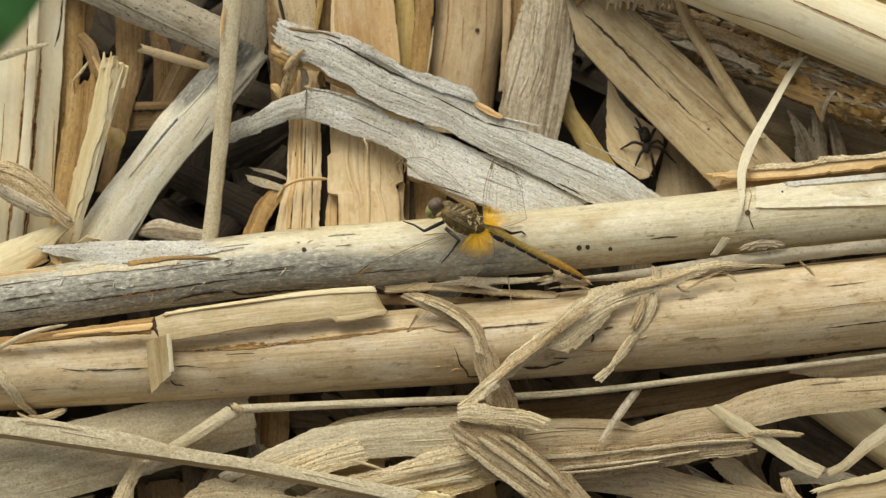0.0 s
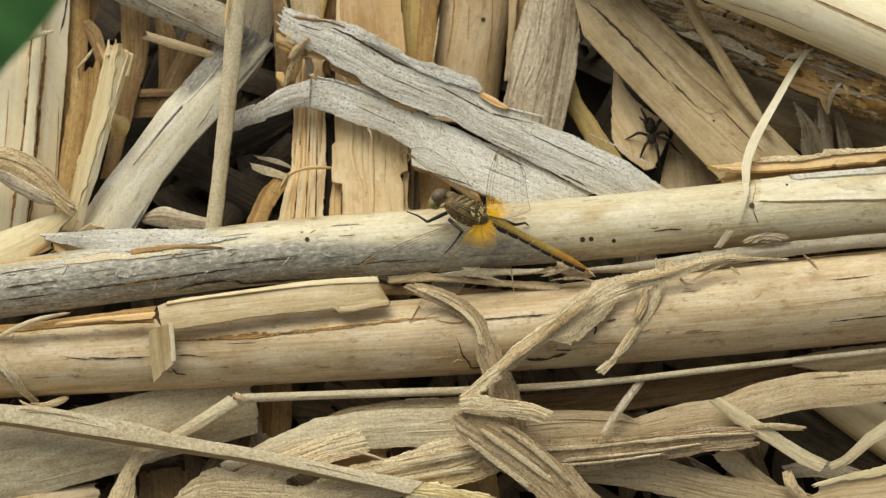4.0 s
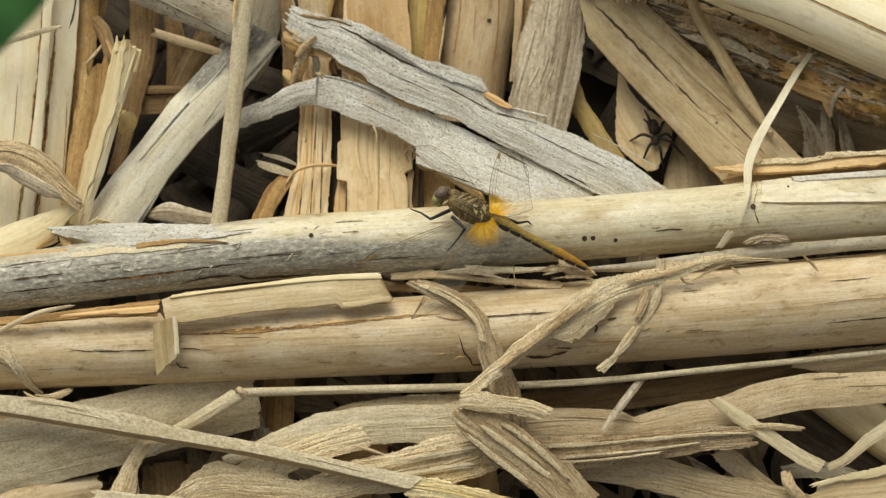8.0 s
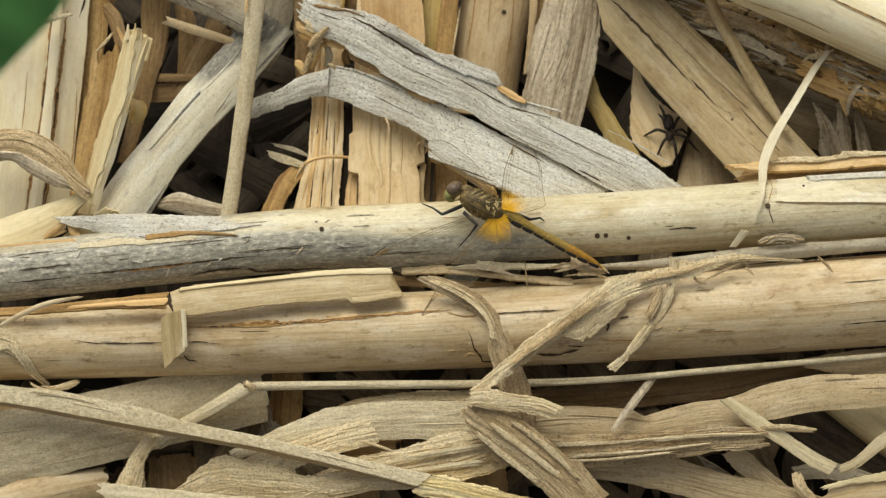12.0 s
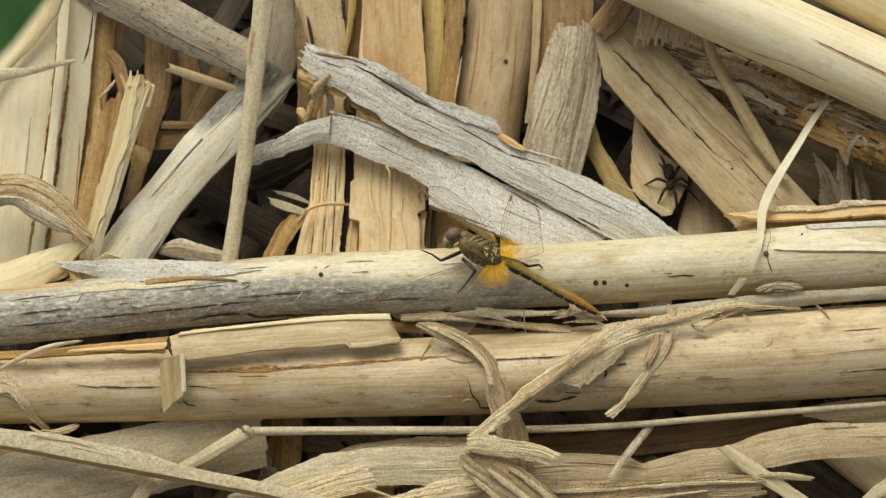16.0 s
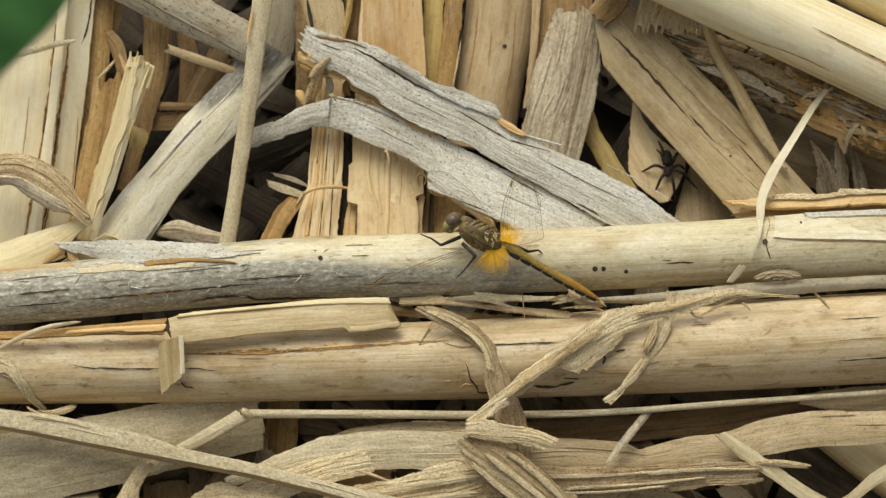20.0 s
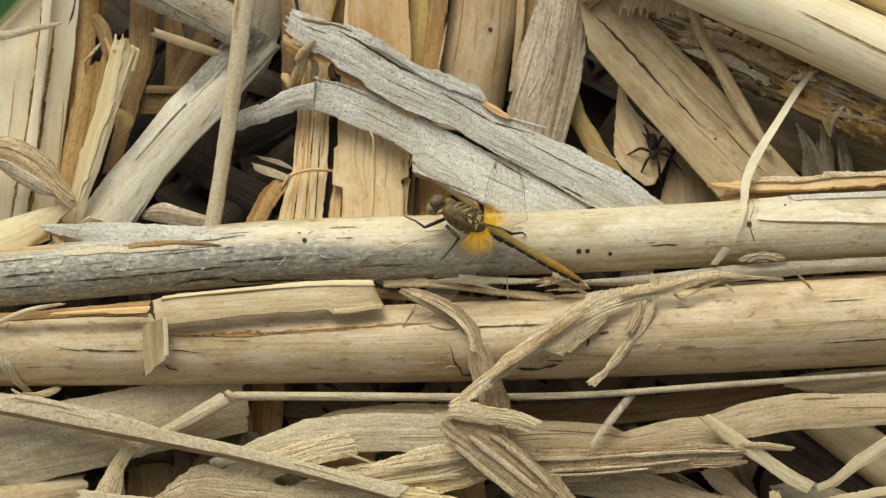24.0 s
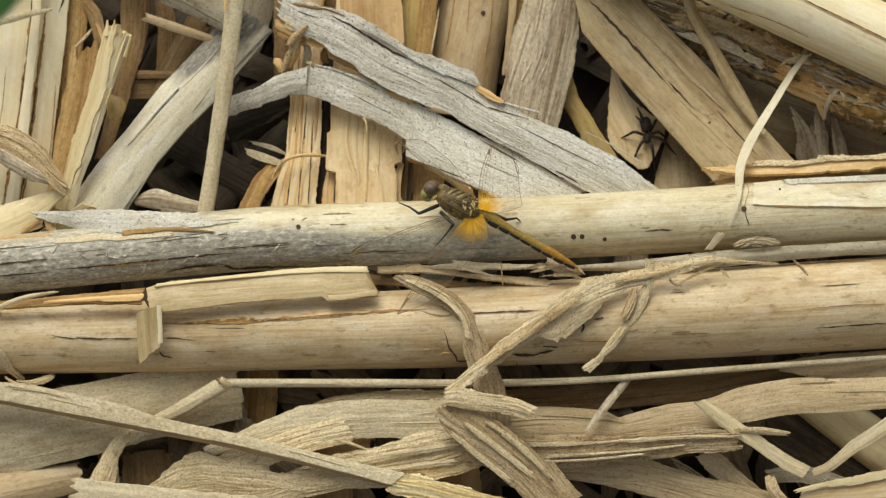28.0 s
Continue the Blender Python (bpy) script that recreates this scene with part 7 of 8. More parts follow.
blade("dry_leaf", FIBRE, [(-48.7, -47.4, 4.0), (-42.8, -43.4, 4.3), (-34.8, -39.8, 4.7), (-22.8, -35.2, 5.2), (-14.8, -33.2, 5.6)], [(-38.6, -49.7, 4.6), (-33.7, -45.4, 4.9), (-26.7, -41.8, 5.3), (-18.7, -38.9, 5.7), (-12.8, -37.1, 6.0)], "fibrous tan blade low in the litter", "dry leaf", straight=True, crown=0.06, thick=0.35, ridge=0.35, fuzz=0.3)
blade("dry_leaf", FIBRE, [(-38.6, -49.9, 5.0), (-30.6, -45.7, 5.3), (-22.7, -42.9, 5.6), (-10.7, -41.9, 6.0)], [(-30.5, -51.5, 5.4), (-22.6, -47.9, 5.6), (-14.6, -45.8, 5.8), (-4.7, -44.6, 6.0)], "fibrous tan blade low in the litter", "dry leaf", straight=True, crown=0.06, thick=0.35, ridge=0.35, fuzz=0.3)
strip("loose_fibre", REED, [(-16.46, -37.08, 6), (-13.27, -37.72, 7), (-10.30, -38.74, 6.4)], [0.2, 0.5, 0.3], "thin pale fibre among dry leaves", "plant fibre", arch=0.2, thick=0.2)
blade("dry_leaf", LEAFY, [(9.1, -30.4, 3.4), (19.1, -29.9, 3.4), (22.0, -29.8, 3.5), (31.1, -30.2, 3.5), (33.1, -31.2, 3.5), (42.0, -28.4, 3.6), (49.0, -27.5, 3.6)], [(9.2, -36.8, 4.0), (21.1, -35.2, 4.1), (31.1, -35.2, 4.2), (41.1, -33.6, 4.3), (50.0, -32.2, 4.4), (55.0, -30.9, 4.4)], "smooth pale papery blade", "dry leaf", straight=True, crown=0.05, thick=0.3, fuzz=0.12, ridge=0.12)
layered = blade("dry_leaf", UMBER, [(11.1, -35.3, 5.8), (21.1, -34.9, 5.9), (31.1, -34.1, 6.0), (41.0, -32.9, 6.1), (54.9, -32.0, 6.2)], [(11.3, -41.5, 5.4), (21.2, -41.1, 5.5), (23.2, -40.5, 5.6), (31.2, -39.5, 5.7), (31.6, -38.9, 5.7), (41.1, -37.7, 5.8), (47.0, -36.6, 5.9), (55.2, -35.8, 6.0)], "layered fibrous blade with a ragged end", "dry leaf", straight=True, crown=0.05, thick=0.9, ragged=(1, 1.6), fuzz=0.25, ridge=0.4)
strip("thin_fibre", FIBRE, [(53.89, -32.24, 6.4), (58.86, -32.15, 6.4), (63.45, -32.47, 6.2)], [0.9, 0.9, 0.4], "thin split fibre standing out of a blade", "plant fibre", arch=0.2, thick=0.4)
for one, two in (([(17.1, -36.1, 6.8), (29.1, -35.3, 6.9), (43.0, -33.8, 6.9), (54.9, -33.2, 7.0)], [(17.5, -36.7, 6.8), (29.1, -35.9, 6.9), (43.0, -34.4, 6.9), (54.9, -33.6, 7.0)]), ([(20.1, -38.0, 6.8), (31.1, -37.0, 6.9), (45.0, -35.2, 7.0)], [(20.2, -38.6, 6.8), (31.1, -37.6, 6.9), (45.0, -35.6, 7.0)]), ([(15.2, -39.1, 6.6), (26.1, -38.5, 6.7), (39.0, -36.9, 6.8)], [(15.2, -39.9, 6.6), (26.1, -39.1, 6.7), (39.0, -37.4, 6.8)])):
    blade("layer_edge", FIBRE, one, two, "pale splintered layer", parent=layered, crown=0.1, thick=0.35, ragged=(2, 2), fuzz=0.15, ridge=0.2)
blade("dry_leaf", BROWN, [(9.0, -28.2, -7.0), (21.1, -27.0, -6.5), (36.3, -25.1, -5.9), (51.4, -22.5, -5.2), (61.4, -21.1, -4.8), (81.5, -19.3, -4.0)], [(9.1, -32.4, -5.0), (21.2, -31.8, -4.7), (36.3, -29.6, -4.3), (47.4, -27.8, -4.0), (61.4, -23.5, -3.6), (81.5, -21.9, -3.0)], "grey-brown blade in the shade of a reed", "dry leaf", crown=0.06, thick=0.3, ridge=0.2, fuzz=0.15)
blade("dry_leaf", LEAFY, [(61.2, -20.4, -1.0), (69.1, -19.0, 0.0), (84.9, -16.8, 2.0)], [(61.1, -22.2, 0.0), (69.1, -22.8, 1.0), (84.9, -21.8, 3.0)], "tan blade tucked under a reed", "dry leaf", crown=0.06, thick=0.3, ridge=0.2, fuzz=0.15)
blade("dry_leaf", LEAFY, [(39.0, -29.7, 3.4), (49.0, -27.1, 3.8), (53.9, -25.0, 3.9), (62.8, -23.0, 4.2), (70.8, -22.6, 4.5), (84.6, -21.6, 5.0)], [(39.1, -33.2, 4.0), (49.0, -32.6, 4.3), (55.5, -31.1, 4.6), (62.9, -29.4, 4.8), (70.8, -28.6, 5.1), (84.7, -26.9, 5.6)], "broad smooth tan blade", "dry leaf", crown=0.07, thick=0.3, ridge=0.15, fuzz=0.08)
blade("bent_ribbon", RIBBON, [(48.0, -27.1, 6.6), (50.7, -28.6, 6.3), (53.8, -30.5, 5.9), (59.9, -34.4, 5.2), (64.0, -36.9, 4.8), (67.3, -38.5, 4.4)], [(45.9, -27.8, 7.4), (48.5, -29.9, 7.0), (51.0, -32.0, 6.6), (58.0, -36.1, 5.7), (62.1, -38.7, 5.1), (65.8, -40.4, 4.6)], "pale narrow leaf ribbon bent upwards", "dry leaf", straight=True, crown=0.05, thick=0.25, ragged=(0.4, 0.2), ridge=0.3, fuzz=0.08)
blade("bent_ribbon", RIBBON, [(67.4, -38.9, 3.5), (70.1, -37.4, 4.3), (73.9, -33.5, 5.6), (77.5, -30.6, 6.8), (84.3, -25.2, 9.0)], [(68.0, -40.3, 3.4), (71.1, -38.8, 4.3), (74.9, -35.5, 5.7), (77.5, -33.6, 6.6), (84.3, -28.4, 9.0)], "pale narrow leaf ribbon bent upwards", "dry leaf", crown=0.05, thick=0.25, ridge=0.2, fuzz=0.06)
strip("thin_fibre", PAPER, [(54.33, -32.54, 3.4), (58.27, -32.71, 4), (63.04, -32.91, 4)], [0.5, 0.8, 0.4], "thin split fibre among dry leaves", "plant fibre", arch=0.2, thick=0.3)
strip("small_strip", BARK, [(35.40, -23.37, 4), (31.84, -27.88, 5.6), (27.51, -33.74, 7.4)], [0.9, 1.5, 0.9], "thin brown translucent strip leaning on blades", arch=0.1, thick=0.3, edge=0.16, slit=0.2)
blade("dry_leaf", LEAFY, [(21.3, -40.0, 1.0), (30.3, -39.2, 1.1), (37.3, -38.0, 1.2), (47.4, -41.0, 1.3), (59.4, -43.0, 1.5), (67.4, -45.2, 1.6)], [(23.3, -42.7, 1.0), (31.4, -43.6, 1.1), (41.4, -45.4, 1.2), (51.5, -47.2, 1.4), (59.5, -49.0, 1.5), (67.5, -49.9, 1.6)], "grey-tan blade low in the litter", "dry leaf", straight=True, crown=0.06, thick=0.3, ridge=0.4, fuzz=0.15)
blade("dry_leaf", LEAFY, [(47.0, -37.9, 0.0), (51.4, -37.2, 0.2), (56.4, -41.1, 0.6), (63.5, -46.0, 1.0)], [(49.4, -40.3, 0.0), (52.4, -42.2, 0.2), (56.5, -44.7, 0.6), (61.5, -48.0, 1.0)], "speckled tan blade low in the litter", "dry leaf", crown=0.05, thick=0.3, fuzz=0.2, ridge=0.2)
strip("dry_leaf", BARK, [(38.77, -39.07, -3), (46.80, -43.08, -3), (53.75, -49.04, -2)], [5.0, 5.4, 5.0], "brown dry leaf in shade", "dry leaf", arch=0.06, thick=0.25, edge=0.08, ridge=0.12)
# shade over this leaf is put into its dark colour
strip("dry_leaf", SHADE, [(60.11, -30.66, -6), (69.14, -36.18, -5.5), (82.18, -42.20, -5)], [6.0, 8.0, 7.0], "dark blue-grey old leaf, its shade put into the colour", "dry leaf", arch=0.07, thick=0.25, edge=0.08, ridge=0.12)
strip("dry_leaf", ASH, [(59.86, -41.08, -3), (66.79, -40.21, -2), (77.82, -43.02, -2)], [2.5, 3.0, 3.0], "grey dry strip in shade", "dry leaf", arch=0.07, thick=0.25, edge=0.08, ridge=0.12)
stalk("short_culm", CREAM, [(66.98, -26.05, -4), (78.04, -33.59, -4), (94.13, -44.15, -4)], [4.0, 4.2, 4.4], "cream round stalk half in shade", lump=0.02)
blade("corner_chip", BOARD, [(63.9, -43.3, 8.4), (68.8, -41.0, 8.5), (73.7, -39.9, 8.7), (86.5, -36.9, 9.0)], [(65.0, -49.4, 8.0), (70.9, -49.3, 8.3), (76.9, -49.2, 8.5), (86.7, -48.9, 9.0)], "light orange-tan split chip", straight=True, crown=0.04, thick=0.9, ragged=(2.0, 1), fuzz=0.25, ridge=0.2)
blade("corner_chip", CREAM, [(63.8, -42.2, 9.4), (68.7, -40.7, 9.5), (76.6, -39.0, 9.6), (86.4, -36.4, 9.8)], [(64.2, -43.0, 9.4), (69.1, -41.5, 9.5), (76.6, -40.0, 9.6), (86.4, -37.4, 9.8)], "bright splintered edge of a chip", crown=0.06, thick=0.5, ragged=(1.5, 0.5), fuzz=0.2)
strip("small_chip", HUSK, [(60.05, -40.17, 4), (60.96, -42.59, 5), (63.64, -45.57, 5)], [1.5, 2.2, 1.6], "small brown chip in the litter", arch=0.2, edge=0.2)

# ---- loose fibres and split slivers on the larger strips ----
fray(plank, 5, GREY, width=(0.2, 0.6), length=(6, 20), lift=0.06, label="grey split sliver", name="sliver")
fray(second, 4, GREY, width=(0.2, 0.6), length=(5, 16), lift=0.06, label="grey split sliver", name="sliver")
fray(plank, 3, BROWN, (0.0, 0.12), (0.3, 0.8), (3, 7), label="brown torn fibre")
fray(bark, 10, BARK, width=(0.4, 1.0), length=(4, 12), lift=0.06, name="bark_flake")
fray(board, 10, BOARD, width=(0.6, 2.0), length=(10, 30), lift=0.06, name="sliver")
fray(ridged, 12, TAN, width=(0.3, 0.8), length=(10, 30), lift=0.15, name="sliver")
fray(beam, 6, BEAM, width=(0.3, 0.8), length=(8, 20), lift=0.05, name="sliver")
fray(diag, 5, SUNNY, width=(0.3, 0.8), length=(8, 24), lift=0.05, name="sliver")
fray(snag, 6, CREAM, width=(0.2, 0.5), length=(4, 12), lift=0.1, name="sliver")
fray(stub, 10, HUSK, (0.5, 1.0), (0.4, 1.2), (4, 9), lift=0.2, name="splinter")
for leaf_strip in [o for o in scene.objects if o.parent is None and o.name.split(".")[0] in ("dry_leaf", "fibrous_leaf", "folded_leaf", "twisted_leaf", "broad_leaf", "bract", "hanging_fibre", "frayed_wrap", "bottom_stick") and o.name in SURFACE]:
    tex = leaf_strip.data.materials[0]
    busy = tex in (HUSK, BARK)
    fray(leaf_strip, 14 if busy else 4, tex, width=(0.15, 0.5) if busy else (0.15, 0.3), length=(4, 16), lift=0.1)
fray(rotten, 50, BARK, (0.05, 0.95), (0.2, 0.8), (4, 15), 0.5, name="flake", reach=0.75)
fray(rotten, 26, RUST, (0.45, 0.95), (0.3, 1.2), (3, 9), 0.6, name="flake", label="orange-brown flake", reach=0.6)
fray(perch, 16, ASH, (0.14, 0.48), (0.12, 0.4), (1.5, 7), 0.05, "lifted grey skin", "skin_flake", 0.85, 0.015)
fray(perch, 8, CRACK, (0.12, 0.55), (0.05, 0.12), (2, 9), 0.07, "", "crack", 0.85, 0.015)
fray(thick, 8, CRACK, (0.12, 0.88), (0.06, 0.12), (1.5, 6), 0.05, "", "crack", 0.85, 0.015)
fray(scrap, 5, HUSK, (0.1, 0.9), (0.2, 0.4), (2, 4), 0.1, "", "fibre", 0.8)
fray(thin_stem, 8, STICK, (0.03, 0.7), (0.15, 0.3), (3, 9), 0.05, "", "sliver", 0.6)
fray(stick, 5, STICK, (0.1, 0.9), (0.1, 0.25), (4, 12), 0.05, "", "sliver", 0.8)

fray(speckled, 6, ASH, (0.1, 0.9), (0.2, 0.5), (5, 14), 0.05, "", "sliver", 0.8, 0.03)
for a, b in (((-60.40, 45.30, 0), (-53.40, 41.90, 0)), ((-45.40, 37.90, 0), (-40.40, 35.50, 0))):
    crack(speckled, [a, tuple(0.5 * (p + q) for p, q in zip(a, b)), b], 0.14)
for k, (x0, y0, x1, y1) in enumerate([(950, 506, 1010, 490), (965, 512, 1030, 508), (940, 500, 985, 488), (990, 505, 1048, 514), (1010, 490, 1050, 505)]):
    a, b = ((x0 - 784) * 0.0694 / 0.7, (441 - y0) * 0.0694 / 0.7, 5.6), ((x1 - 784) * 0.0694 / 0.7, (441 - y1) * 0.0694 / 0.7, 6.6)
    strip("torn_scrap", HUSK, [a, tuple(0.5 * (p + q) + 0.3 for p, q in zip(a, b)), b], [0.25, 0.6, 0.2], "frayed pale scrap lodged between two reeds", "plant fibre", arch=0.15, thick=0.25, edge=0.3, ragged=(1, 1), slit=0.25)

crumbs(rotten, 90, (BARK, TAN, ROTTEN, RUST, HUSK), (0.2, 1.0), (2, 8), (0.3, 1.3), 71, label="crumbling torn bit")
crumbs(rotten, 30, (CRACK,), (0.2, 1.0), (1.5, 6), (0.3, 1.0), 72, lift=0.12, name="pit", label="dark rotted pit")
crumbs(perch, 22, (BARK, GREY), (0.12, 0.45), (0.8, 2.6), (0.12, 0.35), 73, lift=0.05, name="flake")
crumbs(thick, 8, (TAN, HUSK), (0.12, 0.85), (0.8, 2.4), (0.1, 0.3), 77, lift=0.05, name="speck")


# ---- the dragonfly ----
THORAX = plain("olive_thorax", (0.15, 0.10, 0.032), 0.7, 0.75, 1100)
DOWN = plain("dark_sutures", (0.075, 0.05, 0.018), 0.6, 0.4, 2000)
PALE = plain("pale_knobs", (0.55, 0.43, 0.19), 0.5, 0.3, 2000)
EYE = plain("brown_eye", (0.13, 0.085, 0.055), 0.5, 0.45, 1800, 0.05)
FACE = plain("green_face", (0.30, 0.28, 0.09), 0.5, 0.3, 1500)
OCHRE = plain("ochre_abdomen", (0.27, 0.175, 0.03), 0.45, 0.35, 1600)
TIPS = plain("orange_tip", (0.33, 0.165, 0.016), 0.45, 0.3, 1600)
BLACK = plain("black_chitin", (0.012, 0.010, 0.008), 0.4, 0.3, 2000)
VEIN = plain("brown_vein", (0.20, 0.125, 0.045), 0.5, 0.2, 2000)


def film_material(name, colour, alpha, rough=0.25):
    mat = bpy.data.materials.new(name)
    nt, bsdf = nodes_of(mat)
    geo = nt.nodes.new("ShaderNodeTexCoord")
    n = add_node(nt, "ShaderNodeTexNoise", [("Vector", geo.outputs["Object"])], Scale=700.0, Detail=3.0)
    a = add_node(nt, "ShaderNodeMapRange", [("Value", n.outputs["Fac"])], **{"From Min": 0.3, "From Max": 0.7, "To Min": alpha * 0.6, "To Max": alpha * 1.4})
    nt.links.new(a.outputs["Result"], bsdf.inputs["Alpha"])
    bsdf.inputs["Base Color"].default_value = (*colour, 1)
    bsdf.inputs["Roughness"].default_value = rough
    return mat


MEMBRANE = film_material("wing_membrane", (0.70, 0.66, 0.50), 0.055)


def amber_material():
    """Yellow stain of a wing base: strong at the root, fading along the veins. UV: distance in mm, angle."""
    mat = bpy.data.materials.new("amber_membrane")
    nt, bsdf = nodes_of(mat)
    uv = nt.nodes.new("ShaderNodeUVMap")
    sep = add_node(nt, "ShaderNodeSeparateXYZ", [("Vector", uv.outputs["UV"])])
    rays = grain_noise(nt, uv.outputs["UV"], (0.25, 2.2, 1), 1.0, 3.0)
    swing = add_node(nt, "ShaderNodeMath", [(0, rays.outputs["Fac"])])
    swing.operation = "MULTIPLY_ADD"
    swing.inputs[1].default_value = -3.4
    nt.links.new(sep.outputs["X"], swing.inputs[2])
    fade = add_node(nt, "ShaderNodeMapRange", [("Value", swing.outputs["Value"])], **{"From Min": -0.9, "From Max": 3.9, "To Min": 1.0, "To Max": 0.0})
    nt.links.new(fade.outputs["Result"], bsdf.inputs["Alpha"])
    tint = ramp(nt, rays.outputs["Fac"], [(0.35, (0.55, 0.21, 0.004)), (0.56, (0.87, 0.49, 0.012))])
    nt.links.new(tint.outputs["Color"], bsdf.inputs["Base Color"])
    bsdf.inputs["Roughness"].default_value = 0.4
    return mat


AMBER = amber_material()


def oval(centre, axis, long, wide, high, around=16, along=12, origin=(0, 0, 0)):
    """A drawn-out ball: a closed tube of oval rings along an axis. Millimetres."""
    t = np.array(axis, float)
    t /= np.linalg.norm(t)
    up = np.array([0, 0, 1.0]) - t * t[2]
    up /= np.linalg.norm(up)
    side = np.cross(up, t)
    c = np.array(centre, float) - np.array(origin, float)
    verts, faces, uvs = [], [], []
    for i in range(along + 1):
        b = math.pi * (i + 0.02) / (along + 0.04)
        for j in range(around):
            a = 2 * math.pi * j / around
            r = math.sin(b)
            verts.append((c - t * long * math.cos(b) + side * wide * r * math.sin(a) + up * high * r * math.cos(a)) * MM)
            uvs.append((j, i))
    for i in range(along):
        for j in range(around):
            a, b = i * around + j, i * around + (j + 1) % around
            faces.append((a, b, b + around, a + around))
    faces.append(tuple(reversed(range(around))))
    faces.append(tuple(along * around + j for j in range(around)))
    return verts, faces, uvs


def shifted(data, origin):
    o = np.array(origin, float) * MM
    return [tuple(np.array(v) - o) for v in data[0]], data[1], data[2]


def limb(pts, radii, origin, sides=8):
    return shifted(tube_data(pts, radii, lump=0.0, sides=sides, step=0.5), origin)


def wing_parts(insect, origin, root, tip, chord, hind, amber, tight=1.0):
    """Membrane, veins, stigma and amber base of one wing."""
    root, tip, chord = (np.array(v, float) for v in (root, tip, chord))

    def depth(u):
        body = (0.35 + 0.65 * min(1, u / 0.22) ** 0.8) * (1 - 0.45 * max(0, u - 0.25)) if hind else (min(1, u / 0.45) ** 0.6)
        return body * max(0.0, 1 - max(0, (u - 0.72) / 0.28) ** 2.4)

    def spot(u, v, lift=0.0):
        lead = root + (tip - root) * u
        lead = lead - chord * 0.10 * math.sin(math.pi * u)
        p = lead + chord * (depth(u) + 0.02) * v
        return (p[0], p[1], p[2] + 0.35 * math.sin(v * 9 + u * 6) * 0.15 + lift)

    def sheet(u0, u1, v0, v1, n, m, lift):
        verts = [np.array(spot(u0 + (u1 - u0) * i / n, v0 + (v1 - v0) * j / m, lift)) * MM for i in range(n + 1) for j in range(m + 1)]
        faces = [(i * (m + 1) + j, i * (m + 1) + j + 1, (i + 1) * (m + 1) + j + 1, (i + 1) * (m + 1) + j) for i in range(n) for j in range(m)]
        return shifted((verts, faces, [(0, 0)] * len(verts)), origin)

    wing = under("wing", mesh_of("wing", *sheet(0, 1, 0, 1, 26, 10, 0), MEMBRANE), insect, "clear veined wing")
    verts, faces = [], []

    def vein(ps, wide):
        for a, b in zip(ps[:-1], ps[1:]):
            a, b = np.array(a), np.array(b)
            d = (b - a) / (np.linalg.norm(b - a) + 1e-9)
            s = np.cross(d, (0, 0, 1.0))
            s = s / (np.linalg.norm(s) + 1e-9) * wide * 0.5
            base = len(verts)
            verts.extend([(a - s) * MM, (a + s) * MM, (b + s) * MM, (b - s) * MM])
            faces.append((base, base + 1, base + 2, base + 3))

    for v, w in ((0.0, 0.10), (0.07, 0.06), (0.14, 0.06), (0.32, 0.035), (0.5, 0.03), (0.68, 0.03), (0.85, 0.03), (1.0, 0.085)):
        vein([spot(u / 30, v, 0.05) for u in range(0, 31)], w)
    for k in range(2, 30):
        u = k / 30
        for v0, v1 in ((0, 0.14), (0.14, 0.32), (0.32, 0.5), (0.5, 0.68), (0.68, 0.85), (0.85, 1.0)):
            off = 0.5 * wob(k * 1.7, v0 * 9, root[0])
            vein([spot(u + off / 30, v0, 0.05), spot(u + off / 30 + 0.008, v1, 0.05)], 0.018)
    under("venation", mesh_of("venation", *shifted((verts, faces, [(0, 0)] * len(verts)), origin), VEIN, False), wing, "fine brown veins")
    under("stigma", mesh_of("stigma", *sheet(0.84, 0.93, -0.01, 0.10, 4, 2, 0.08), VEIN), wing, "brown wing spot")
    if amber:
        vs, fs, _ = sheet(0.0, 0.42, 0.0, amber, 14, 14, 0.08)
        heart = (np.array(spot(0.03, 0.12 if tight == 1.0 else 0.3)) - np.array(origin, float)) * MM
        away = [(np.array(p) - heart) / MM for p in vs]
        polar = [(tight * float(np.linalg.norm(q)), 5 * math.atan2(q[1], q[0])) for q in away]
        under("amber_patch", mesh_of("amber_patch", vs, fs, polar, AMBER), wing, "amber-yellow wing base")
    return wing


HEAD_AT = (-0.99, 7.40, 9.6)


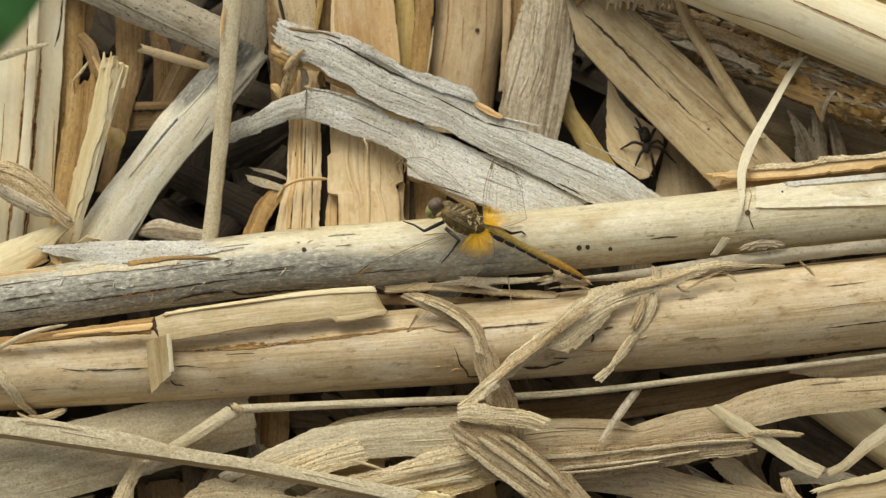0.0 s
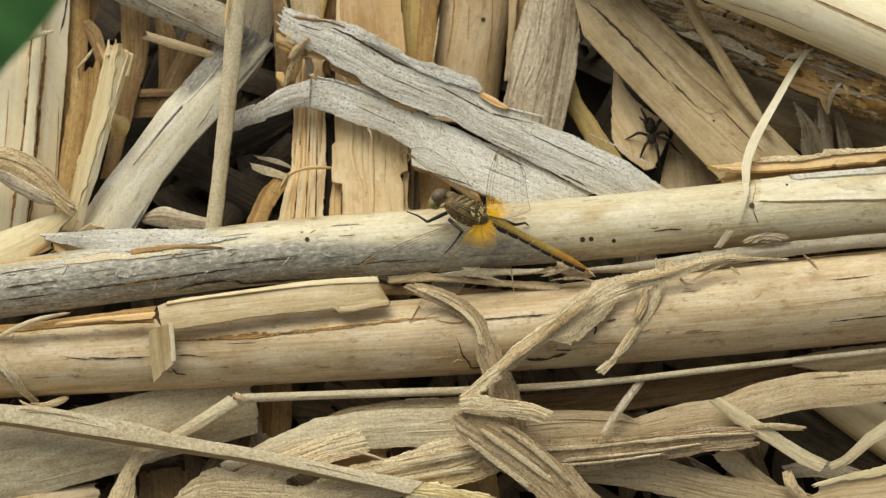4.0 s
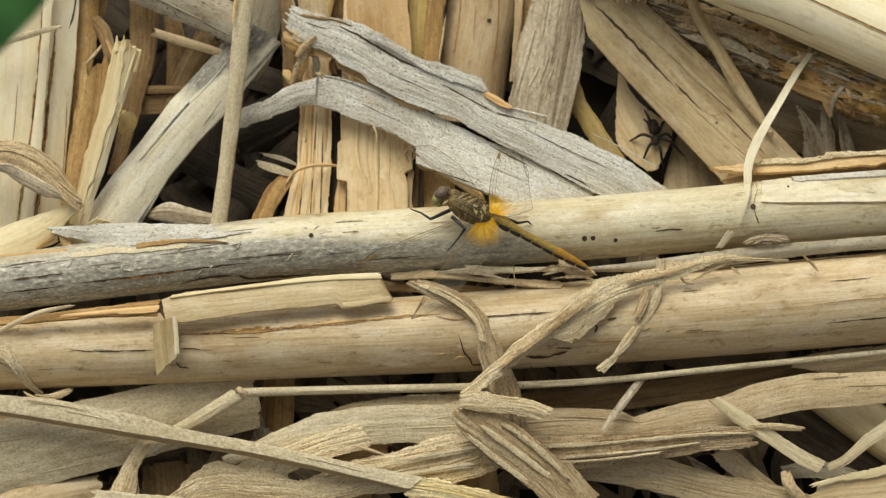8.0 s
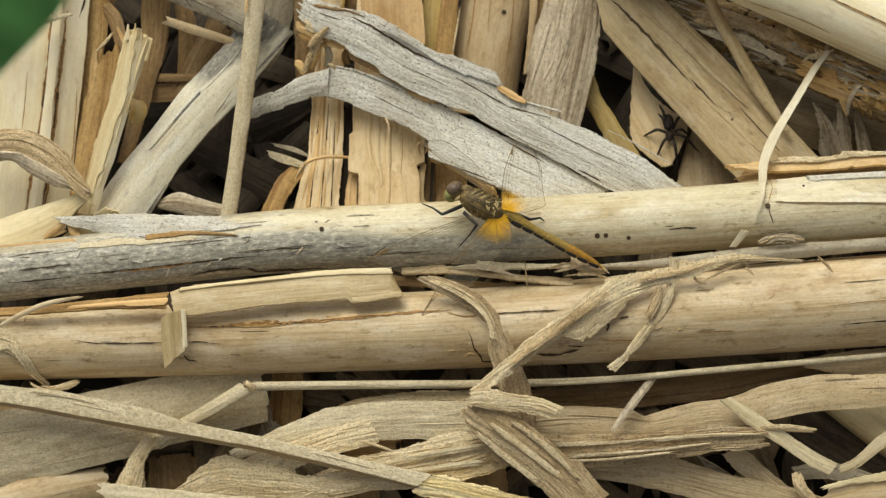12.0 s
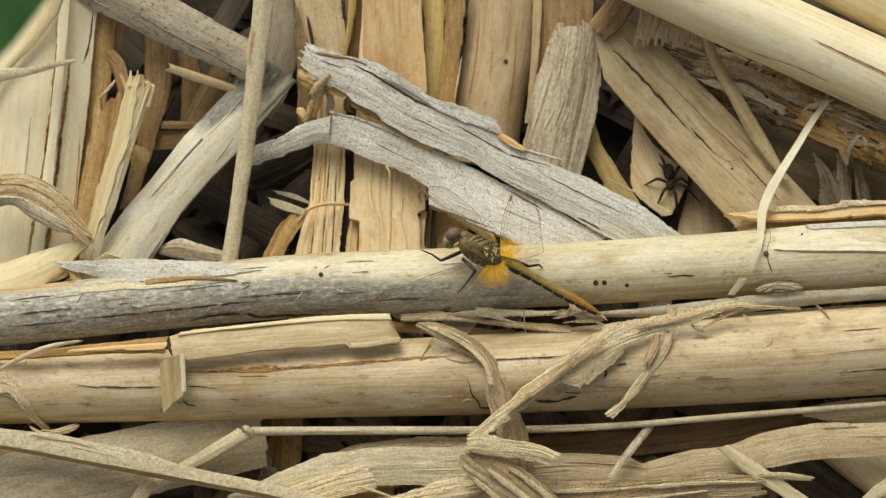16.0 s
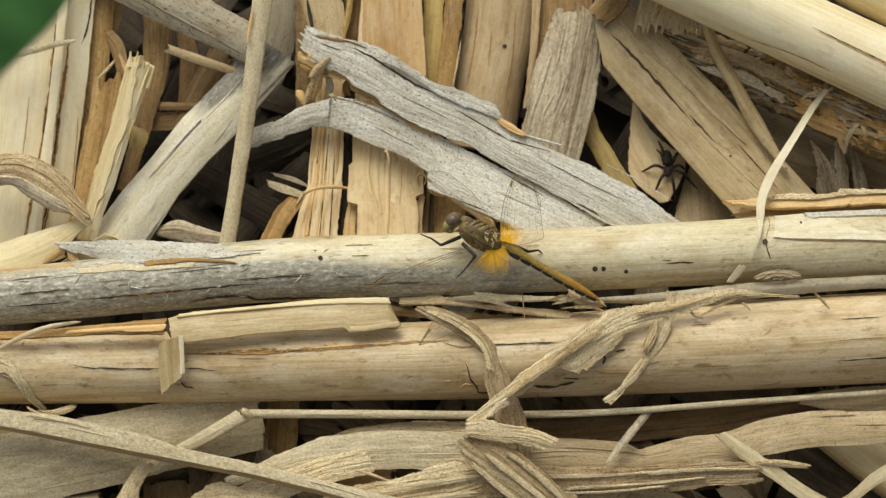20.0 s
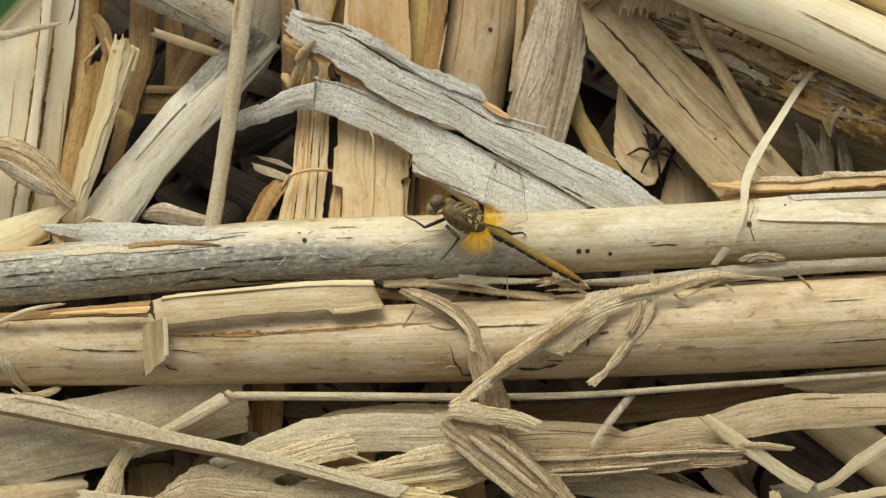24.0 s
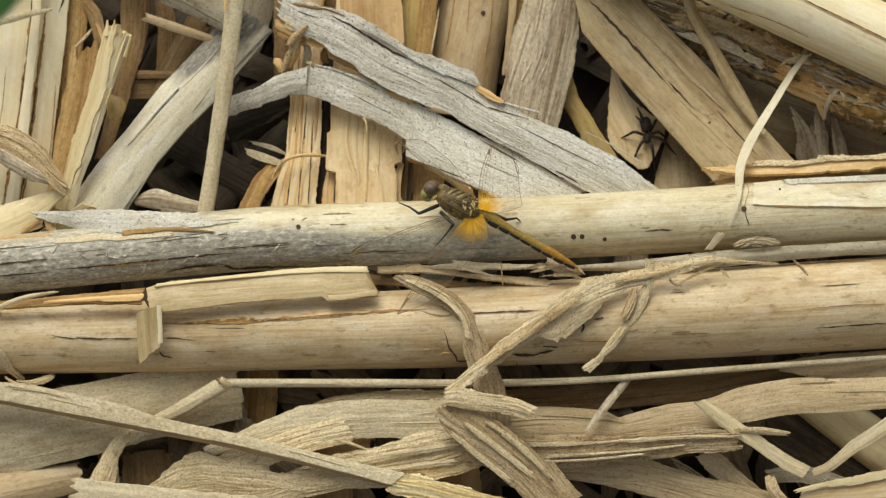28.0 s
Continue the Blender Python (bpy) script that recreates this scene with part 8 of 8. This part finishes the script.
def build_dragonfly():
    base = (4.56, 4.06, 6)
    insect = new("dragonfly")
    insect.matrix_world = BANK @ pose(*(v * MM for v in base))
    tagged(insect, "olive-brown dragonfly with amber wing bases, perched on a reed", "dragonfly")
    axis = np.array((7.70, 3.85, 9)) - np.array((0.59, 7.20, 9.8))
    under("thorax", mesh_of("thorax", *oval((3.75, 5.0, 9.2), axis, 4.5, 2.4, 2.6, 24, 16, base), THORAX), insect, "olive-brown hairy thorax")
    under("collar", mesh_of("collar", *oval((1.09, 7.40, 9.4), axis, 1.4, 1.0, 1.1, 14, 8, base), THORAX), insect, "olive-brown collar")
    way = axis / np.linalg.norm(axis)
    over = np.array((0, 0, 1.0)) - way * way[2]
    over /= np.linalg.norm(over)
    flank = np.cross(way, over)

    def on_thorax(u, turn, out=1.0):
        """A place on the thorax: u along it from -1 to 1, turn round it in degrees, 0 on top and 90 on the near side."""
        r, a = math.sqrt(max(0, 1 - u * u)) * out, radians(turn)
        return np.array((3.75, 5.0, 9.2)) + way * 4.5 * u - flank * (2.4 * r * math.sin(a)) + over * (2.6 * r * math.cos(a))

    for u, lean, tone, wide in ((-0.66, 0.10, DOWN, 0.16), (-0.50, 0.16, PALE, 0.07), (-0.38, 0.20, DOWN, 0.20), (-0.16, 0.24, DOWN, 0.16), (-0.02, 0.24, PALE, 0.08), (0.12, 0.24, DOWN, 0.20), (0.36, 0.22, DOWN, 0.15), (0.50, 0.20, PALE, 0.08), (0.62, 0.16, DOWN, 0.18)):
        pts = [on_thorax(u + lean * (k - 2) * 0.5 + 0.03 * wob(k, u * 9, 1.0), 22 + 20 * k, 1.0) for k in range(5)]
        under("thorax_band", mesh_of("thorax_band", *limb(pts, [0.4 * wide, wide, 1.1 * wide, wide, 0.4 * wide], base, 6), tone), insect, "dark line on the thorax" if tone is DOWN else "pale line on the thorax")
    for turn, wide in ((4, 0.12), (-22, 0.16), (14, 0.10)):
        under("suture", mesh_of("suture", *limb([on_thorax(u, turn + 6 * wob(u * 3, turn, 0.0)) for u in (-0.8, -0.4, 0.0, 0.4, 0.75)], [0.5 * wide, wide, wide, wide, 0.5 * wide], base, 6), DOWN), insect, "dark line along the back")
    knobs = random.Random(9)
    for k in range(16):
        u, turn = knobs.uniform(0.0, 0.8), knobs.uniform(-14, 46)
        a = on_thorax(u, turn, 1.02)
        under("wing_joint", mesh_of("wing_joint", *oval(a, way * knobs.uniform(-1, 1) - flank * knobs.uniform(0.3, 1), knobs.uniform(0.3, 0.75), 0.15, 0.17, 8, 6, base), (PALE, PALE, DOWN)[k % 3]), insect)
    for k in range(9):
        a = on_thorax(0.72 + 0.035 * k, 70 - 12 * k, 1.05)
        under("wing_joint", mesh_of("wing_joint", *oval(a, (0.4, -1, 0.1), knobs.uniform(0.5, 0.9), 0.14, 0.16, 8, 6, base), (PALE, DOWN)[k % 2]), insect)
    rng = random.Random(5)
    for k in range(70):
        u, side = rng.uniform(-0.75, 0.75), rng.uniform(-1.3, 1.3)
        c = np.array((3.75, 5.0, 9.2)) + way * 4.4 * u
        r = 2.6 * math.sqrt(1 - u * u)
        n = np.array((0.42 * math.sin(side), 0.9 * math.sin(side), math.cos(side)))
        p = c + n * r
        q = p + (n + np.array((rng.uniform(-0.5, 0.5), rng.uniform(-0.5, 0.5), 0))) * 0.55
        under("hair", mesh_of("hair", *limb([p, q], [0.045, 0.02], base, 4), (PALE, OCHRE)[k % 2]), insect)
    # abdomen: nine rings from the thorax down to the tip, with black sides
    line, _ = spline([(*(7.11, 4.24, 9.2), 1.2), (*(9.47, 2.86, 9.2), 1.05), (*(12.93, 0.89, 9), 0.72), (*(17.38, -1.38, 8.6), 0.82), (*(21.35, -3.36, 8.2), 0.8), (*(24.33, -4.95, 7.6), 0.4)], 9)
    for k in range(9):
        p, q = line[k], line[k + 1]
        over = q[:3] + (q[:3] - p[:3]) * 0.04
        under("abdomen_ring", mesh_of("abdomen_ring", *limb([p[:3], 0.5 * (p[:3] + q[:3]), over], [p[3], 0.53 * (p[3] + q[3]), q[3]], base, 14), OCHRE if k < 6 else TIPS), insect)
        low = np.array((-0.42, -0.72, 0.52))
        a, b = p[:3] + low * p[3] * 0.72, q[:3] + low * q[3] * 0.72
        under("side_mark", mesh_of("side_mark", *limb([a * 0.88 + b * 0.12, 0.5 * (a + b), b], [0.46 * p[3], 0.62 * p[3], 0.54 * p[3]], base, 8), BLACK), insect, "black mark along the side")
        if k > 4:
            up = np.array((0.25, 0.5, 0.8))
            under("back_mark", mesh_of("back_mark", *oval(q[:3] + up * q[3] * 0.7 - (q[:3] - p[:3]) * 0.2, q[:3] - p[:3], 0.5, 0.25, 0.25, 8, 6, base), BROWN), insect)
    tip = line[-1][:3]
    for s in (-1, 1):
        under("tail_hook", mesh_of("tail_hook", *limb([tip, tip + np.array((0.9, -0.45 + 0.25 * s, 0))], [0.22, 0.08], base, 6), TIPS), insect)
    legs = [([(0.17, 4.79, 8.6), (-3.29, 3.14, 8), (-5.03, 4.21, 6.8), (-6.99, 4.88, 4.6)], "fore"), ([(0.50, 3.60, 9), (2.84, 1.55, 10.6), (1.37, -0.56, 9), (-0.33, -2.58, 6)], "mid"),
            ([(9.63, 3.57, 8), (12.03, 2.72, 7.4), (13.82, 3.06, 6.2), (14.53, 2.48, 5.6)], "hind"), ([(0.44, 5.40, 7.4), (1.02, 6.01, 6.6), (1.60, 6.43, 5.8), (2.18, 6.85, 5)], "fore"),
            ([(6.02, 4.90, 7.4), (6.60, 5.71, 6.8), (7.19, 6.13, 6), (7.78, 6.35, 5)], "hind"), ([(3.04, 4.85, 7.4), (3.61, 5.66, 6.6), (4.20, 6.08, 5.8), (4.59, 6.29, 5.2)], "mid")]
    for pts, _ in legs:
        pts = [np.array(p) for p in pts]
        leg = under("leg", mesh_of("leg", *limb([pts[0], 0.5 * (pts[0] + pts[1]), pts[1]], [0.34, 0.34, 0.26], base), BLACK), insect, "black spiny leg")
        under("shin", mesh_of("shin", *limb([pts[1], 0.5 * (pts[1] + pts[2]), pts[2]], [0.26, 0.21, 0.17], base), BLACK), leg)
        under("foot", mesh_of("foot", *limb([pts[2], 0.5 * (pts[2] + pts[3]), pts[3]], [0.17, 0.14, 0.08], base), BLACK), leg)
    wing_parts(insect, base, (5.32, 4.23, 10.6), (-15.96, -4.83, 10.5), (4.4, -4.6, -1.0), False, False)
    wing_parts(insect, base, (5.52, 3.65, 10.4), (-6.29, -14.46, 11.5), (6.4, -0.4, -0.5), True, 0.97, 1.12)
    wing_parts(insect, base, (7.09, 4.43, 10.6), (8.79, 15.71, 8.5), (7.5, -1.8, -0.5), True, 0.8, 1.5)
    wing_parts(insect, base, (5.12, 6.79, 10.8), (-7.52, 15.53, 7.5), (2.4, 2.2, 0.5), False, False)
    # the head turns on its own
    o = HEAD_AT
    head = under("head", mesh_of("head", *oval((-1.28, 7.30, 9.2), (1, 0.2, 0), 1.2, 1.7, 1.6, 18, 12, o), THORAX), insect, "head with large brown eyes")
    head.location = [(a - b) * MM for a, b in zip(o, base)]
    under("eye", mesh_of("eye", *oval((-1.48, 7.59, 9.9), (1, 0.4, 0.2), 1.25, 1.1, 1.2, 20, 14, o), EYE), head, "large brown compound eye")
    under("eye", mesh_of("eye", *oval((-1.09, 8.01, 8.2), (1, 0.4, 0.2), 1.2, 1.0, 1.15, 20, 14, o), EYE), head, "large brown compound eye")
    under("face", mesh_of("face", *oval((-2.27, 6.71, 9.2), (0.3, 1, 0), 1.2, 0.8, 1.2, 16, 12, o), FACE), head, "greenish-yellow face")
    under("jaw", mesh_of("jaw", *oval((-1.78, 5.92, 9), (1, 0.2, 0), 0.9, 0.65, 0.8, 14, 10, o), FACE), head, "greenish-yellow jaw")
    under("mouth", mesh_of("mouth", *oval((-0.69, 6.11, 9.8), (1, 1, 0), 0.7, 0.45, 0.6, 12, 8, o), PALE), head, "pale mouth parts")
    return head, base


HEAD, BODY_AT = build_dragonfly()


# ---- the spider ----
def build_spider():
    o = (36.57, 19.51, -15)
    spider = new("spider")
    spider.matrix_world = BANK @ pose(*(v * MM for v in o))
    tagged(spider, "dark grey-brown spider resting on a dry leaf", "spider")
    dark = plain("dark_spider", (0.04, 0.029, 0.02), 0.95, 0.8, 1800)
    under("abdomen", mesh_of("abdomen", *oval((36.44, 20.72, -14.6), (0.1, -1, 0), 1.45, 1.0, 1.05, 16, 10, o), dark), spider)
    under("forebody", mesh_of("forebody", *oval((36.77, 18.38, -14.9), (0.1, -1, 0), 1.1, 0.8, 0.7, 14, 10, o), dark), spider)
    ends = [(32.14, 18.12, -16.5), (34.57, 14.42, -16), (38.46, 12.79, -16), (42.30, 15.47, -17), (34.55, 22.18, -15.5), (34.73, 23.80, -15), (39.25, 22.38, -15.5), (40.51, 18.31, -16)]
    hips = [(35.95, 18.90, -15), (36.36, 17.88, -15), (37.28, 17.88, -15), (37.59, 18.69, -15), (36.06, 19.51, -15), (36.16, 19.71, -15), (37.28, 19.51, -15), (37.59, 19.10, -15)]
    for h, e in zip(hips, ends):
        h, e = np.array(h), np.array(e)
        k1, k2 = h * 0.6 + e * 0.4 + np.array((0, 0.7, 1.6)), h * 0.25 + e * 0.75 + np.array((0, 0.3, 0.6))
        under("leg", mesh_of("leg", *limb([h, k1, k2, e], [0.27, 0.28, 0.2, 0.09], o), dark), spider, "thin dark leg")


build_spider()

# ---- green plant hanging over the bank's upper corner ----
LEAF = bpy.data.materials.new("green_leaf")
nt, bsdf = nodes_of(LEAF)
uvn = nt.nodes.new("ShaderNodeUVMap")
spots = grain_noise(nt, uvn.outputs["UV"], (0.12, 0.12, 1), 1.0, 4.0)
tint = ramp(nt, spots.outputs["Fac"], [(0.3, (0.03, 0.11, 0.02)), (0.7, (0.055, 0.17, 0.035))])
nt.links.new(tint.outputs["Color"], bsdf.inputs["Base Color"])
bsdf.inputs["Roughness"].default_value = 0.5
LEAF_AT = BANK @ pose(-0.05167, 0.02856, 0.2)


def build_plant():
    plant = new("green_plant")
    plant.matrix_world = LEAF_AT
    tagged(plant, "green leaf on a thin stem hanging over the reeds", "plant")
    out, along = np.array((0.78, -0.625, 0.0)), np.array((0.625, 0.78, 0.0))
    verts, faces, uvs = [], [], []
    n, m = 40, 14
    for i in range(n + 1):
        u = -1 + 2 * i / n
        half = 17 * (1 - abs(u) ** 2.2) ** 0.8 + 0.05
        for j in range(m + 1):
            s = -1 + 2 * j / m
            p = -out * 17 + along * (34 * u) + out * half * s
            z = -4 * abs(s) ** 1.5 * half / 17 - 5 * u * u + 0.5 * math.cos(u * 26 + 3 * abs(s)) * abs(s)
            verts.append(np.array((p[0], p[1], z + 4)) * MM)
            uvs.append((half * s, 34 * u))
    for i in range(n):
        for j in range(m):
            a = i * (m + 1) + j
            faces.append((a, a + 1, a + m + 2, a + m + 1))
    under("leaf", mesh_of("leaf", verts, faces, uvs, LEAF), plant, "broad dark green leaf")
    mid = [tuple(-out * 17 + along * (34 * u) + np.array((0, 0, 3.6 - 5 * u * u))) for u in (-1, -0.5, 0, 0.5, 0.95)]
    under("midrib", mesh_of("midrib", *tube_data(mid, [0.9, 0.8, 0.7, 0.5, 0.2], sides=8), LEAF), plant)
    root = mid[0]
    stem = [root, (root[0] - 25, root[1] - 20, -20), (root[0] - 50, root[1] - 22, -110), (root[0] - 60, root[1] - 20, -235)]
    under("stem", mesh_of("stem", *tube_data(stem, [0.9, 1.2, 1.5, 1.8], sides=10), LEAF), plant, "thin green stem")
    return plant


PLANT = build_plant()


# ---- what moves ----
def motions():
    o = [(a - b) * MM for a, b in zip(HEAD_AT, BODY_AT)]
    still, up = pose(*o), pose(*o, 10, -20, -28)
    half = pose(*o, 5, -10, -14)
    more = pose(*o, 14, -26, -40)
    walk(HEAD, [(0.0, still), (24.7, still), (24.85, half), (24.95, up), (25.15, up), (25.35, still), (25.75, still), (25.9, half), (26.0, up), (26.2, more), (26.35, still), (28.0, still)])
    walk(PLANT, [
        (0, LEAF_AT @ pose(-0.0007, 0.0007, 0)),
        (1, LEAF_AT @ pose(-0.0010, 0.0010, 0)),
        (2, LEAF_AT @ pose(-0.0001, 0.0001, 0)),
        (4.5, LEAF_AT @ pose(0.0010, -0.0010, 0)),
        (5, LEAF_AT @ pose(0.0006, -0.0006, 0)),
        (6, LEAF_AT @ pose(0.0013, -0.0013, 0)),
        (7, LEAF_AT @ pose(0.0008, -0.0008, 0)),
        (8, LEAF_AT @ pose(0.0011, -0.0011, 0)),
        (9, LEAF_AT @ pose(0.0013, -0.0013, 0)),
        (10, LEAF_AT @ pose(0.0001, -0.0001, 0)),
        (11, LEAF_AT @ pose(0.0004, -0.0004, 0)),
        (12, LEAF_AT @ pose(0.0010, -0.0010, 0)),
        (14.5, LEAF_AT @ pose(-0.0008, 0.0008, 0)),
        (15, LEAF_AT @ pose(-0.0003, 0.0003, 0)),
        (16, LEAF_AT @ pose(-0.0004, 0.0004, 0)),
        (17, LEAF_AT @ pose(-0.0010, 0.0010, 0)),
        (18, LEAF_AT @ pose(-0.0016, 0.0016, 0)),
        (19, LEAF_AT @ pose(-0.0011, 0.0011, 0)),
        (20, LEAF_AT @ pose(-0.0003, 0.0003, 0)),
        (21, LEAF_AT @ pose(-0.0006, 0.0006, 0)),
        (23.5, LEAF_AT @ pose(0.0001, -0.0001, 0)),
        (24, LEAF_AT @ pose(0.0003, -0.0003, 0)),
        (25, LEAF_AT @ pose(-0.0005, 0.0005, 0)),
        (26, LEAF_AT @ pose(0.0004, -0.0004, 0)),
        (27, LEAF_AT @ pose(0.0001, -0.0001, 0)),
        (28, LEAF_AT @ pose(-0.0002, 0.0002, 0)),
    ])


motions()
